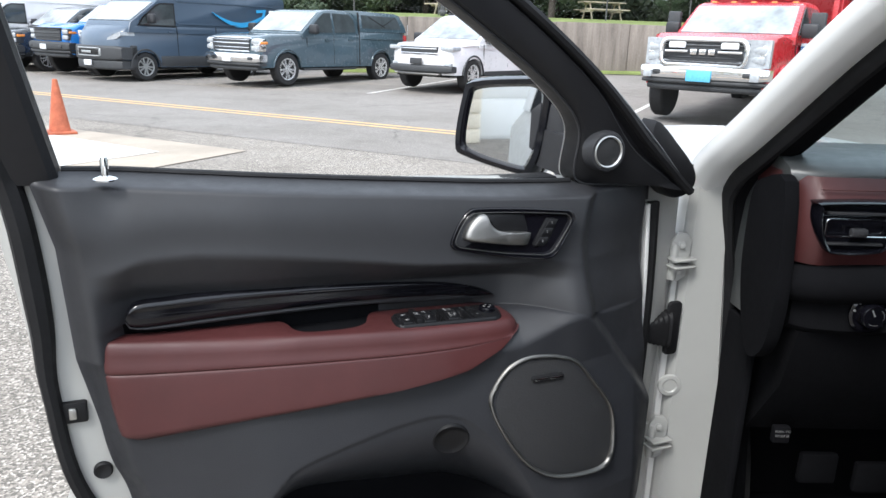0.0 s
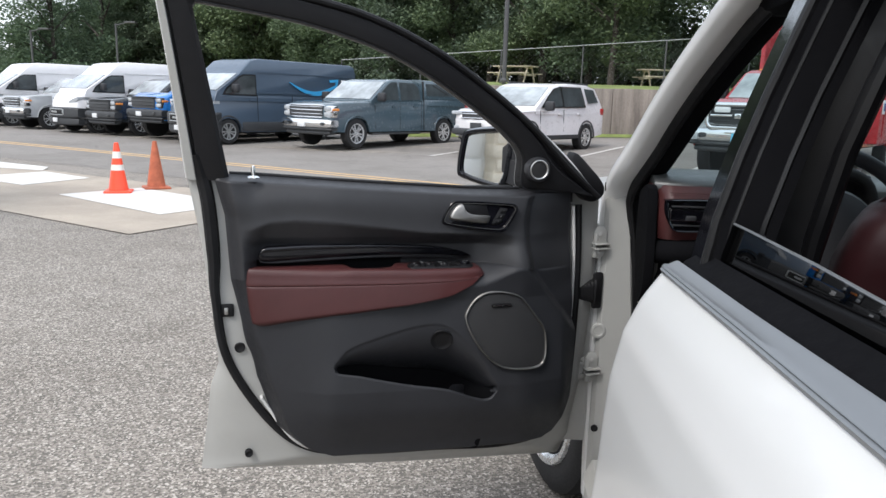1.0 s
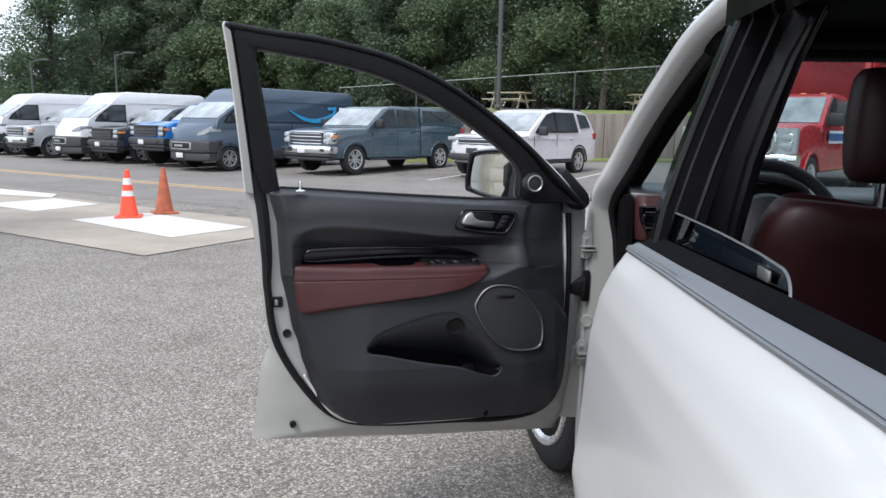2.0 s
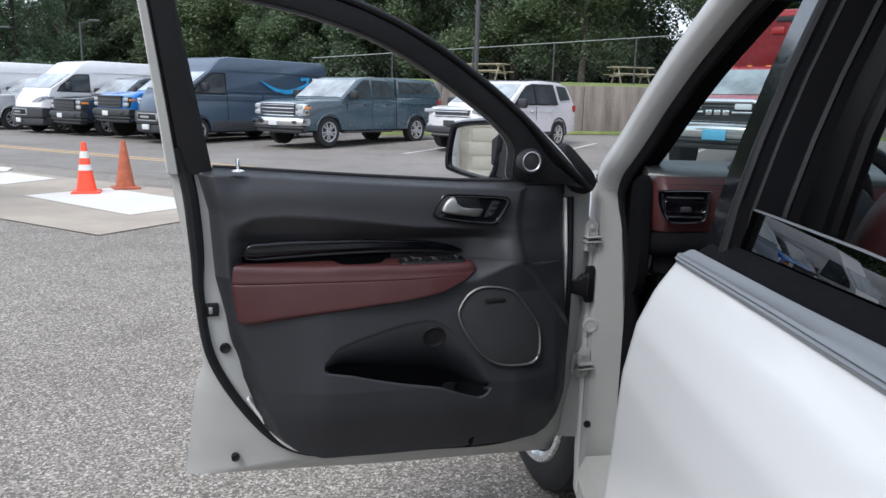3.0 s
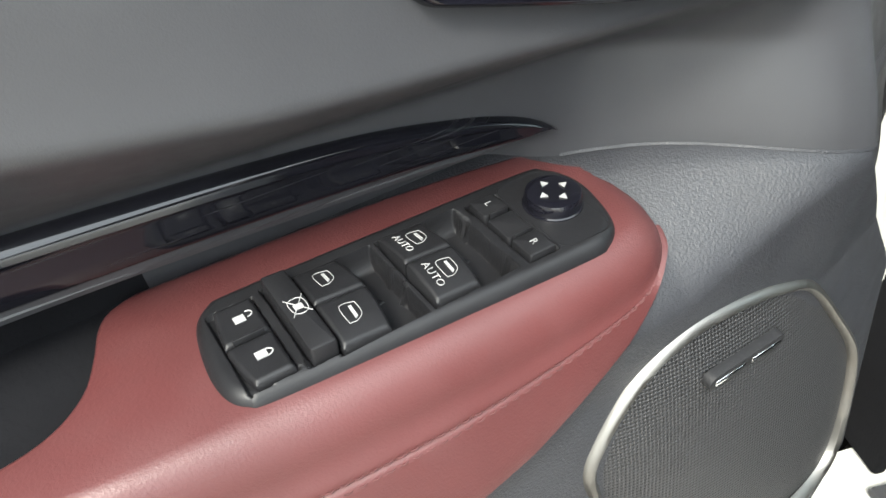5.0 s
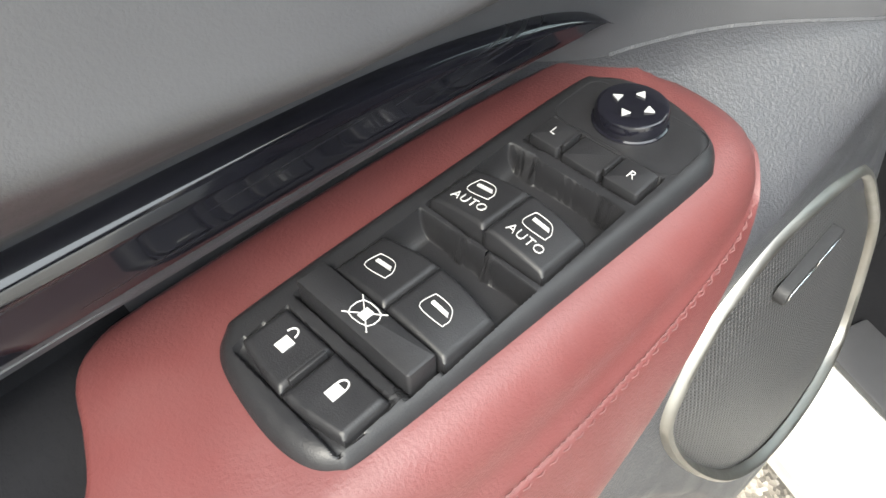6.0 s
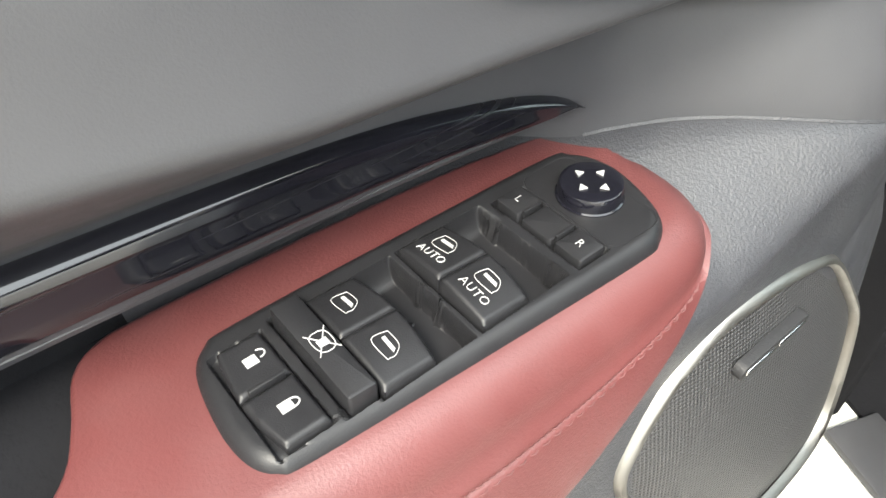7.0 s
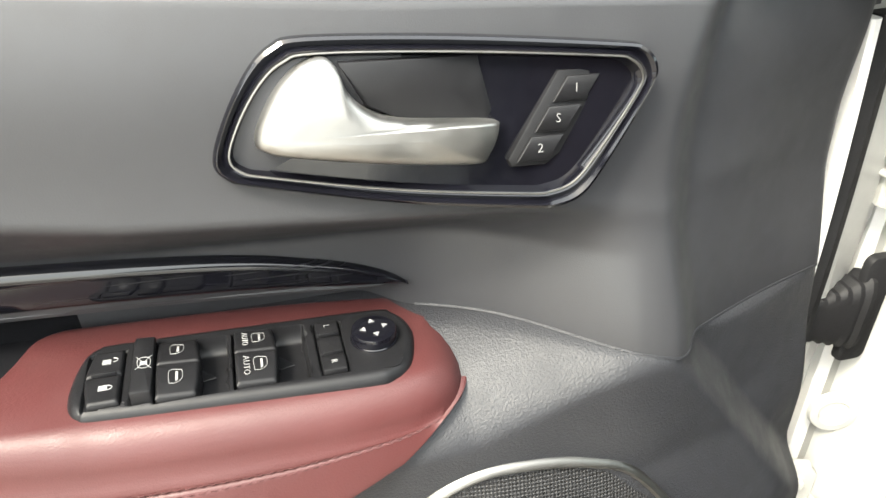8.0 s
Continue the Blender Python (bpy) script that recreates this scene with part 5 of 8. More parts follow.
WS = spline([(1.128, 1.30, 0), (1.112, 1.235, 0), (1.101, 1.163, 0), (1.093, 1.035, 0), (1.092, 0.933, 0), (1.066, 0.765, 0), (0.968, 0.595, 0), (0.865, 0.503, 0), (0.721, 0.474, 0), (0.50, 0.462, 0), (0.301, 0.450, 0), (0.168, 0.474, 0), (0.104, 0.552, 0), (0.088, 0.70, 0), (0.084, 0.95, 0), (0.094, 1.16, 0)], 8)
part("weatherstrip", tube([(p.x, 0.008 + 0.25 * max(0, p.y - 1.24), p.y) for p in WS], [0.0115 + 0.006 * step(0.9, 1.1, p.y) * step(0.5, 0.9, p.x) for p in WS], 8), M_RUBBER, shell, "black rubber door seal")
PE = spline([(0.985, 0.66, 0), (0.90, 0.532, 0), (0.80, 0.489, 0), (0.62, 0.474, 0), (0.36, 0.470, 0), (0.225, 0.490, 0), (0.150, 0.545, 0), (0.112, 0.66, 0), (0.103, 0.84, 0), (0.104, 1.0, 0), (0.116, 1.16, 0)], 8)
part("pinch_edge", add_sweep(BM(), [(p.x, 0.020, p.y) for p in PE], [(-0.004, -0.02), (-0.004, 0.004), (-0.002, 0.006), (0.002, 0.006), (0.004, 0.004), (0.004, -0.02)], up=(0, 1, 0)), M_WHITE, shell, "white painted edge between trim and seal")
part("latch", box((1.048, -0.004, 0.882), (1.084, 0.010, 0.915), 0.003), M_RUBBER, shell, "dark latch mouth")
part("latch_claw", box((1.062, 0.008, 0.889), (1.072, 0.013, 0.907), 0.002), M_STEEL, shell)
for u, z, v, r in ((1.036, 0.797, 0.004, 0.0135), (1.019, 0.487, -0.018, 0.0105)):
    part("plug", lathe([(r, -0.01), (r, 0.003), (r * 0.85, 0.0055), (r * 0.5, 0.004), (0.001, 0.003)], 20, pose(u, v, z, -90)), M_RUBBER, shell, "round black rubber plug")
for u, z in ((1.095, 0.428), (0.115, 0.365)):
    part("drain_notch", box((u - 0.003, flange_v(z) - 0.002, z - 0.004), (u + 0.003, flange_v(z) + 0.010, z + 0.008), 0.001), M_RUBBER, shell)
part("striker_screw", lathe([(0.007, 0), (0.007, 0.003), (0.004, 0.004), (0.001, 0.004)], 12, pose(1.118, -0.005, 1.243, -90)), M_STEEL, shell)

# ---- window frame and sail panel
def lean(z):
    return 0.29 * max(-0.03, z - 1.235)


OUT = spline([(1.150, 1.236, 0), (1.152, 1.255, 0), (1.168, 1.415, 0), (1.188, 1.59, 0), (1.203, 1.695, 0)], 8) + spline([(1.20, 1.705, 0), (1.094, 1.692, 0), (0.963, 1.682, 0), (0.812, 1.658, 0), (0.716, 1.634, 0), (0.618, 1.598, 0), (0.513, 1.548, 0), (0.398, 1.477, 0), (0.277, 1.388, 0), (0.168, 1.298, 0), (0.095, 1.232, 0), (0.045, 1.185, 0)], 8)
INN = spline([(1.050, 1.236, 0), (1.053, 1.25, 0), (1.085, 1.43, 0), (1.110, 1.57, 0), (1.120, 1.628, 0)], 8) + spline([(1.113, 1.638, 0), (0.99, 1.622, 0), (0.868, 1.603, 0), (0.741, 1.571, 0), (0.642, 1.535, 0), (0.536, 1.482, 0), (0.425, 1.414, 0), (0.345, 1.355, 0), (0.298, 1.300, 0), (0.285, 1.215, 0), (0.220, 1.205, 0), (0.157, 1.205, 0)], 8)


def frame_row(k, d):
    out = []
    for a, b in zip(OUT, INN):
        u, z = a.x + (b.x - a.x) * k, a.y + (b.y - a.y) * k
        out.append((u, lean(z) + d + 0.055 * (1 - step(0.12, 0.5, u)), z))
    return out


frame_part = part("window_frame", add_loft(BM(), [frame_row(k, d) for k, d in ((0.02, -0.03), (0.02, 0.004), (0.06, 0.012), (0.20, 0.015), (0.23, 0.006), (0.29, 0.006), (0.32, 0.018), (0.62, 0.022), (0.9, 0.020), (1.0, 0.010), (1.0, -0.03), (0.02, -0.03))], False), M_COVER, door, "black window frame with rubber channels", 40)
part("frame_lip", tube(frame_row(0.045, 0.0115)[33:], 0.0016, 6), M_GREYTRIM, frame_part, "thin pale line along the frame's edge")
part("frame_ridge", tube(frame_row(0.305, 0.0135)[33:], 0.0022, 6), M_PLASTIC, frame_part, "fine ridge beside the channel")
part("glass_run", tube(frame_row(0.985, 0.013)[33:], 0.0022, 6), M_PLASTIC, frame_part, "fine edge of the glass run")
part("frame_seal", tube([(p[0], p[1], p[2]) for p in frame_row(0.13, 0.016)[33:]], 0.008, 8), M_RUBBER, frame_part, "black rubber frame seal")
part("frame_edge", add_loft(BM(), [frame_row(k, d) for k, d in ((1.0, -0.034), (0.3, -0.045), (0.0, -0.036), (-0.035, -0.026), (-0.035, -0.014), (0.02, -0.008))], False), M_WHITE, frame_part, "white outer edge of the frame")
part("frame_flange", add_loft(BM(), [frame_row(k, d)[:33] for k, d in ((0.0, -0.03), (0.0, 0.008), (0.03, 0.014), (0.20, 0.022), (0.22, 0.021), (0.23, 0.0))], False), M_JAMB, frame_part, "white flange beside the frame")
CORNER = [(q.x, q.y) for q in spline([(0.135, 1.235, 0), (0.098, 1.185, 0), (0.074, 1.172, 0), (0.048, 1.176, 0), (0.030, 1.196, 0), (0.036, 1.225, 0), (0.070, 1.262, 0), (0.130, 1.31, 0)], 4, True)]
part("sail_corner", prism(CORNER, 0.0, 0.040, "y", 0.006), M_COVER, frame_part, "black rubber corner below the window frame", 40)
TW = (0.258, 0.086, 1.267)
tw = part("tweeter", lathe([(0.0335, -0.02), (0.0335, 0.000), (0.031, 0.006), (0.0275, 0.007), (0.0255, 0.0045)], 32, pose(*TW, -90)), M_PLASTIC, door, "round tweeter in the sail panel")
part("tweeter_ring", add_lathe(BM(), [(0.0262, 0.003), (0.0262, 0.0068), (0.0245, 0.0078), (0.0225, 0.0062), (0.0222, 0.003)], 32, pose(*TW, -90)), M_STEEL, tw, "thin silver ring")
part("tweeter_mesh", lathe([(0.0224, 0.002), (0.0224, 0.0045), (0.012, 0.0065), (0.001, 0.007)], 32, pose(*TW, -90)), M_GRILLE, tw)

# ---- mirror
NG = Vector((0.82, 0.572, 0.0)).normalized()
SG = Vector((-NG.y, NG.x, 0.0))
MC = Vector((0.305, -0.195, 1.279))


def mir(w, h, d, sh=0.0):
    pts = [(-0.093, -0.044), (-0.080, 0.046), (-0.060, 0.070), (0.040, 0.081), (0.076, 0.080), (0.092, 0.062), (0.082, -0.030), (0.066, -0.074), (0.046, -0.085), (-0.068, -0.066)]
    return [tuple(MC + SG * (p.x * w + sh) + Vector((0, 0, p.y * h)) - NG * d) for p in spline([(a, b, 0) for a, b in pts], 4, True)]


mirror = part("mirror_housing", add_loft(BM(), [mir(0.84, 0.86, 0.012), mir(0.86, 0.88, -0.004), mir(0.95, 0.95, -0.013), mir(1.07, 1.06, -0.012), mir(1.16, 1.13, 0.002), mir(1.19, 1.15, 0.025), mir(1.15, 1.12, 0.045)], True, True), M_GLOSS, door, "black exterior mirror housing", 45)
part("mirror_cap", add_loft(BM(), [mir(1.17, 1.14, 0.038), mir(1.12, 1.10, 0.065), mir(0.97, 0.95, 0.09), mir(0.75, 0.75, 0.108), mir(0.4, 0.4, 0.116)]), M_WHITE, mirror, "white mirror cap", 60)
part("mirror_glass", add_loft(BM(), [mir(0.87, 0.89, 0.006), mir(0.865, 0.885, -0.0035)]), M_MIRROR, mirror, "angled mirror glass")
side = []
for a, h, d in ((0.060, 0.062, 0.050), (0.098, 0.074, 0.054), (0.122, 0.070, 0.050), (0.136, 0.056, 0.040), (0.141, 0.036, 0.024)):
    side.append([tuple(MC + SG * a + Vector((0, 0, zz - 0.004)) - NG * (0.046 + dd)) for dd, zz in rrect(-d, d * 0.8, -h, h, 0.6 * d, 4)])
part("mirror_neck", add_loft(BM(), side), M_PLASTIC, mirror, "black rounded inner side of the mirror", 60)
part("mirror_arm", add_loft(BM(), [[tuple(Vector(c) + Vector((a * 0.035, b * 0.02, d * 0.035))) for a, b, d in ((1, 1, 1), (-1, 1, 1), (-1, -1, 1), (-1, -1, -1), (1, -1, -1), (1, 1, -1))] for c in ((0.215, -0.02, 1.235), (0.215, -0.10, 1.238), (0.235, -0.16, 1.245))]), M_PLASTIC, mirror, "black mirror arm")

# ---- hinges and check strap
for z in (1.037, 0.652):
    hg = part("hinge", box((0.012, -0.024, z - 0.034), (0.050, -0.015, z + 0.034), 0.003), M_JAMB, door, "white painted door hinge")
    part("barrel", lathe([(0.0070, -0.036), (0.0082, -0.033), (0.0082, 0.033), (0.0070, 0.036)], 14, pose(0.022, -0.004, z)), M_JAMB, hg)
    for k in (-0.020, 0.020):
        part("bolt", lathe([(0.0060, 0), (0.0060, 0.004), (0.004, 0.0055), (0.001, 0.0055)], 6, pose(0.037, -0.015, z + k, -90)), M_JAMB, hg)
    for k in (-0.007, 0.007):
        part("hinge_leaf", box((-0.012, -0.010, z + k - 0.0022), (0.036, 0.022, z + k + 0.0022), 0.0015), M_JAMB, hg)
boot = []
for k in range(13):
    f = k / 12
    r = (0.016 + 0.020 * f) * (1.0 + 0.10 * (k % 2))
    c = Vector((0.074 - 0.058 * f, -0.004 + 0.004 * f, 0.895 + 0.006 * f))
    boot.append([tuple(c + Vector((0, a * r * 0.42, b * r))) for a, b in rrect(-1, 1, -1, 1, 0.5, 3)])
part("wiring_boot", add_loft(BM(), boot), M_RUBBER, door, "ribbed black rubber wiring boot", 30)
part("boot_plate", prism(rrect(-0.004, 0.026, 0.847, 0.957, 0.008), 0.000, 0.008, "y", 0.003), M_RUBBER, door, "black boot flange on the pillar")


# ---------------------------------------------------------------- the car itself
car = thing("suv", Matrix.Translation((1.31, 0.6, 0)), "white sport utility car with its driver's door open", "car")
INV = Matrix.Translation((-1.31, -0.6, 0))


def cpart(name, bm, mat, label="", parent=None, sharp=35.0):
    """A part given in world metres."""
    if parent is None:
        bm.transform(INV)
        return part(name, bm, mat, car, label, sharp)
    bm.transform(INV)
    return part(name, bm, mat, parent, label, sharp)


# closed-door outline carried to the body: opening edge from sill to roof
OPEN = [(0.505, 1.433, 0.22), (0.50, 1.435, 0.36), (0.498, 1.436, 0.60), (0.498, 1.436, 0.90), (0.502, 1.432, 1.12), (0.508, 1.405, 1.195), (0.522, 1.325, 1.26), (0.542, 1.252, 1.325), (0.562, 1.143, 1.413), (0.583, 1.022, 1.498), (0.601, 0.907, 1.565), (0.612, 0.802, 1.615), (0.621, 0.704, 1.65), (0.628, 0.608, 1.672), (0.634, 0.457, 1.695), (0.640, 0.326, 1.705), (0.645, 0.1, 1.712), (0.648, -0.6, 1.712), (0.645, -1.6, 1.68)]
OPENS = spline(OPEN, 6)


def pillar_loops(off_in, off_out, spread):
    """Rings across the pillar: off_in towards the opening, off_out outboard."""
    P = OPENS
    loops = []
    for i, p in enumerate(P):
        t = (P[min(len(P) - 1, i + 1)] - P[max(0, i - 1)]).normalized()
        out = Vector((-1, 0, 0))
        out = (out - t * out.dot(t)).normalized()
        fwd = t.cross(out).normalized()  # towards the front or up
        if fwd.y < 0 and abs(fwd.y) > abs(fwd.z) or (fwd.z < 0 and abs(fwd.z) >= abs(fwd.y)):
            fwd = -fwd
        loops.append((p, out, fwd))
    return loops


RING = pillar_loops(0, 0, 0)


def ring_sweep(prof, shift=0.0):
    """shift: how far the inboard side draws back along the sloping pillar."""
    return add_loft(BM(), [[p + o * (a + (shift * step(0.95, 1.25, p.z) - 0.05 * min(1.0, max(0.0, (1.05 - p.z) / 0.55))) * step(0.0, -0.05, a)) + f * b for a, b in prof] for p, o, f in RING])


cpart("body_side", ring_sweep([(0.008, 0.012), (0.012, 0.028), (0.010, 0.045), (0.0, 0.055), (-0.03, 0.06), (-0.085, 0.05), (-0.088, 0.02), (-0.084, 0.006), (-0.05, 0.0), (-0.01, 0.004)], 0.038), M_WHITE, "white painted windscreen pillar and roof rail", sharp=50)
cpart("opening_seal", ring_sweep([(a - 0.096, b - 0.002) for a, b in ring_prof(0.014, 0.017, 10)], 0.038), M_RUBBER, "black rubber door opening seal")
cpart("pillar_trim", ring_sweep([(-0.105, -0.006), (-0.105, 0.05), (-0.135, 0.055), (-0.160, 0.035), (-0.155, 0.0), (-0.13, -0.012)], 0.038), M_SHADELINER, "dark inner pillar trim", sharp=50)

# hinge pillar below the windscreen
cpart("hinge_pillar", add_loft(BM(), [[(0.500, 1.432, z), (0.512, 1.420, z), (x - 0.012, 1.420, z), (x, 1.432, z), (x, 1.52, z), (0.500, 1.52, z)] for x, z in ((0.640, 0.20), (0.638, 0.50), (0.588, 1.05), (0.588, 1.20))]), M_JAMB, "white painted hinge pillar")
for z in (1.037, 0.652):
    up = [(0.470, z + 0.004), (0.500, z + 0.004), (0.507, z + 0.012), (0.507, z + 0.044), (0.498, z + 0.056), (0.480, z + 0.056), (0.470, z + 0.040)]
    dn = [(0.470, z - 0.004), (0.500, z - 0.004), (0.505, z - 0.010), (0.503, z - 0.028), (0.488, z - 0.040), (0.470, z - 0.036)]
    for pts, bz in ((up, z + 0.034), (dn, z - 0.018)):
        mount = cpart("hinge_mount", prism(pts, 1.420, 1.411, "y", 0.002), M_JAMB, "white hinge mount")
        cpart("mount_bolt", lathe([(0.009, 0), (0.009, 0.002), (0.006, 0.003), (0.006, 0.008), (0.004, 0.009), (0.001, 0.009)], 6, pose(0.489, 1.411, bz, 90)), M_JAMB, "", mount)
cpart("pillar_boss", lathe([(0.024, 0), (0.022, 0.004), (0.015, 0.005), (0.013, 0.003), (0.001, 0.003)], 24, pose(0.503, 1.421, 0.775, 90)), M_JAMB, "round pressed boss")
cpart("pillar_plug", lathe([(0.011, 0), (0.011, 0.004), (0.006, 0.003), (0.001, 0.002)], 16, pose(0.513, 1.420, 0.462, 90)), M_RUBBER, "round black plug")
cpart("cowl_clip", box((0.494, 1.424, 1.196), (0.502, 1.434, 1.222), 0.003), M_RUBBER)

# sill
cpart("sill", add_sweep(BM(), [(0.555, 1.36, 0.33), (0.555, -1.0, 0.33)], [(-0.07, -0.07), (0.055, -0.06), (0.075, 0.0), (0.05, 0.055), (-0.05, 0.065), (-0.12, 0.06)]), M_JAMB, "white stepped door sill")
cpart("sill_plate", box((0.58, -0.3, 0.398), (0.66, 1.30, 0.41), 0.004), M_PLASTIC, "black scuff plate")
cpart("underbody", box((0.68, -2.4, 0.22), (2.1, 3.2, 0.30), 0.02), M_DIRT)

# front wing, bonnet and nose
SIDE_Z = [0.30, 0.36, 0.42, 0.50, 0.60, 0.72, 0.79, 0.88, 0.96, 1.03, 1.107, 1.16, 1.20, 1.216]
SIDE_X = [0.43, 0.40, 0.372, 0.350, 0.338, 0.335, 0.342, 0.350, 0.354, 0.359, 0.374, 0.397, 0.424, 0.436]


def belt_z(y):
    return lin(y, [-0.95, -0.6, -0.294, -0.08, 0.0, 0.34], [1.250, 1.240, 1.228, 1.221, 1.2185, 1.205])


def wing(a, b):
    y = 1.475 + 1.95 * a
    z = 0.36 + (1.075 - 0.05 * a - 0.36) * b
    x = lin(z, SIDE_Z, SIDE_X) + 0.10 * max(0, a - 0.45) ** 1.6 + 0.015
    return (x, y, z)


def arched(bm, y):
    """Cut a wheel opening."""
    bmesh.ops.delete(bm, geom=[f for f in bm.faces if math.hypot(f.calc_center_median().y - y, f.calc_center_median().z - 0.39) < 0.44], context="FACES")
    return bm


cpart("front_wing", arched(patch(wing, 80, 44), 1.95), M_WHITE, "white front wing", sharp=60)
cpart("wing_flange", box((0.385, 1.458, 0.40), (0.52, 1.474, 1.085), 0.003), M_JAMB, "white inner flange of the wing")
cpart("bonnet", patch(lambda a, b: (0.40 + 0.09 * b + (1.82 - 0.18 * b) * a, 1.50 + 1.95 * b, 1.075 + 0.08 * math.sin(math.pi * a) - 0.07 * b), 24, 12), M_WHITE, "white bonnet", sharp=60)
cpart("far_wing", arched(patch(lambda a, b: (2.62 - wing(a, b)[0], wing(a, b)[1], wing(a, b)[2]), 80, 44), 1.95), M_WHITE, "white far front wing", sharp=60)
cpart("far_doors", arched(patch(lambda a, b: (2.62 - lin(0.36 + 0.85 * b, SIDE_Z, SIDE_X), 1.475 - 3.95 * a, 0.36 + 0.85 * b), 120, 30), -1.10), M_WHITE, "white far side doors", sharp=60)


def nose_point(a, b):
    x = 0.50 + 1.62 * a
    c = (x - 1.31) / 0.81
    return (x, 3.44 - 0.16 * c ** 4 - 0.05 * c * c + 0.06 * math.sin(math.pi * b), 0.36 + 0.665 * b)


cpart("nose", patch(nose_point, 30, 16), M_WHITE, "white front bumper and nose", sharp=60)
cpart("front_grille", box((0.80, 3.43, 0.74), (1.82, 3.52, 0.94), 0.03), M_GLOSS, "black grille")
for x0 in (0.56, 1.80):
    cpart("headlight", box((x0, 3.33, 0.80), (x0 + 0.26, 3.49, 0.94), 0.03), M_LAMPGLASS, "clear headlight")
cpart("arch_liner", add_loft(BM(), [[(x, 1.95 + 0.45 * math.cos(a), 0.39 + 0.45 * math.sin(a)) for a in np.linspace(0, math.pi, 20)] for x in (0.37, 0.75)], closed=False), M_DIRT, "dark wheel arch")


def car_wheel(x, y, face, steer=0.0):
    turn = Matrix.Translation((x, y, 0.39)) @ Matrix.Rotation(radians(steer), 4, "Z") @ Matrix.Translation((-x, -y, -0.39))
    w = cpart("wheel", lathe([(0.06, -0.10), (0.26, -0.115), (0.262, -0.11), (0.262, 0.10), (0.25, 0.11), (0.06, 0.10)], 40, turn @ pose(x, y, 0.39, 0, 90 * face, 0)), M_DIRT, "dark wheel")
    part("tyre", lathe([(0.262, -0.125), (0.30, -0.135), (0.355, -0.132), (0.383, -0.115), (0.39, -0.08), (0.39, 0.08), (0.383, 0.115), (0.355, 0.132), (0.30, 0.135), (0.262, 0.125), (0.262, -0.125)], 44, INV @ turn @ pose(x, y, 0.39, 0, 90 * face, 0)), M_TYRE, w, "black tyre")
    rim_m = INV @ turn @ pose(x, y, 0.39, 0, 90 * face, 0)
    part("rim", lathe([(0.25, -0.10), (0.285, -0.132), (0.28, -0.142), (0.258, -0.14), (0.235, -0.115), (0.23, -0.06)], 40, rim_m), M_RIM, w, "polished alloy rim")
    for k in range(10):
        a = 2 * math.pi * k / 10
        bm = box((0.04, -0.018, -0.118), (0.25, 0.018, -0.095), 0.006)
        bm.transform(rim_m @ Matrix.Rotation(a, 4, "Z"))
        part("spoke", bm, M_RIM, w)
    return w


car_wheel(0.525, 1.95, 1, 16)
car_wheel(0.505, -1.10, 1)
car_wheel(2.115, 1.95, -1)
car_wheel(2.115, -1.10, -1)

# rear door, closed
def rear_skin(a, b):
    z = 0.36 + (1.204 - 0.36) * b
    x = lin(z, SIDE_Z, SIDE_X)
    y = 0.370 - 1.305 * a
    z += (belt_z(y) - 1.204) * b
    # the front edge turns in
    e = 0.370 - y
    x += 0.055 * (1 - step(0.0, 0.02, e)) ** 2
    # lower character line
    x += 0.010 * math.exp(-((z - 0.66) / 0.05) ** 2)
    return (x, y, z)


rdoor = cpart("rear_door", arched(patch(rear_skin, 110, 70), -1.10), M_WHITE, "closed white rear door", sharp=60)
cpart("door_edge", add_loft(BM(), [[(rear_skin(0, b)[0] + d, 0.370 - 0.002 * k, rear_skin(0, b)[2]) for b in np.linspace(0, 1, 30)] for k, d in ((0, 0.0), (1, 0.05), (2, 0.11))], closed=False), M_WHITE, "", rdoor)
cpart("outer_handle", add_sweep(BM(), spline([(0.352, -0.56, 0.985), (0.322, -0.60, 0.987), (0.316, -0.70, 0.99), (0.322, -0.80, 0.992), (0.352, -0.84, 0.993)], 6), ring_prof(0.012, 0.018, 10)), M_WHITE, "white door handle", rdoor)
cpart("rear_quarter", arched(patch(lambda a, b: (rear_skin(0.5, b)[0] + 0.03 * a * a, -0.945 - 1.6 * a, rear_skin(1, b)[2] + 0.02 * a), 60, 40), -1.10), M_WHITE, "white rear quarter panel", sharp=60)


def cap_z(y):
    return lin(y, [-0.95, -0.6, -0.37, -0.14, 0.03, 0.345], [1.274, 1.262, 1.251, 1.2405, 1.232, 1.220])


def belt_loop(y, k=1.0):
    a, b = belt_z(y), cap_z(y)
    m = (a + b) / 2
    pts = [(0.430, a - 0.012), (0.4215, a - 0.003), (0.4195, a + 0.0015), (0.4225, a + 0.0035), (0.4215, a + 0.0055), (0.4245, a + 0.0085), (0.432, a + 0.55 * (b - a)), (0.4405, b - 0.002), (0.4455, b), (0.450, b - 0.003), (0.452, a - 0.012)]
    return [(0.437 + (x - 0.437) * k, y, m + (z - m) * k) for x, z in pts]


ends = [(0.352, 0.35), (0.350, 0.75), (0.346, 0.92), (0.338, 1.0)]
belt = cpart("belt_moulding", add_loft(BM(), [belt_loop(y, k) for y, k in ends] + [belt_loop(y) for y in np.linspace(0.31, -0.70, 24)]), M_GREYTRIM, "satin grey window moulding", rdoor, 40)
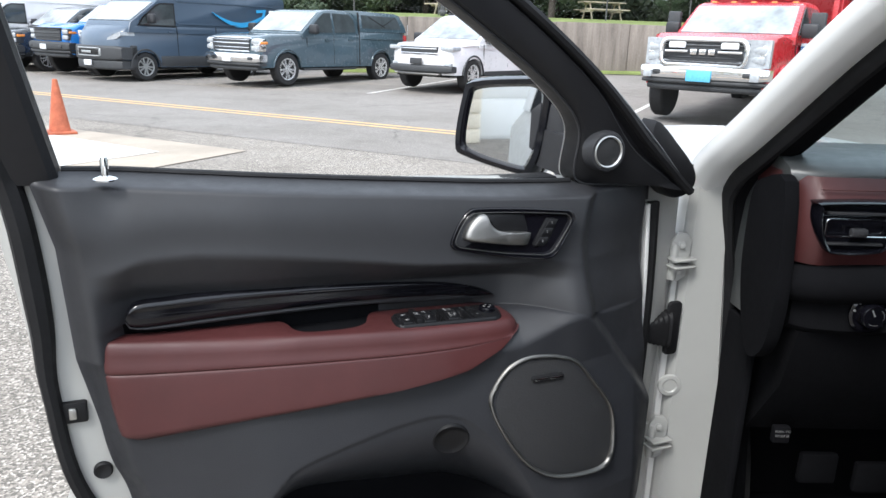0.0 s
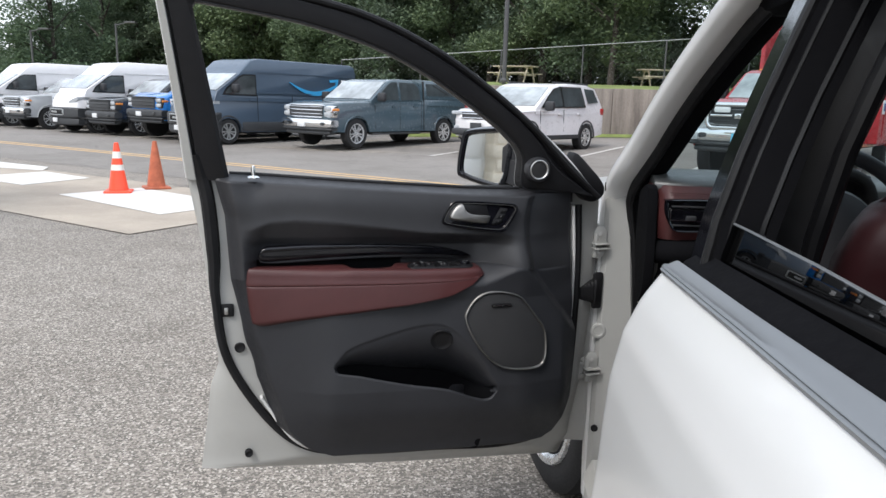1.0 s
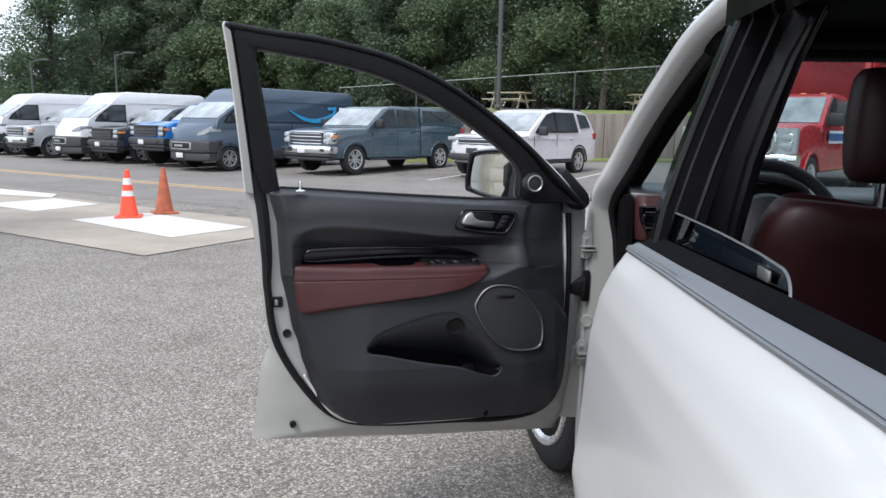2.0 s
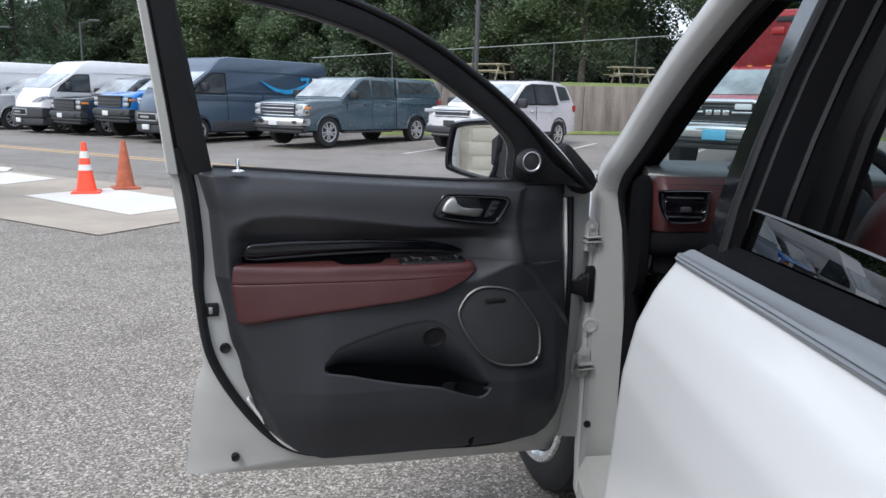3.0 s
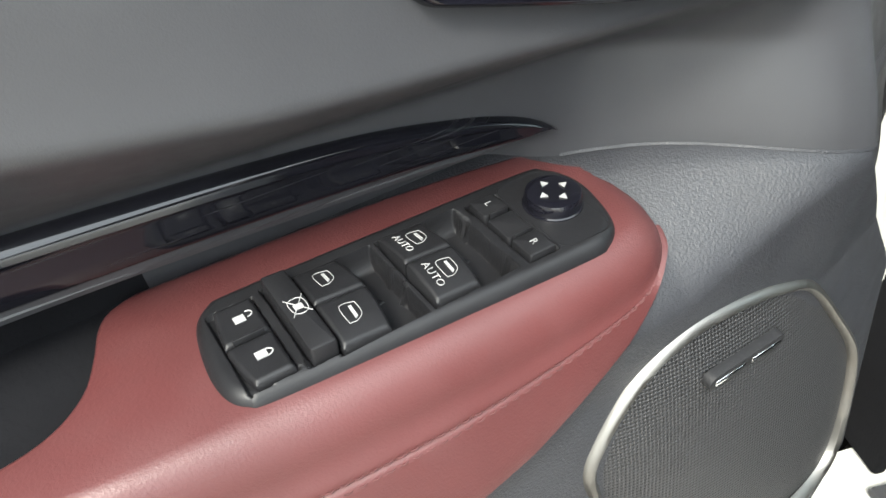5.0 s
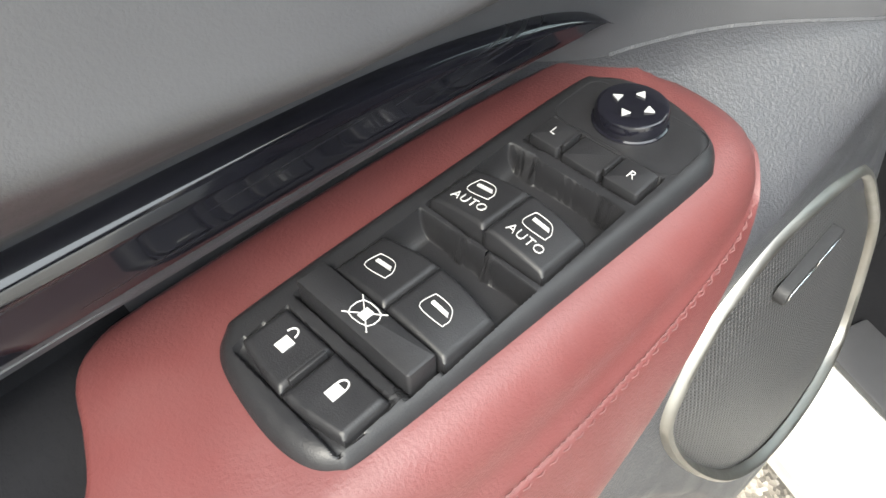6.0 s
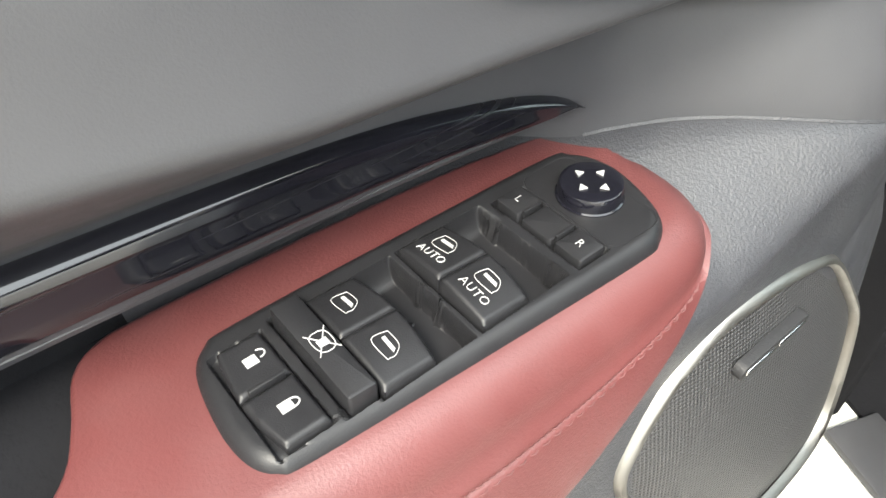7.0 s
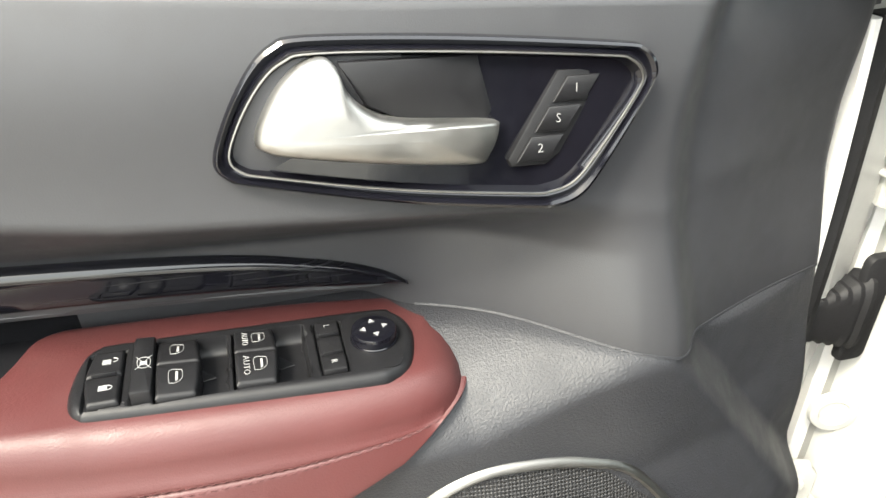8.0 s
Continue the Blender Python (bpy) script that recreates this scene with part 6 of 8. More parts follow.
cpart("moulding_end", add_sweep(BM(), spline([(0.440, -0.70, 1.256), (0.442, -0.76, 1.264), (0.452, -0.80, 1.30), (0.468, -0.82, 1.36), (0.505, -0.825, 1.46), (0.55, -0.81, 1.57)], 6), [(-0.010, -0.014), (-0.012, 0.010), (0.006, 0.018), (0.02, 0.014), (0.02, -0.012)], up=(1, 0, 0.3)), M_GREYTRIM, "grey moulding turning up behind the window", rdoor)


def lip_z(y):
    return lin(y, [-0.70, -0.30, 0.33], [1.274, 1.261, 1.236])


cpart("sill_rubber", add_loft(BM(), [[(0.448, y, cap_z(y) - 0.02), (0.448, y, cap_z(y) - 0.002), (0.452, y, cap_z(y) + 0.003), (0.470, y, lip_z(y) - 0.002), (0.4755, y, lip_z(y) + 0.002), (0.479, y, lip_z(y) - 0.002), (0.480, y, cap_z(y) - 0.03)] for y in np.linspace(0.33, -0.72, 16)]), M_SHADELINER, "black window sill rubber", rdoor, 40)
cpart("inner_sill", box((0.502, -0.70, 1.15), (0.60, 0.30, 1.205), 0.02), M_SHADELINER, "black inner rear door sill", rdoor)
cpart("inner_skin", box((0.50, -0.90, 0.40), (0.56, 0.30, 1.15), 0.02), M_SHADELINER, "black rear door lining", rdoor)

# rear window glass, half lowered, with a rounded rear corner
gp = [(0.335, 1.12), (-0.302, 1.12), (-0.300, 1.235)] + [(-0.300 + 0.055 * (1 - math.cos(a)), 1.235 + 0.047 * math.sin(a)) for a in np.linspace(0.1, math.pi / 2, 10)] + [(-0.173, 1.286), (0.0, 1.289), (0.20, 1.289), (0.335, 1.288)]
cpart("lowered_glass", add_loft(BM(), [[(x + 0.22 * (z - 1.2), y, z) for y, z in gp] for x in (0.473, 0.478)]), M_TINT, "half-lowered tinted rear window glass", rdoor)
cpart("glass_mark", box((0.4805, -0.245, 1.262), (0.4835, -0.205, 1.277), 0.001), M_STEEL, "small etched glass mark", rdoor)
cpart("glass_edge", tube([(0.4755 + 0.22 * (z - 1.2), y, z) for y, z in gp[2:]], 0.0022, 6), M_GREYTRIM, "pale ground glass edge", rdoor)

# rear door window frame and centre pillar
FRAME = [(0.460, 0.283, 1.20), (0.475, 0.284, 1.29), (0.500, 0.287, 1.38), (0.525, 0.287, 1.46), (0.548, 0.272, 1.54), (0.585, 0.252, 1.66)]
cpart("door_frame", add_loft(BM(), [[(x - 0.004, y + 0.002, z), (x + 0.002, y - 0.010, z), (x + 0.03, y - 0.022, z), (x + 0.075, y - 0.03, z), (x + 0.08, y + 0.04, z), (x + 0.03, y + 0.05, z)] for x, y, z in FRAME]), M_SHADELINER, "black rear door window frame", rdoor)
cpart("pillar_applique", add_loft(BM(), [[(x - 0.002, y + 0.004, z), (x + 0.004, y + 0.076, z), (x + 0.010, y + 0.078, z), (x + 0.012, y + 0.004, z)] for x, y, z in FRAME]), M_GLOSS, "gloss black pillar applique", rdoor)
cpart("frame_bead", tube([(x + 0.002, y - 0.004, z) for x, y, z in FRAME], 0.0085, 10), M_TRIMBLACK, "rounded satin edge of the frame", rdoor)
for dx, dy, r in ((0.020, -0.014, 0.005), (0.058, -0.022, 0.007)):
    cpart("frame_channel", tube([(x + dx, y + dy, z) for x, y, z in FRAME], r, 8), M_TRIMBLACK, "black rubber run of the window frame", rdoor)
cpart("centre_pillar", add_loft(BM(), [[(0.55 + l, yf + 0.06, z), (0.55 + l, yf - 0.03, z), (0.595 + l, yf - 0.045, z), (0.62 + l, yf + 0.005, z), (0.625 + l, yf + 0.05, z), (0.60 + l, yf + 0.08, z)] for l, yf, z in ((0.0, 0.34, 0.40), (0.0, 0.34, 1.15), (0.01, 0.335, 1.27), (0.025, 0.315, 1.39), (0.045, 0.297, 1.48), (0.07, 0.287, 1.57), (0.12, 0.29, 1.69))]), M_TRIMBLACK, "dark centre pillar trim", sharp=50)
for dx, dy, r in ((0.600, 0.292, 0.015), (0.622, 0.335, 0.012)):
    cpart("pillar_fold", tube([(dx + l, dy - k, z) for l, k, z in ((0.0, 0.0, 1.16), (0.012, 0.004, 1.27), (0.028, 0.022, 1.39), (0.048, 0.040, 1.48), (0.073, 0.050, 1.57), (0.12, 0.05, 1.68))], [r * 0.6, r, r, r, r * 0.8, r * 0.5], 10), M_TRIMBLACK, "soft fold of the pillar trim")
cpart("seat_belt", add_loft(BM(), [[(x, y, z), (x + 0.012, y - 0.046, z), (x + 0.013, y - 0.046, z), (x + 0.001, y, z)] for x, y, z in ((0.635, 0.385, 1.47), (0.63, 0.385, 1.2), (0.63, 0.37, 0.75), (0.63, 0.34, 0.5))]), M_RUBBER, "black seat belt webbing")
cpart("belt_guide", tube([(0.635, 0.395, 1.48), (0.64, 0.365, 1.50), (0.635, 0.345, 1.47)], 0.012, 8), M_PLASTIC)
cpart("frame_top", add_sweep(BM(), spline([(0.60, 0.31, 1.665), (0.605, -0.2, 1.675), (0.595, -0.7, 1.655)], 6), [(-0.02, -0.03), (-0.02, 0.02), (0.03, 0.02), (0.03, -0.03)]), M_GLOSS, "black upper frame of the rear door", rdoor)

# roof and headliner
cpart("roof", patch(lambda a, b: (0.63 + 1.36 * a, 0.80 - 3.0 * b, 1.72 + 0.055 * math.sin(math.pi * a) - 0.05 * abs(b - 0.25)), 20, 20), M_WHITE, "white roof", sharp=60)
cpart("headliner", box((0.655, -2.2, 1.66), (1.93, 0.72, 1.70), 0.02), M_SHADELINER, "dark headlining")
cpart("header", box((0.655, 0.62, 1.615), (1.92, 0.80, 1.70), 0.03), M_SHADELINER, "dark windscreen header")
for x0 in (0.76, 1.40):
    cpart("sun_visor", box((x0, 0.50, 1.628), (x0 + 0.42, 0.68, 1.652), 0.01), M_SHADELINER, "dark folded sun visor")
cpart("windscreen", patch(lambda a, b: (0.60 + 0.05 * b + (1.42 - 0.1 * b) * a, 1.72 - 0.98 * b + 0.10 * math.sin(math.pi * a), 1.16 + 0.50 * b), 12, 6), M_SCREEN, "clear windscreen with a green tint")
cpart("far_pillar", tube([(2.10, 1.65, 1.15), (1.99, 0.75, 1.68)], 0.045, 8), M_SHADELINER, "dark far windscreen pillar")
for y in (0.30, -0.75):
    cpart("far_post", box((2.02, y - 0.08, 1.15), (2.10, y + 0.08, 1.70), 0.02), M_SHADELINER)
cpart("far_rail", box((1.94, -2.2, 1.63), (2.05, 0.8, 1.71), 0.02), M_SHADELINER)
cpart("far_lining", box((2.06, -2.2, 0.4), (2.16, 1.5, 1.20), 0.04), M_PLASTIC, "dark far door lining")
cpart("far_glass", box((2.115, 0.22, 1.20), (2.12, 1.2, 1.66)), M_CLEAR, "far side window glass")
cpart("far_rear_glass", box((2.115, -2.3, 1.20), (2.12, 0.20, 1.66)), M_TINT, "dark tinted far rear glass")
cpart("rear_screen", patch(lambda a, b: (0.62 + 1.42 * a, -2.42 + 0.2 * b, 1.24 + 0.46 * b), 4, 4), M_TINT, "dark tinted rear screen")
cpart("quarter_glass", patch(lambda a, b: (0.47 + 0.13 * b, -0.90 - 1.5 * a, 1.26 + 0.43 * b), 4, 4), M_TINT, "dark tinted quarter window")
# footwell surfaces are near-black so that their colour holds the cabin's shade
cpart("floor_pan", box((0.645, -2.2, 0.36), (2.1, 2.0, 0.40)), M_SHADELINER, "dark carpeted floor")
cpart("bulkhead", box((0.585, 1.60, 0.40), (2.1, 1.66, 1.12), 0.02), M_SHADELINER)
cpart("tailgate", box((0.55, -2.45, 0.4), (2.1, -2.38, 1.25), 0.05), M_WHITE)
cpart("kick_panel", box((0.600, 1.315, 0.40), (0.618, 1.62, 0.945), 0.006), M_SHADELINER, "black kick panel")

# ---- dashboard
DY = 1.197
dash = cpart("dashboard", add_loft(BM(), [[(x, DY + 0.046 + c, 1.226), (x, DY + 0.045 + c, 1.238), (x, DY + 0.050 + c, 1.246), (x, DY + 0.066 + c, 1.253), (x, DY + 0.10 + c, 1.260), (x, DY + 0.16 + c, 1.266), (x, 1.48, 1.264), (x, 1.60, 1.238), (x, 1.68, 1.20), (x, 1.62, 0.95), (x, DY + 0.10 + c, 0.96), (x, DY + 0.055 + c, 1.00), (x, DY + 0.046 + c, 1.09)] for x, c in ((0.60, 0.02), (0.64, 0.0), (0.80, 0.0), (1.1, 0.0), (1.5, 0.02), (2.0, 0.05), (2.06, 0.08))]), M_DASH, "black stitched dashboard top", sharp=50)
END_PLATE = [(q.x, q.y) for q in spline([(1.235, 1.230, 0), (1.30, 1.225, 0), (1.342, 1.20, 0), (1.350, 1.13, 0), (1.345, 1.05, 0), (1.32, 0.975, 0), (1.288, 0.922, 0), (1.255, 0.915, 0), (1.218, 0.95, 0), (1.204, 1.02, 0), (1.210, 1.11, 0)], 3, True)]
cpart("side_cover", add_prism(BM(), END_PLATE, 0.578, 0.606, "x", 0.010), M_SHADELINER, "dark grey dashboard end cover", dash)


def band(a, b):
    """Maroon leather face, ending in a rounded return at the door side."""
    x = 0.600 + 0.210 * a
    z = 1.098 + (1.238 - 1.098) * b
    y = DY + 0.012 - 0.014 * math.sin(math.pi * b) + 0.055 * max(0.0, 1 - (x - 0.600) / 0.045) ** 2.2 + 0.03 * b ** 3
    return (x, y, z)


bandp = cpart("dash_band", patch(band, 90, 14), M_RED, "maroon leather dashboard band", dash, 60)
cpart("far_band", patch(lambda a, b: (1.15 + 0.87 * a, DY + 0.012 - 0.014 * math.sin(math.pi * b), 1.098 + 0.13 * b), 12, 10), M_RED, "", dash, 60)
cpart("band_end", patch(lambda a, b: (0.600 - 0.006 * math.sin(math.pi * b), band(0, b)[1] + 0.10 * a, band(0, b)[2]), 6, 14), M_RED, "", dash, 60)
cpart("band_seam", tube([(x, DY + 0.018, 1.222) for x in np.linspace(0.63, 0.80, 12)], 0.0012, 5), M_THREAD, "", bandp)
# air vent
VO = [(0.632, 1.206), (0.742, 1.209), (0.748, 1.202), (0.746, 1.150), (0.732, 1.128), (0.660, 1.124), (0.642, 1.136), (0.629, 1.165), (0.626, 1.198)]
VO = [(p.x - 0.008, p.y) for p in spline([(a, b, 0) for a, b in VO], 3, True)]
vent = cpart("air_vent", add_loft(BM(), [[(0.679 + (x - 0.679) * k, y, 1.167 + (z - 1.167) * k) for x, z in VO] for k, y in ((1.0, DY + 0.02), (1.0, DY - 0.012), (0.97, DY - 0.015), (0.91, DY - 0.013), (0.89, DY - 0.005))]), M_GLOSS, "gloss black air vent", dash)
for z in (1.190, 1.141):
    cpart("vane", box((0.632, DY - 0.012, z - 0.002), (0.727, DY - 0.004, z + 0.002), 0.001), M_PLASTIC, "", vent)
fr = [(p[0], DY - 0.0145, p[1]) for p in rrect(0.629, 0.731, 1.154, 1.182, 0.006)]
cpart("vent_trim", add_tube(BM(), fr, 0.0017, 6, True), M_CHROME, "bright vent trim", vent)
cpart("vent_tab", box((0.668, DY - 0.022, 1.155), (0.694, DY - 0.010, 1.168), 0.003), M_PLASTIC, "", vent)
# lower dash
# lower dash parts darkened likewise, the shade under the band painted in
cpart("knee_roll", add_sweep(BM(), spline([(0.618, DY + 0.05, 1.060), (0.66, DY + 0.015, 1.066), (0.80, DY + 0.012, 1.070), (1.1, DY + 0.02, 1.07)], 6), ring_prof(0.03, 0.033, 12)), M_SHADELINER, "black padded roll under the band", dash, 50)
lower = cpart("switch_bezel", add_loft(BM(), [[(x, y + c, z) for y, z in ((DY + 0.012, 1.045), (DY + 0.010, 0.985), (DY + 0.02, 0.976), (DY + 0.08, 0.976), (DY + 0.08, 1.045))] for x, c in ((0.625, 0.03), (0.65, 0.01), (0.70, 0.0), (1.1, 0.0))]), M_SHADELINER, "black lower dash with light switches", dash, 40)
KX, KZ = 0.738, 1.019
lk = cpart("light_knob", lathe([(0.034, 0), (0.034, 0.004), (0.030, 0.007), (0.022, 0.007), (0.021, 0.018), (0.019, 0.021), (0.001, 0.021)], 32, pose(KX, DY + 0.008, KZ, 90)), M_GLOSS, "round black light switch", dash)
cpart("knob_mark", add_tube(BM(), [(KX + 0.0145 * math.cos(a), DY - 0.0125, KZ + 0.0145 * math.sin(a)) for a in np.linspace(-2.2, 1.0, 16)], 0.0007, 4), M_INK, "", lk)
cpart("knob_pointer", tube([(KX - 0.001, DY - 0.013, KZ + 0.002), (KX - 0.007, DY - 0.013, KZ + 0.013)], 0.0011, 5), M_INK, "", lk)
tk = BM()
for a in np.linspace(0.4, 2.9, 6):
    add_box(tk, (KX + 0.029 * math.cos(a) - 0.0015, DY - 0.001, KZ + 0.029 * math.sin(a) - 0.0013), (KX + 0.029 * math.cos(a) + 0.0015, DY + 0.0015, KZ + 0.029 * math.sin(a) + 0.0013))
cpart("knob_ticks", tk, M_INK, "", lk)
cpart("dimmer", box((0.792, DY - 0.002, 1.008), (0.812, DY + 0.014, 1.030), 0.003), M_GLOSS, "small dimmer wheel", dash)
cpart("dimmer_marks", box((0.798, DY - 0.0032, 1.012), (0.802, DY - 0.002, 1.026), 0.0003), M_INK, "", dash)
cpart("knee_panel", add_loft(BM(), [[(x, y, z) for y, z in ((DY + 0.03, 0.974), (DY + 0.06, 0.86), (DY + 0.16, 0.72), (DY + 0.20, 0.74), (DY + 0.14, 0.97))] for x in (0.64, 0.9, 1.15)]), M_SHADELINER, "black knee panel", dash, 50)
rel = cpart("release_handle", box((0.664, 1.292, 0.722), (0.696, 1.308, 0.756), 0.004), M_SHADELINER, "black brake release handle", dash)
for k, (txt, z) in enumerate((("PUSH TO", 0.7475), ("RELEASE", 0.7385))):
    lettering("release_words", txt, 0.0072, INV @ pose(0.680, 1.2915, z, 90), rel, M_INK)
# instrument hood, dials, wheel
hood = cpart("instrument_hood", add_sweep(BM(), spline([(0.812, DY + 0.02, 1.085), (0.805, DY + 0.012, 1.13), (0.808, DY - 0.0, 1.20), (0.835, DY - 0.01, 1.262), (0.90, DY - 0.015, 1.297), (1.0, DY - 0.015, 1.302), (1.10, DY - 0.01, 1.27), (1.14, DY, 1.18)], 6), rrect(-0.014, 0.014, -0.022, 0.12, 0.011), up=(0, 1, 0)), M_RUBBER, "black stitched instrument hood", dash, 50)
clus = cpart("gauge_display", box((0.80, DY + 0.03, 1.08), (1.14, DY + 0.05, 1.285), 0.01), M_DIAL, "dark gauge display", dash)
for x in (0.84, 1.05):
    cpart("dial_ring", tube([(x + 0.052 * math.cos(a), DY + 0.026, 1.19 + 0.052 * math.sin(a)) for a in np.linspace(0, 2 * math.pi, 28)[:-1]], 0.003, 6, True), M_STEEL, "", clus)
    tb = BM()
    for a in np.linspace(-0.6, 3.7, 11):
        add_tube(tb, [(x + 0.038 * math.cos(a), DY + 0.0285, 1.19 + 0.038 * math.sin(a)), (x + 0.045 * math.cos(a), DY + 0.0285, 1.19 + 0.045 * math.sin(a))], 0.0009, 4)
    cpart("dial_ticks", tb, M_INK, "", clus)
cpart("wiper_stalk", tube([(0.86, 1.02, 1.155), (0.76, 1.03, 1.165), (0.735, 1.03, 1.168)], [0.011, 0.013, 0.010], 10), M_PLASTIC, "black column stalk", dash)
cpart("stalk_mark", box((0.745, 1.016, 1.163), (0.765, 1.019, 1.170)), M_INK, "", dash)
SWM = INV @ pose(0.885, 0.86, 1.185, 66, 0, 0)


def wheel_parts():
    sw = part("steering_wheel", tube([SWM @ Vector((0.188 * math.cos(a), 0.188 * math.sin(a), 0)) for a in np.linspace(0, 2 * math.pi, 49)[:-1]], 0.0165, 12, True), M_GRAIN, car, "black leather steering wheel")
    hub = lathe([(0.095, -0.01), (0.10, 0.015), (0.085, 0.035), (0.05, 0.045), (0.001, 0.047)], 28, SWM)
    part("hub", hub, M_PLASTIC, sw, "black wheel hub")
    for a in (0.05, math.pi - 0.05, -math.pi / 2):
        bm = box((0.07, -0.03, -0.006), (0.182, 0.03, 0.012), 0.006)
        bm.transform(SWM @ Matrix.Rotation(a, 4, "Z"))
        part("spoke", bm, M_PLASTIC, sw)
    part("spoke_trim", tube([SWM @ Vector(p) for p in ((-0.16, 0.03, 0.012), (-0.10, 0.045, 0.03), (-0.095, -0.02, 0.035), (-0.12, -0.06, 0.02))], 0.004, 6), M_CHROME, sw, "bright wheel trim")
    col = lathe([(0.05, 0.0), (0.055, -0.25)], 16, SWM)
    part("column", col, M_PLASTIC, sw)


wheel_parts()
cpart("centre_screen", box((1.30, 1.14, 1.10), (1.56, 1.17, 1.30), 0.01), M_GLOSS, "dark centre screen", dash)


# ---- seats
def cushion(path, wid, thick, crown=0.012):
    """A padded slab swept along a path in y and z, width along x."""
    loops = []
    P = spline([(0, y, z) for y, z in path], 5)
    for i, p in enumerate(P):
        t = (P[min(len(P) - 1, i + 1)] - P[max(0, i - 1)]).normalized()
        n = Vector((0, -t.z, t.y))
        f = math.sin(math.pi * min(1, max(0, i / (len(P) - 1)))) ** 0.35 if 0 < i < len(P) - 1 else 0.25
        lp = []
        for a in np.linspace(0, 2 * math.pi, 25)[:-1]:
            c, s = math.cos(a), math.sin(a)
            x = wid * 0.5 * math.copysign(abs(c) ** 0.5, c) * (0.8 + 0.2 * f)
            d = thick * 0.5 * math.copysign(abs(s) ** 0.6, s) * (0.5 + 0.5 * f)
            lp.append(p + Vector((x, 0, 0)) + n * d)
        loops.append(lp)
    return loops


def shoulders(loops, x, w, zc, dip):
    """Raise the outer shoulders of the back and let the middle dip."""
    out = []
    for lp in loops:
        row = []
        for q in lp:
            a = abs(q.x) / w
            k = step(zc - 0.12, zc, q.z)
            row.append(q + Vector((x, 0, -dip * k * (1 - step(0.25, 0.72, a)) - 0.02 * k * step(0.74, 1.0, a))))
        out.append(row)
    return out


def seat(x):
    def place(loops):
        return [[q + Vector((x, 0, 0)) for q in lp] for lp in loops]
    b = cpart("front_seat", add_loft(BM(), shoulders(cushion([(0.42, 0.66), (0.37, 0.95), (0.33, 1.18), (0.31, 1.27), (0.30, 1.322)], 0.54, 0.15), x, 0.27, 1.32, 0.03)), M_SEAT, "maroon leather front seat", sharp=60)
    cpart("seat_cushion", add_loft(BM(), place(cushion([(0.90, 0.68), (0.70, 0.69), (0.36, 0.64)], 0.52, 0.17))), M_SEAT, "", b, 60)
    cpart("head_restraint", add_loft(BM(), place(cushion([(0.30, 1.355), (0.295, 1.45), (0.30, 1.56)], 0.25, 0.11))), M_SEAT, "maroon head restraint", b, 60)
    for d in (-0.05, 0.05):
        cpart("restraint_post", tube([(x + d, 0.30, 1.26), (x + d, 0.30, 1.38)], 0.007, 8), M_CHROME, "", b)
    cpart("seat_base", box((x - 0.22, 0.20, 0.40), (x + 0.22, 0.80, 0.58), 0.03), M_SHADELINER, "", b)


seat(0.93)
seat(1.70)
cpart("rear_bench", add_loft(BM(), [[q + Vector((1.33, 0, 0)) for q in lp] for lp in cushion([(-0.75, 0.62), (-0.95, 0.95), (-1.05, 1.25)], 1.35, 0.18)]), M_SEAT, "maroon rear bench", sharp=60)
cpart("centre_console", box((1.20, -0.2, 0.40), (1.42, 1.2, 0.85), 0.04), M_PLASTIC, "black centre console")
for x, z in ((0.95, 0.58), (0.83, 0.60)):
    cpart("pedal", box((x - 0.04, 1.40, z - 0.035), (x + 0.04, 1.42, z + 0.035), 0.008), M_SHADELINER, "black pedal")


# ---------------------------------------------------------------- parked vehicles
def arch(cx, r, z0, n=9):
    """Wheel opening, front to back along the sill."""
    return [(cx + r * math.cos(a), z0 + (r + 0.02) * math.sin(a)) for a in np.linspace(0.0, math.pi, n)]


def slab(profile, w, plan, tum, zt, edge=0.05, bow=0.0):
    """A side profile carried across the width, rounded at the shoulders and in plan."""
    bm = BM()
    rows = []
    cx = sum(p[0] for p in profile) / len(profile)
    cz = sum(p[1] for p in profile) / len(profile)
    xm = max(p[0] for p in profile)
    for s, k in ((-1.0, 1.0), (-0.985, 0.45), (-0.93, 0.0), (-0.75, 0.0), (-0.5, 0.0), (-0.25, 0.0), (0.25, 0.0), (0.5, 0.0), (0.75, 0.0), (0.93, 0.0), (0.985, 0.45), (1.0, 1.0)):
        row = []
        for x, z in profile:
            y = s * w * plan(x) * (1 - tum * max(0.0, z - zt))
            zz = z - edge * k if z > cz else z
            xx = x - math.copysign(edge * 0.7 * k, x - cx) * step(0.6, 1.0, abs(x - cx) / max(abs(p[0] - cx) for p in profile))
            xx -= bow * s * s * step(xm - 0.7, xm, x)
            row.append(bm.verts.new((xx, y, zz)))
        rows.append(row)
    n = len(profile)
    for a, b in zip(rows, rows[1:]):
        for i in range(n):
            bm.faces.new((a[i], a[(i + 1) % n], b[(i + 1) % n], b[i]))
    bm.faces.new(rows[0][::-1])
    bm.faces.new(rows[-1])
    return bm


def side_pane(pts, w, plan, tum, zt, side, out=0.008):
    lo, hi = [], []
    for x, z in pts:
        y = w * plan(x) * (1 - tum * max(0.0, z - zt))
        lo.append((x, side * (y - 0.01), z))
        hi.append((x, side * (y + out), z))
    return add_loft(BM(), [lo, hi])


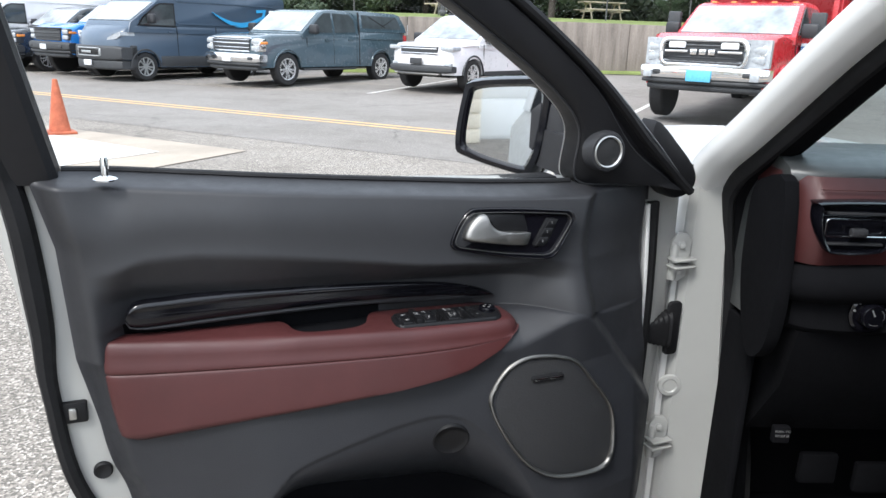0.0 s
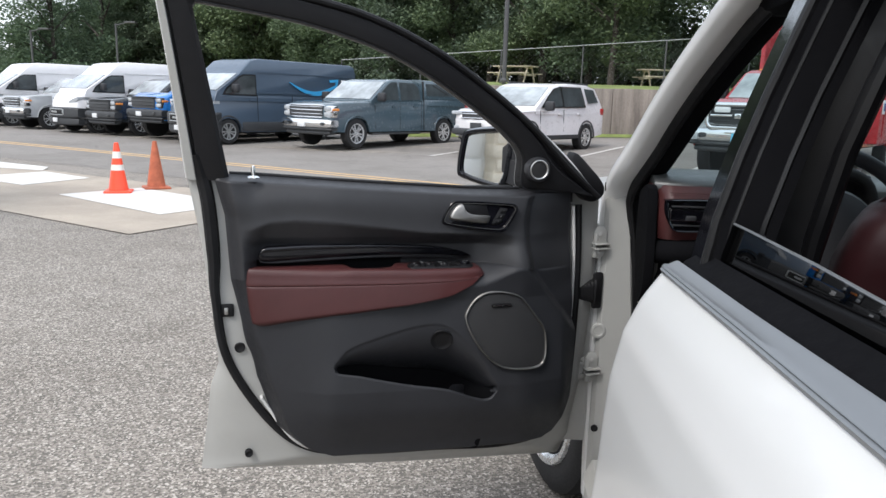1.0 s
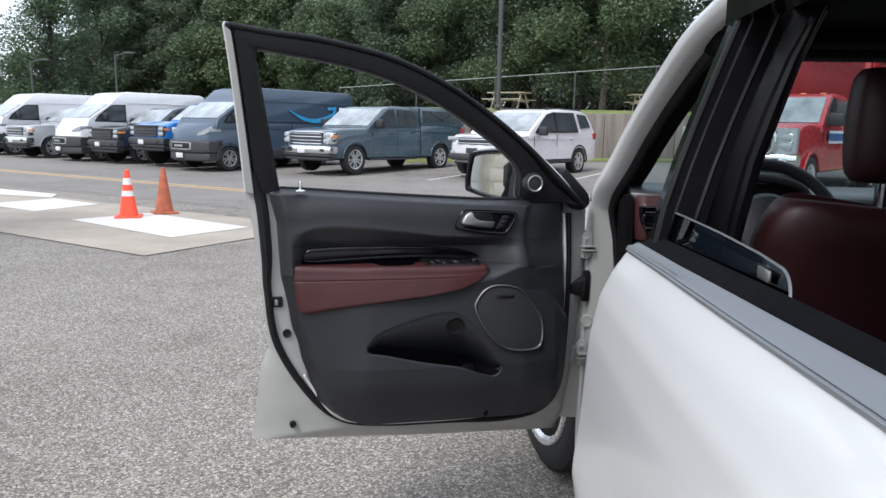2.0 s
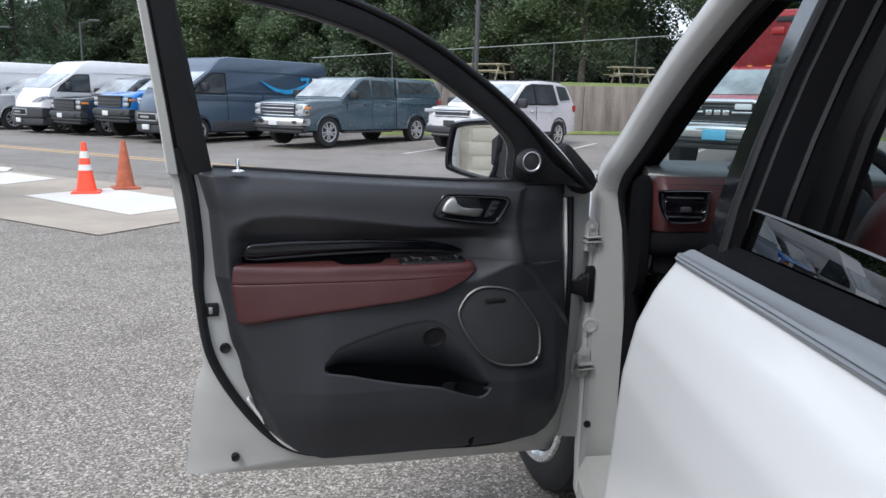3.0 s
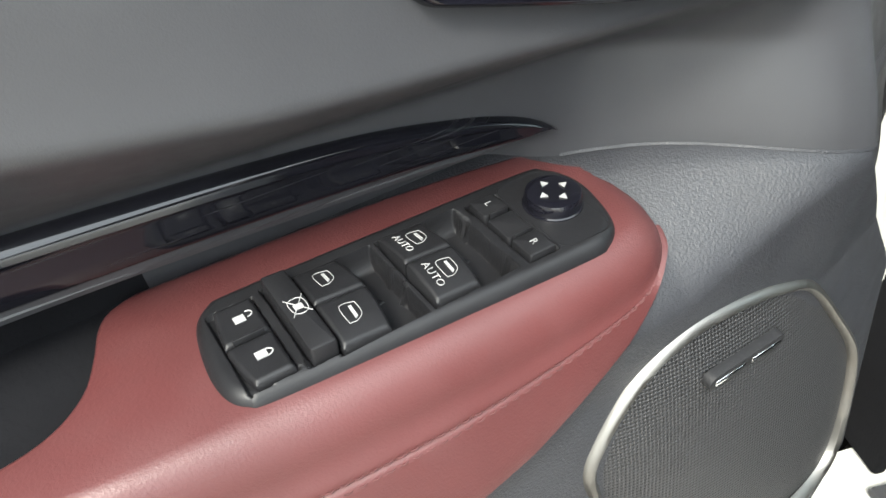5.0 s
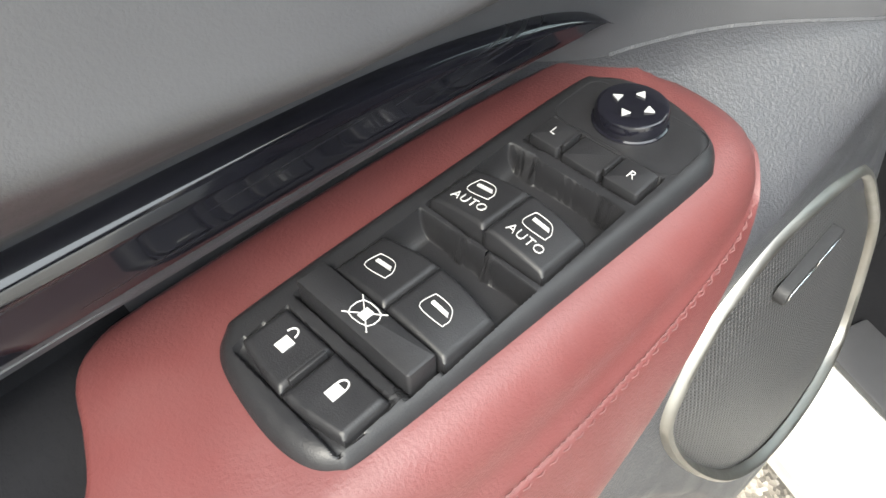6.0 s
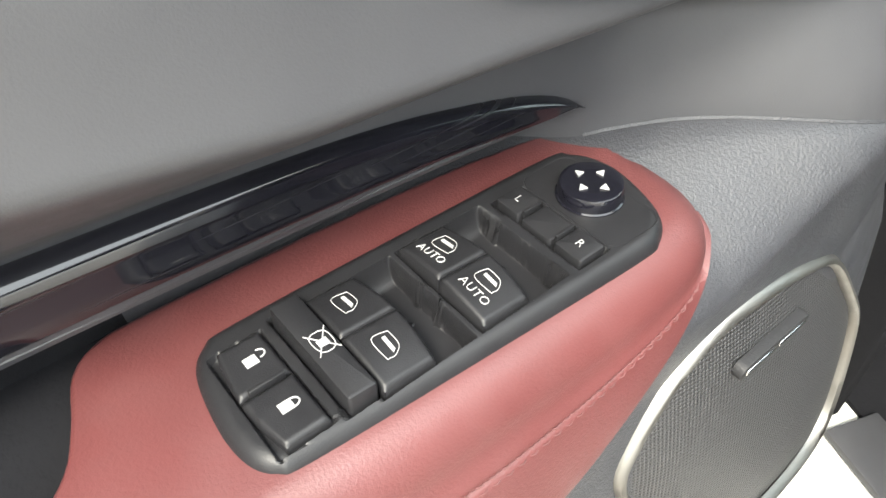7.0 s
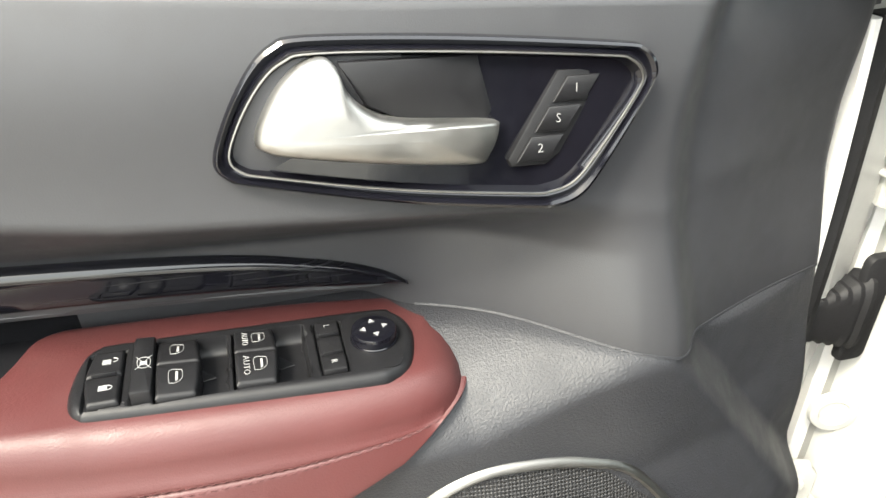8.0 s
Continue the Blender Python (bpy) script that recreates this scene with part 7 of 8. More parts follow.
def across(x0, z0, x1, z1, w0, w1, lift=0.018):
    """A pane across the car between two heights (windscreen, grille, lamps bar)."""
    n = Vector((z1 - z0, 0, -(x1 - x0))).normalized() * lift
    if n.x < 0:
        n = -n
    q = [Vector(p) for p in ((x0, -w0, z0), (x0, w0, z0), (x1, w1, z1), (x1, -w1, z1))]
    return add_loft(BM(), [[p - n for p in q], [p + n for p in q]])


BOWED = ("bumper", "bumper_lower", "air_dam", "grille", "grille_bar", "lower_intake", "skid_bar", "grille_frame")


def vehicle(name, m, label, category, s):
    v = thing(name, m, label, category, "parked vehicles")
    w, zt, tum = s["w"], s["belt"], s.get("tum", 0.16)
    nose, tail = s["nose"], s["tail"]

    def plan(x):
        t = (x - (nose - 0.9)) / 0.9
        u = ((tail + 0.6) - x) / 0.6
        return 1.0 - s.get("taper", 0.10) * max(0, t) ** 2 - 0.05 * max(0, u) ** 2

    fx, rx, r = s["front"], s["rear"], s["r"]
    za = r
    low = [(nose - 0.02, s["sill"] + 0.1), (nose - 0.06, s["sill"])] + [(fx + r + 0.1, s["sill"])] + [(x, max(s["sill"], z)) for x, z in arch(fx, r + 0.07, za - 0.02)] + [(fx - r - 0.1, s["sill"])]
    low += [(rx + r + 0.1, s["sill"])] + [(x, max(s["sill"], z)) for x, z in arch(rx, r + 0.07, za - 0.02)] + [(rx - r - 0.1, s["sill"]), (tail + 0.03, s["sill"] + 0.06)]
    bow = s.get("bow", 0.16)

    def bowed(lo, hi):
        """A rounded bar that follows the curve of the nose."""
        rad = min(0.06, 0.45 * (hi[2] - lo[2]), 0.45 * (hi[0] - lo[0]))
        loops = []
        ys = np.linspace(lo[1], hi[1], 13)
        for i, y in enumerate(ys):
            dx = -bow * (y / w) ** 2
            k = 0.8 if i in (0, 12) else 1.0
            zc = (lo[2] + hi[2]) / 2
            loops.append([(x + dx, y, zc + (z - zc) * k) for x, z in rrect(lo[0], hi[0], lo[2], hi[2], rad, 3)])
        return add_loft(BM(), loops)

    body = part("body", slab(low + s["top"], w, plan, 0.05, 0.8, 0.05, bow), s["paint"], v, s["paint_label"], 40)
    part("underbody", box((tail + 0.2, -w * 0.78, s["sill"] - 0.06), (nose - 0.25, w * 0.78, s["belt"] - 0.15)), M_DIRT, v)
    cab = part("cab", slab(s["cab"], w * 0.985, plan, tum, zt, 0.03), s.get("cab_paint", s["paint"]), v, "", 40)
    for a, b, k in s["screens"]:
        wa = w * plan(a[0]) * (1 - tum * max(0, a[1] - zt)) * k
        wb = w * plan(b[0]) * (1 - tum * max(0, b[1] - zt)) * k
        part("windscreen", across(a[0], a[1], b[0], b[1], wa, wb), M_WSCREEN, v, "windscreen with the sky's reflection in its base colour")
    for side in (-1, 1):
        for pts in s.get("pillars", ()):
            part("window_pillar", side_pane(pts, w * 0.985, plan, tum, zt, side, 0.006), M_TRIMBLACK, v, "black window pillar")
        for pts in s["windows"]:
            part("side_window", side_pane(pts, w * 0.985, plan, tum, zt, side), M_VGLASS, v, "dark side window")
        for x0, z0, z1 in s.get("seams", ()):
            part("door_seam", side_pane([(x0, z0), (x0 + 0.009, z0), (x0 + 0.009, z1), (x0, z1)], w, plan, 0.05, 0.8, side, 0.003), M_DIRT, v)
        for z0 in s.get("ridges", ()):
            part("flank_ridge", side_pane([(tail + 0.2, z0), (0.80, z0), (0.80, z0 + 0.03), (tail + 0.2, z0 + 0.03)], w * 0.985, plan, tum, zt, side, 0.014), s["paint"], v)
        for x0, z0 in s.get("handles", ()):
            part("door_handle", side_pane([(x0, z0), (x0 + 0.2, z0), (x0 + 0.2, z0 + 0.035), (x0, z0 + 0.035)], w, plan, 0.05, 0.8, side, 0.03), s["paint"], v)
        for z0, z1, mt in s.get("cladding", ()):
            part("cladding", side_pane([(rx + r + 0.12, z0), (fx - r - 0.12, z0), (fx - r - 0.12, z1), (rx + r + 0.12, z1)], w, plan, 0.05, 0.8, side, 0.02), mt, v)
        mx, mz = s["mirror"]
        yy = w * 1.0
        part("wing_mirror", box((mx - 0.07, side * yy if side > 0 else -yy - 0.27, mz - 0.11), (mx + 0.07, side * yy + 0.27 if side > 0 else -yy, mz + 0.13), 0.05), s.get("mirror_mat", M_PLASTIC), v)
        for cx in (fx, rx):
            lip = [(cx + (r + 0.075) * math.cos(q), side * (w * plan(cx) + 0.002), max(s["sill"], r - 0.02 + (r + 0.095) * math.sin(q))) for q in np.linspace(0.0, math.pi, 17)]
            part("arch_lip", tube(lip, 0.022, 6), s.get("lip", s["paint"]), v)
            part("arch_liner", add_loft(BM(), [[(x, side * (w - 0.02) * plan(cx), zz), (x, side * (w - 0.42), zz)] for x, _, zz in lip], closed=False), M_DIRT, v, "dark wheel housing")
            wm = pose(cx, side * (w - 0.13), r, -90 * side)
            wh = part("wheel", lathe([(r * 0.25, -0.1), (r * 0.66, -0.1), (r * 0.66, 0.085), (r * 0.25, 0.06)], 24, wm), M_DIRT, v)
            part("tyre", lathe([(r * 0.64, -0.12), (r * 0.94, -0.12), (r, -0.09), (r, 0.09), (r * 0.94, 0.125), (r * 0.66, 0.125), (r * 0.64, 0.10)], 28, wm), M_TYRE, wh, "black tyre")
            rb = lathe([(r * 0.66, 0.07), (r * 0.67, 0.128), (r * 0.61, 0.122), (r * 0.58, 0.09)], 28, wm)
            add_lathe(rb, [(r * 0.20, 0.085), (r * 0.18, 0.118), (r * 0.05, 0.122)], 14, wm)
            for k in range(5):
                turn = wm @ Matrix.Rotation(2 * math.pi * k / 5 + 0.3, 4, "Z")
                for q in (-1, 1):
                    add_loft(rb, [[tuple(turn @ Vector((x, q * y + e, zz))) for e, zz in ((-h, 0.086), (h, 0.086), (h, zt2), (-h, zt2))] for x, y, h, zt2 in ((r * 0.12, r * 0.05, r * 0.05, 0.112), (r * 0.42, r * 0.09, r * 0.055, 0.122), (r * 0.63, r * 0.17, r * 0.06, 0.124))])
            part("rim", rb, s.get("rim", M_RIM), wh, "alloy rim")
    for nm, pts, x0, x1, mt, lb in s.get("shaped", ()):
        for d in (-1, 1):
            part(nm, add_loft(BM(), [[(x - bow * (y / w) ** 2, d * y, z) for y, z in pts] for x in (x0, x1)]), mt, v, lb)
    for nm, lo, hi, mt, lb in s["front_parts"]:
        if nm in BOWED:
            part(nm, bowed(lo, hi), mt, v, lb, 40)
        else:
            dx = -bow * ((lo[1] + hi[1]) / 2 / w) ** 2 if lo[0] > 0 else 0.0
            part(nm, box((lo[0] + dx, lo[1], lo[2]), (hi[0] + dx, hi[1], hi[2]), min(0.04, 0.3 * min(b - a for a, b in zip(lo, hi)))), mt, v, lb)
    return v


P_GREYBLUE = paint("slate_blue_paint", (0.055, 0.085, 0.105), 0.25)
P_WHITE = paint("white_vehicle_paint", (0.72, 0.71, 0.72), 0.3)
P_BLACK = paint("black_vehicle_paint", (0.022, 0.024, 0.026), 0.25)
P_BLUE = paint("bright_blue_paint", (0.02, 0.16, 0.48), 0.25)
P_NAVY = paint("dull_navy_paint", (0.055, 0.082, 0.12), 0.4, 0.3)
P_SILVER = paint("silver_paint", (0.36, 0.37, 0.38), 0.3)
P_RED = paint("fire_red_paint", (0.42, 0.014, 0.022), 0.28)
M_DARKPL = surf("dark_grey_bumper", (0.035, 0.037, 0.04), 0.6, var=0.1, scale=4.0)
M_SMILE = surf("pale_blue_decal", (0.05, 0.36, 0.68), 0.45, var=0.03, scale=4.0)
M_DECALW = surf("white_decal", (0.7, 0.72, 0.74), 0.45, var=0.03, scale=4.0)
M_DECALB = surf("blue_decal", (0.03, 0.1, 0.28), 0.4, var=0.03, scale=4.0)


def pickup(col, lab, grille, bumper, w=1.0, cap=False, lift=0.0, bulk=0.0, tail=-2.92, rear=-1.72):
    r = 0.40 + lift * 0.3
    z = lift
    n, t = 2.92, tail
    bright = bumper is M_CHROME
    fp = [("grille", (n - 0.10, -0.66, 0.80 + z), (n + 0.015, 0.66, 1.13 + z), M_DARKPL, "broad upright grille"),
          ("bumper", (n - 0.16, -w * 0.99, 0.545 + z), (n + 0.10, w * 0.99, 0.77 + z), bumper, "front bumper"),
          ("bumper_lower", (n - 0.16, -w * 0.97, 0.47 + z), (n + 0.07, w * 0.97, 0.55 + z), M_DARKPL, ""),
          ("air_dam", (n - 0.20, -w * 0.88, 0.36 + z), (n + 0.02, w * 0.88, 0.48 + z), M_DARKPL, "")]
    for k in range(4):
        zz = 0.80 + 0.36 / 4 * k + z
        fp.append(("grille_bar", (n - 0.02, -0.66, zz), (n + 0.03, 0.66, zz + (0.035 if k in (0, 2) else 0.022)), grille if bright else M_DARKPL, ""))
    fp.append(("grille_bar", (n - 0.04, -0.70, 1.105 + z), (n + 0.035, 0.70, 1.145 + z), grille if bright else M_DARKPL, "bright grille rim"))
    for d in (-1, 1):
        a, b = sorted((d * 0.67, d * 0.945))
        fp += [("headlight", (n - 0.22, a, 0.975 + z), (n + 0.02, b, 1.10 + z), M_LAMPGLASS, "clear upper headlight"),
               ("headlight", (n - 0.22, a, 0.83 + z), (n + 0.025, b, 0.955 + z), M_LAMPGLASS, "clear lower headlight"),
               ("headlight_bezel", (n - 0.24, a - 0.01, 0.81 + z), (n + 0.0, b + 0.01, 1.12 + z), M_CHROME if bright else M_DARKPL, "")]
        a, b = sorted((d * 0.86, d * 0.975))
        fp += [("indicator", (n - 0.24, a, 0.985 + z), (n - 0.005, b, 1.05 + z), M_AMBER, "amber lamp"), ("fog_lamp", (n + 0.0, *sorted((d * 0.66, d * 0.80))[:1], 0.61 + z), (n + 0.125, sorted((d * 0.66, d * 0.80))[1], 0.69 + z), M_DARKPL, "")]
        a, b = sorted((d * 0.84, d * 0.985))
        fp.append(("tail_lamp", (t - 0.01, a, 0.95 + z), (t + 0.12, b, 1.30 + z), M_TAIL, "red tail lamp"))
    fp += [("number_plate", (n + 0.08, -0.15, 0.56 + z), (n + 0.115, 0.15, 0.70 + z), M_PLATE, "plain number plate"), ("rear_bumper", (t - 0.12, -0.95, 0.52 + z), (t + 0.05, 0.95, 0.72 + z), bumper, "")]
    s = dict(w=w, belt=1.25 + z, nose=n, tail=t, front=1.94, rear=rear, r=r, sill=0.44 + z, paint=col, paint_label=lab,
             top=[(t, 1.38 + z), (t + 0.3, 1.39 + z), (-0.80, 1.38 + z), (-0.75, 1.30 + z), (1.20, 1.265 + z), (1.45, 1.25 + z), (2.0, 1.235 + z + bulk), (2.5, 1.21 + z + bulk), (n - 0.22, 1.175 + z), (n - 0.08, 1.14 + z), (n - 0.01, 1.08 + z), (n, 0.9 + z)],
             cab=[(-0.76, 1.15 + z), (-0.73, 1.62 + z), (-0.60, 1.83 + z), (-0.3, 1.88 + z), (0.2, 1.89 + z), (0.50, 1.865 + z), (0.70, 1.80 + z), (1.42, 1.27 + z), (1.42, 1.15 + z)],
             screens=[((1.37, 1.31 + z), (0.73, 1.785 + z), 0.91)],
             windows=[[(0.30, 1.31 + z), (1.20, 1.31 + z), (0.76, 1.67 + z), (0.56, 1.79 + z), (0.31, 1.80 + z)], [(-0.62, 1.34 + z), (0.20, 1.31 + z), (0.22, 1.80 + z), (-0.42, 1.79 + z), (-0.58, 1.66 + z)]],
             seams=[(0.24, 0.5 + z, 1.26 + z), (1.24, 0.5 + z, 1.24 + z), (-0.68, 0.5 + z, 1.3 + z)], handles=[(0.38, 1.1 + z), (-0.52, 1.12 + z)], mirror=(1.14, 1.37 + z), front_parts=fp, taper=0.07)
    return s


def add_cap(v, col):
    for side in (-1, 1):
        part("cab_gap", side_pane([(-0.80, 0.48), (-0.765, 0.48), (-0.765, 1.36), (-0.80, 1.36)], 1.0, lambda x: 1.0, 0.05, 0.8, side, 0.005), M_DIRT, v, "dark gap between cab and bed")
        part("cap_gap", side_pane([(-0.84, 1.36), (-0.77, 1.36), (-0.77, 1.86), (-0.84, 1.86)], 0.985, lambda x: 1.0, 0.16, 1.25, side, 0.004), M_DIRT, v, "dark gap between cab and cap")
        part("running_board", box((-0.60, side * 0.95 - 0.09, 0.36), (1.40, side * 0.95 + 0.09, 0.41), 0.02), M_DARKPL, v, "black running board")
        part("bed_crease", side_pane([(-2.80, 1.16), (-0.84, 1.16), (-0.84, 1.175), (-2.80, 1.175)], 1.0, lambda x: 1.0, 0.05, 0.8, side, 0.010), col, v)
    prof = [(-2.90, 1.36), (-2.86, 1.52), (-2.62, 1.86), (-2.45, 1.89), (-0.82, 1.91), (-0.80, 1.36)]
    part("bed_cap", slab(prof, 0.975, lambda x: 1.0, 0.16, 1.36, 0.03), col, v, "body-coloured bed cap", 40)
    for side in (-1, 1):
        part("cap_window", side_pane([(-2.66, 1.45), (-0.92, 1.45), (-0.93, 1.80), (-2.48, 1.79)], 0.975, lambda x: 1.0, 0.16, 1.36, side), M_VGLASS, v, "dark cap window")
        for x0, x1, h in ((-1.95, -1.22, 0.035), (-1.70, -2.40, 0.02)):
            part("cap_strut", side_pane([(x0 - h, 1.48), (x0 + h, 1.48), (x1 + h, 1.77), (x1 - h, 1.77)], 0.975, lambda x: 1.0, 0.16, 1.36, side, 0.014), M_DIRT, v, "dark diagonal strut")


def van(col, lab, lower, roof=2.42, t=-2.45):
    n = 2.80
    fp = [("grille", (n - 0.10, -0.40, 0.62), (n + 0.075, 0.40, 0.78), M_DIRT, "dark narrow grille"),
          ("grille_frame", (n - 0.06, -0.46, 0.775), (n + 0.085, 0.46, 0.81), M_GALV, "bright grille frame"), ("grille_frame", (n - 0.06, -0.46, 0.59), (n + 0.085, 0.46, 0.62), M_GALV, ""),
          ("bumper", (n - 0.40, -1.03, 0.50), (n + 0.06, 1.03, 0.86), lower, "dark plastic bumper"), ("bumper_lower", (n - 0.40, -1.0, 0.27), (n + 0.02, 1.0, 0.52), lower, ""),
          ("grille_mark", (n + 0.07, -0.20, 0.67), (n + 0.083, 0.20, 0.73), M_GALV, "plain silver bar"),
          ("number_plate", (n + 0.03, -0.16, 0.36), (n + 0.075, 0.16, 0.50), M_PLATE, "plain number plate")]
    for d in (-1, 1):
        a, b = sorted((d * 0.50, d * 0.46))
        fp.append(("grille_frame", (n - 0.06, a, 0.59), (n + 0.08, b, 0.81), M_GALV, ""))
        a, b = sorted((d * 0.97, d * 1.03))
        fp.append(("lower_band", (t + 0.1, a, 0.34), (n - 1.4, b, 0.62), lower, ""))
        fp.append(("front_band", (n - 0.42, a, 0.34), (n - 0.25, b, 0.88), lower, ""))
    shaped = [("headlight", [(0.60, 1.00), (0.62, 1.06), (0.80, 1.15), (0.94, 1.21), (0.95, 1.12), (0.84, 1.03)], n - 0.45, n - 0.045, M_LAMPGLASS, "swept headlight")]
    s = dict(w=1.02, belt=1.3, nose=n, tail=t, front=1.86, rear=-1.55, r=0.355, sill=0.33, paint=col, paint_label=lab, tum=0.055, shaped=shaped,
             top=[(t, 1.3), (t + 0.05, 1.40), (1.7, 1.40), (2.1, 1.40), (2.42, 1.34), (n - 0.16, 1.22), (n - 0.05, 1.10), (n, 0.95), (n, 0.7)],
             cab=[(t + 0.02, 1.2), (t + 0.05, roof - 0.25), (t + 0.12, roof - 0.06), (t + 0.3, roof), (0.75, roof), (1.02, roof - 0.06), (1.28, roof - 0.28), (1.44, 1.99), (2.22, 1.45), (2.30, 1.2)],
             screens=[((2.18, 1.49), (1.49, 1.965), 0.93)],
             windows=[[(0.92, 1.40), (1.94, 1.41), (1.84, 1.56), (1.42, 1.87), (1.30, 1.92), (0.95, 1.93), (0.92, 1.90)]], pillars=[[(0.88, 1.36), (2.02, 1.38), (1.88, 1.58), (1.44, 1.91), (1.30, 1.96), (0.88, 1.97)]], lip=lower, ridges=[1.44, 2.02],
             seams=[(0.84, 0.62, 1.39), (-0.45, 0.62, 1.39)], handles=[(0.92, 1.22)], mirror=(1.70, 1.55), front_parts=fp, taper=0.10, rim=M_GALV, bow=0.30)
    return s


def suv_spec(col):
    n, t = 2.50, -2.38
    fp = [("grille", (n - 0.10, -0.52, 0.82), (n + 0.01, 0.52, 1.04), M_DARKPL, "barred grille"),
          ("grille_bar", (n - 0.02, -0.56, 0.85), (n + 0.025, 0.56, 0.875), M_CHROME, ""), ("grille_bar", (n - 0.02, -0.56, 1.0), (n + 0.025, 0.56, 1.03), M_CHROME, ""), ("grille_bar", (n - 0.02, -0.52, 0.95), (n + 0.025, 0.52, 0.98), M_CHROME, ""),
          ("lower_intake", (n - 0.16, -0.90, 0.42), (n + 0.06, 0.90, 0.60), M_DARKPL, "dark lower intake"), ("plate_holder", (n + 0.03, -0.17, 0.61), (n + 0.07, 0.17, 0.75), M_DARKPL, ""), ("skid_bar", (n - 0.10, -0.6, 0.36), (n + 0.05, 0.6, 0.42), M_SATIN, ""),
          ("headlight", (n - 0.34, 0.56, 0.93), (n + 0.01, 0.93, 1.03), M_LAMPGLASS, "clear headlight"), ("headlight", (n - 0.34, -0.93, 0.93), (n + 0.01, -0.56, 1.03), M_LAMPGLASS, "clear headlight"),
          ("fog_lamp", (n - 0.16, 0.64, 0.56), (n - 0.02, 0.86, 0.66), M_LAMPGLASS, ""), ("fog_lamp", (n - 0.16, -0.86, 0.56), (n - 0.02, -0.64, 0.66), M_LAMPGLASS, ""),
          ("tail_lamp", (t + 0.02, 0.74, 0.98), (t + 0.24, 0.955, 1.18), M_TAIL, "red tail lamp"), ("tail_lamp", (t + 0.02, -0.955, 0.98), (t + 0.24, -0.74, 1.18), M_TAIL, "red tail lamp"),
          ("roof_rail", (-1.7, 0.70, 1.79), (0.2, 0.735, 1.845), M_DARKPL, "roof rail"), ("roof_rail", (-1.7, -0.735, 1.79), (0.2, -0.70, 1.845), M_DARKPL, "roof rail")]
    return dict(w=0.99, belt=1.12, nose=n, tail=t, front=1.56, rear=-1.30, r=0.375, sill=0.38, paint=col, paint_label="white painted body", tum=0.24,
                top=[(t, 1.02), (t + 0.04, 1.16), (0.9, 1.13), (1.25, 1.12), (1.8, 1.10), (2.2, 1.075), (n - 0.12, 1.04), (n - 0.03, 0.98), (n, 0.84)],
                cab=[(t + 0.08, 1.0), (t + 0.14, 1.22), (t + 0.30, 1.52), (t + 0.46, 1.72), (-1.5, 1.80), (-0.4, 1.815), (0.10, 1.79), (0.40, 1.72), (1.34, 1.15), (1.34, 1.0)],
                screens=[((1.27, 1.20), (0.46, 1.695), 0.90)],
                pillars=[[(-1.26, 1.19), (1.06, 1.16), (0.66, 1.46), (0.34, 1.66), (0.0, 1.725), (-1.12, 1.73)]],
                windows=[[(-0.02, 1.205), (0.96, 1.185), (0.62, 1.45), (0.30, 1.64), (0.0, 1.695)], [(-1.18, 1.215), (-0.09, 1.205), (-0.07, 1.70), (-1.09, 1.70)], [(-2.02, 1.34), (-1.42, 1.30), (-1.30, 1.70), (-1.80, 1.68)]],
                seams=[(-0.06, 0.55, 1.12), (1.10, 0.6, 1.1)], handles=[(0.02, 0.99), (-0.98, 1.0)], mirror=(0.92, 1.20), mirror_mat=M_PLASTIC, front_parts=fp, cladding=((0.36, 0.46, M_DARKPL),), lip=M_DARKPL, taper=0.12, bow=0.22)


def parked(x, y, head):
    """Facing the camera's side of the lot; head turns the nose to the west."""
    return Matrix.Translation((x, y, rise(x, y))) @ pose(0, 0, 0, 0, 0, -90 - head)


sil = vehicle("pickup_truck", parked(-3.20, 21.2, 35.5), "slate blue pickup truck with a matching bed cap", "pickup truck", pickup(P_GREYBLUE, "slate blue paint", M_CHROME, M_CHROME, cap=True))
add_cap(sil, P_GREYBLUE)
vehicle("parked_suv", parked(1.16, 20.02, 35.5), "white parked SUV with dark lower cladding beside the wall", "car", suv_spec(P_WHITE))
vd = vehicle("delivery_van", parked(-7.10, 22.07, 35.5), "dull navy high-roof delivery van with a light blue swoosh", "van", van(P_NAVY, "dull navy paint", M_DARKPL, t=-3.2))
vehicle("cargo_van", parked(-13.0, 25.9, 35.5), "white high-roof cargo van with dark lower body", "van", van(P_WHITE, "white paint", M_DARKPL))
vehicle("cargo_van", parked(-18.0, 28.8, 35.5), "white high-roof cargo van behind a silver pickup", "van", van(P_WHITE, "white paint", M_DARKPL))
vehicle("pickup_truck", parked(-8.85, 23.7, 35.5), "bright blue off-road pickup with dark grille and fat tyres", "pickup truck", pickup(P_BLUE, "bright blue paint", M_DARKPL, M_DARKPL, w=1.04, lift=0.12, bulk=0.04))
vehicle("pickup_truck", parked(-10.95, 25.0, 35.5), "black parked pickup truck", "pickup truck", pickup(P_BLACK, "black paint", M_DARKPL, M_DARKPL))
vehicle("pickup_truck", parked(-15.5, 27.4, 35.5), "silver pickup truck parked between the vans", "pickup truck", pickup(P_SILVER, "silver paint", M_CHROME, M_CHROME))
vehicle("pickup_truck", parked(-23.0, 31.5, 35.5), "pale pickup truck at the far end of the row", "pickup truck", pickup(P_SILVER, "silver paint", M_DARKPL, M_DARKPL))


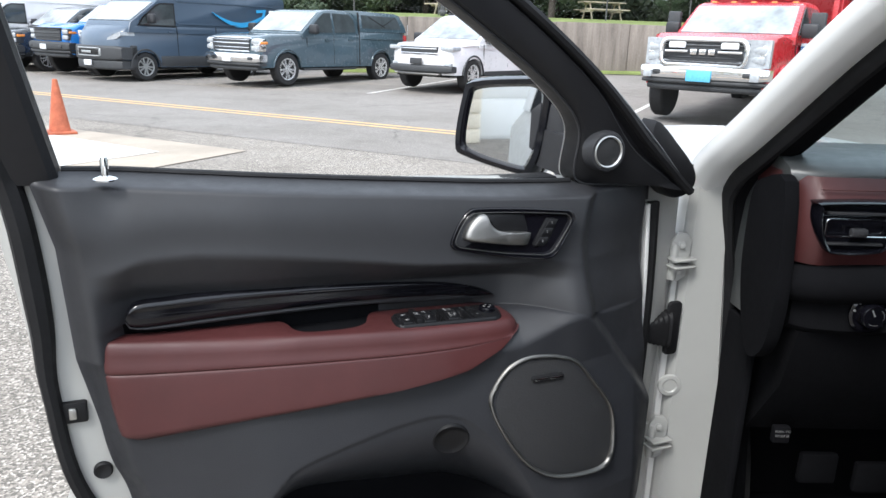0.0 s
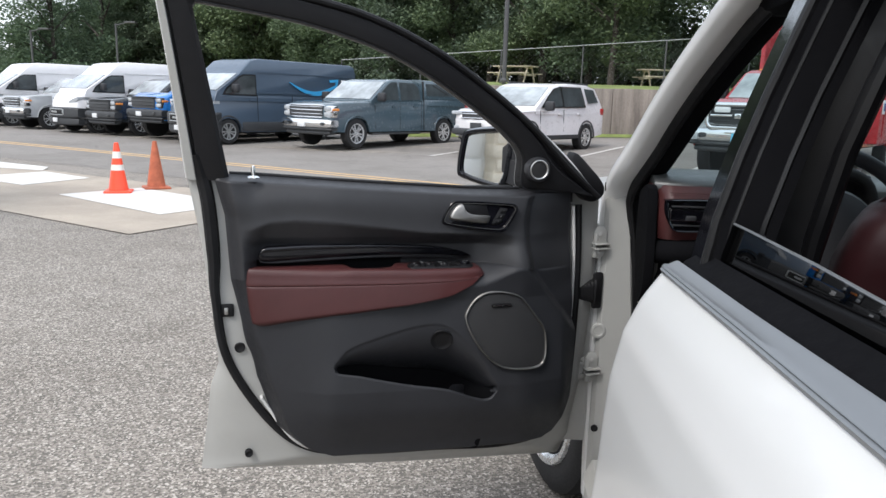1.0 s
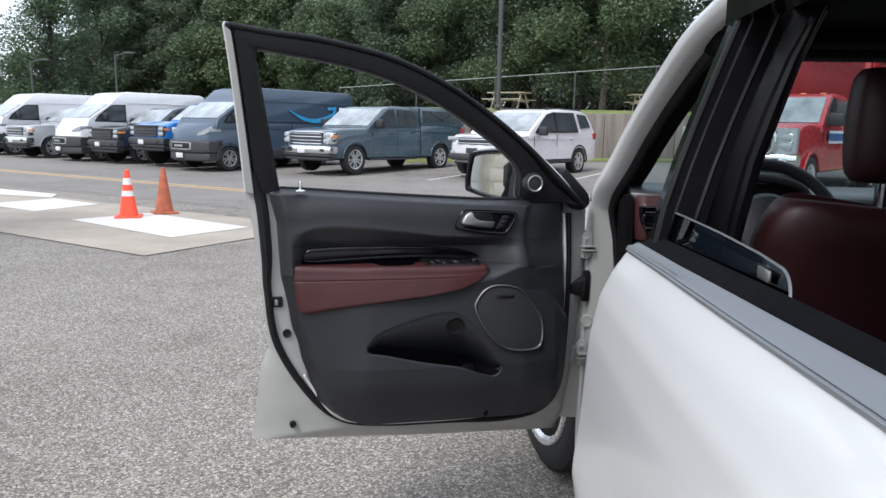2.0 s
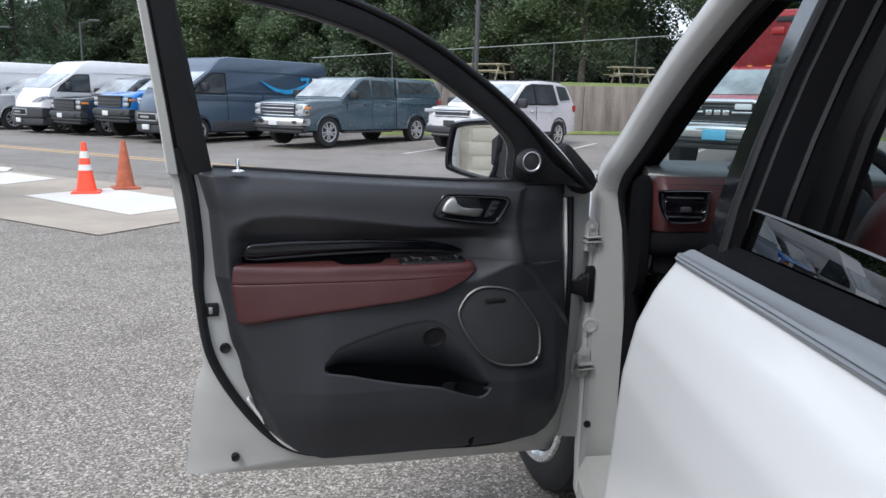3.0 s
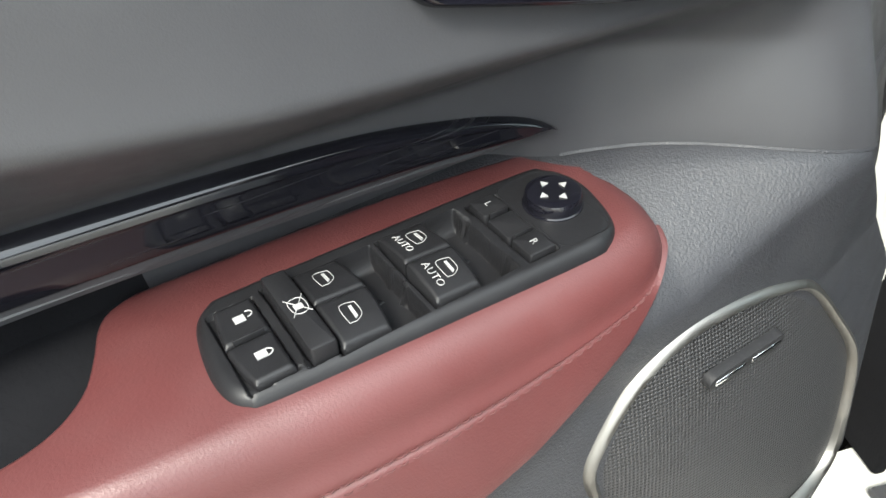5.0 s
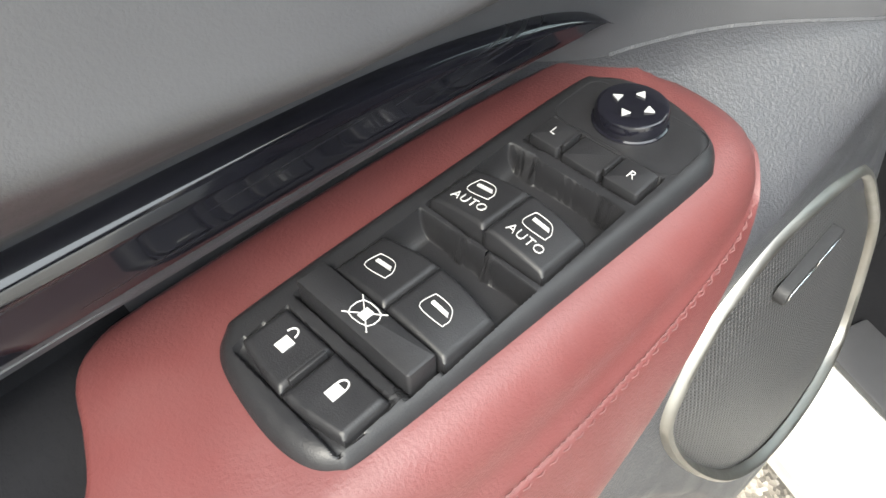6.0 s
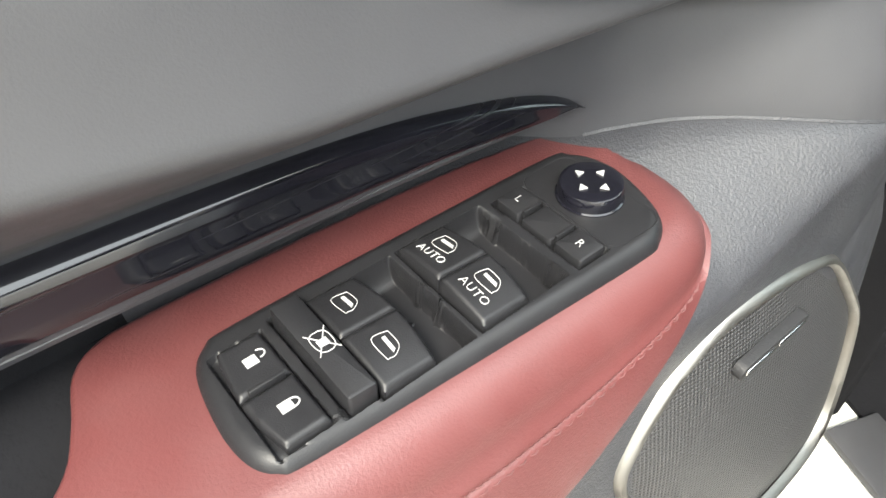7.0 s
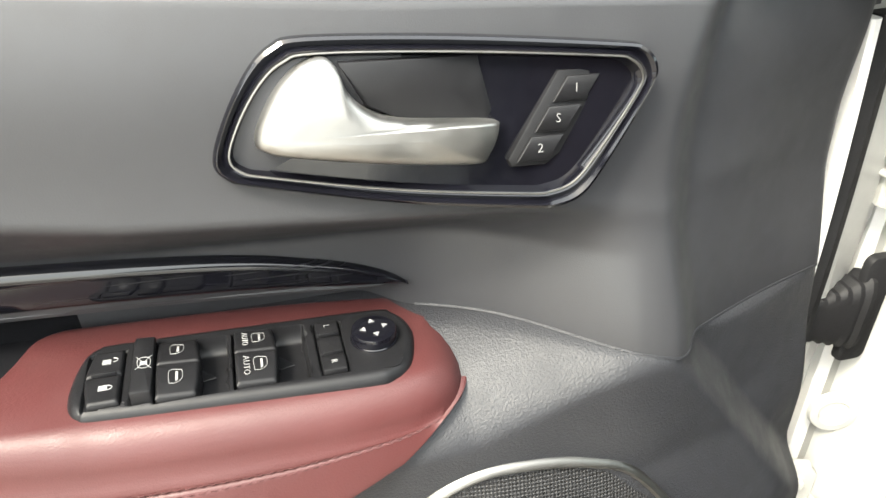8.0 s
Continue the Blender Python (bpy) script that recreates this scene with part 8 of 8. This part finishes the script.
def van_decal(v):
    """The curved stroke with its tip, and a short bar for the small word, on the van's flank."""
    for y in (1.02 * (1 - 0.055 * 0.6) + 0.012,):
        path = [(-0.35 - 1.85 * k / 21, 1.84 - 0.36 * math.sin(math.pi * (0.04 + 0.86 * k / 21))) for k in range(22)]
        thick = [0.015 + 0.12 * math.sin(math.pi * k / 24) for k in range(22)]
        part("stroke", add_loft(BM(), [[(x, y - 0.03, z + h / 2), (x, y, z + h / 2), (x, y, z - h / 2), (x, y - 0.03, z - h / 2)] for (x, z), h in zip(path, thick)]), M_SMILE, v, "light blue curved stroke")
        part("stroke_tip", prism([(-1.96, 1.92), (-2.32, 1.95), (-2.24, 1.62), (-2.15, 1.66), (-2.22, 1.86), (-1.97, 1.84)], y - 0.03, y + 0.002, "y"), M_SMILE, v)
        part("word_bar", box((-3.02, y - 0.03, 1.80), (-2.46, y + 0.003, 1.93), 0.005), M_DECALW, v, "short pale bar")


van_decal(vd)


# the red emergency truck, nose towards the lane
def rescue_truck():
    sp = pickup(P_RED, "fire red paint", M_DARKPL, M_CHROME, w=1.05, lift=0.16, bulk=0.06, tail=-5.2, rear=-3.05)
    m = Matrix.Translation((6.49, 15.35, rise(6.49, 15.35))) @ pose(0, 0, 0, 0, 0, -90 - 37.5) @ Matrix.Scale(1.05, 4)
    v = vehicle("rescue_truck", m, "red rescue truck with tall box body and chrome bumper", "truck", sp)
    z = 0.16
    part("box_body", box((-5.2, -1.22, 0.65), (-0.90, 1.22, 3.25), 0.05), P_RED, v, "tall red box body")
    part("box_front", box((-1.0, -1.15, 1.3), (-0.9, 1.15, 3.15), 0.03), P_RED, v)
    for side in (-1, 1):
        y0, y1 = (1.215, 1.235) if side > 0 else (-1.235, -1.215)
        part("stripe", box((-5.15, y0, 1.25), (-0.97, y1, 1.52), 0.002), M_DECALW, v, "white side stripe")
        part("stripe_line", box((-5.1, y0 - 0.001, 1.31), (-1.0, y1 + 0.002, 1.46), 0.002), M_DECALB, v, "blue side stripe")
        c0, c1 = (1.05, 1.062) if side > 0 else (-1.062, -1.05)
        part("cab_stripe", box((-0.95, c0, 1.10), (1.0, c1, 1.34), 0.002), M_DECALW, v, "white cab stripe")
        part("cab_stripe_line", box((-0.95, c0 - 0.001, 1.15), (1.0, c1 + 0.002, 1.29), 0.002), M_DECALB, v, "blue cab stripe")
        part("lettering_bar", box((-4.4, y0, 1.95), (-2.6, y1, 2.25), 0.003), M_DECALB, v, "dark blue panel with plain edge")
        ring = [(-3.05 + 0.56 * math.cos(q), 0.56 + 0.56 * math.sin(q)) for q in np.linspace(0, math.pi, 18)]
        part("rear_arch", tube([(x, y1 if side > 0 else y0, zz) for x, zz in ring], 0.03, 6), M_CHROME, v, "bright wheel arch trim")
        # flat black half-disc paints the shaded inside of the wheel opening
        part("arch_shade", prism(ring, y0 + 0.012 * side, y1 + 0.012 * side, "y"), M_DIRT, v)
        part("locker_door", box((-2.2, y0, 0.8), (-1.15, y1 + 0.004 * side, 2.9), 0.004), P_RED, v)
        part("roof_lamp", box((-1.3, y0 - 0.1, 2.9), (-1.05, y1, 3.05), 0.02), M_LAMPGLASS, v, "clear warning lamp")
    for y in (-0.75, -0.25, 0.25, 0.75):
        part("front_lamp", box((-0.92, y - 0.13, 2.75), (-0.86, y + 0.13, 2.9), 0.02), M_TAIL if abs(y) < 0.5 else M_LAMPGLASS, v, "warning lamp")
    part("light_bar", box((-0.93, -0.3, 3.0), (-0.87, 0.3, 3.1), 0.02), M_DARKPL, v)
    for y in (-0.72, -0.36, 0.0, 0.36, 0.72):
        part("cab_lamp", box((0.28, y - 0.05, 2.02), (0.40, y + 0.05, 2.06), 0.015), M_AMBER, v, "small cab roof lamp")
    n = 2.92
    for y in (-0.42, 0.42):
        part("grille_lamp", box((n + 0.02, y - 0.14, 1.20), (n + 0.06, y + 0.14, 1.30), 0.02), M_DECALW, v, "white grille lamp")
    part("front_face", add_loft(BM(), [[(n + 0.012 - 0.16 * (y / 1.05) ** 2, y, zz) for zz in (0.93, 1.36)] + [(n - 0.12 - 0.16 * (y / 1.05) ** 2, y, zz) for zz in (1.36, 0.93)] for y in np.linspace(-1.0, 1.0, 15)]), M_LAMPGLASS, v, "clear and chrome lamp band")
    part("grille_surround", add_tube(BM(), [(n + 0.03, y, zz) for y, zz in rrect(-0.68, 0.68, 0.93, 1.34, 0.12)], 0.04, 8, True), M_CHROME, v, "chrome grille surround")
    for y0, y1 in ((-0.62, -0.24), (0.24, 0.62)):
        part("grille_stripe", box((n + 0.03, y0, 1.13), (n + 0.055, y1, 1.17), 0.01), M_CHROME, v)
    for k in range(3):
        part("grille_mark", box((n + 0.03, -0.20 + 0.145 * k, 1.10), (n + 0.055, -0.09 + 0.145 * k, 1.19), 0.01), M_CHROME, v, "plain silver bar")
    part("plate_blue", box((n + 0.10, -0.2, 0.68), (n + 0.13, 0.2, 0.86), 0.01), M_PLATEBLUE, v, "pale blue plate")
    for side in (-1, 1):
        part("bumper_lamp", box((n + 0.06, side * 0.86 - 0.07, 0.72), (n + 0.11, side * 0.86 + 0.07, 0.84), 0.015), M_LAMPGLASS, v)
        part("tow_mirror", box((0.85, side * 1.25 - 0.12, 1.45), (0.98, side * 1.25 + 0.12, 1.85), 0.03), M_DARKPL, v, "tall black towing mirror")
        part("mirror_stay", tube([(0.92, side * 1.0, 1.52), (0.92, side * 1.2, 1.55)], 0.03, 6), M_DARKPL, v)
    return v


rescue_truck()
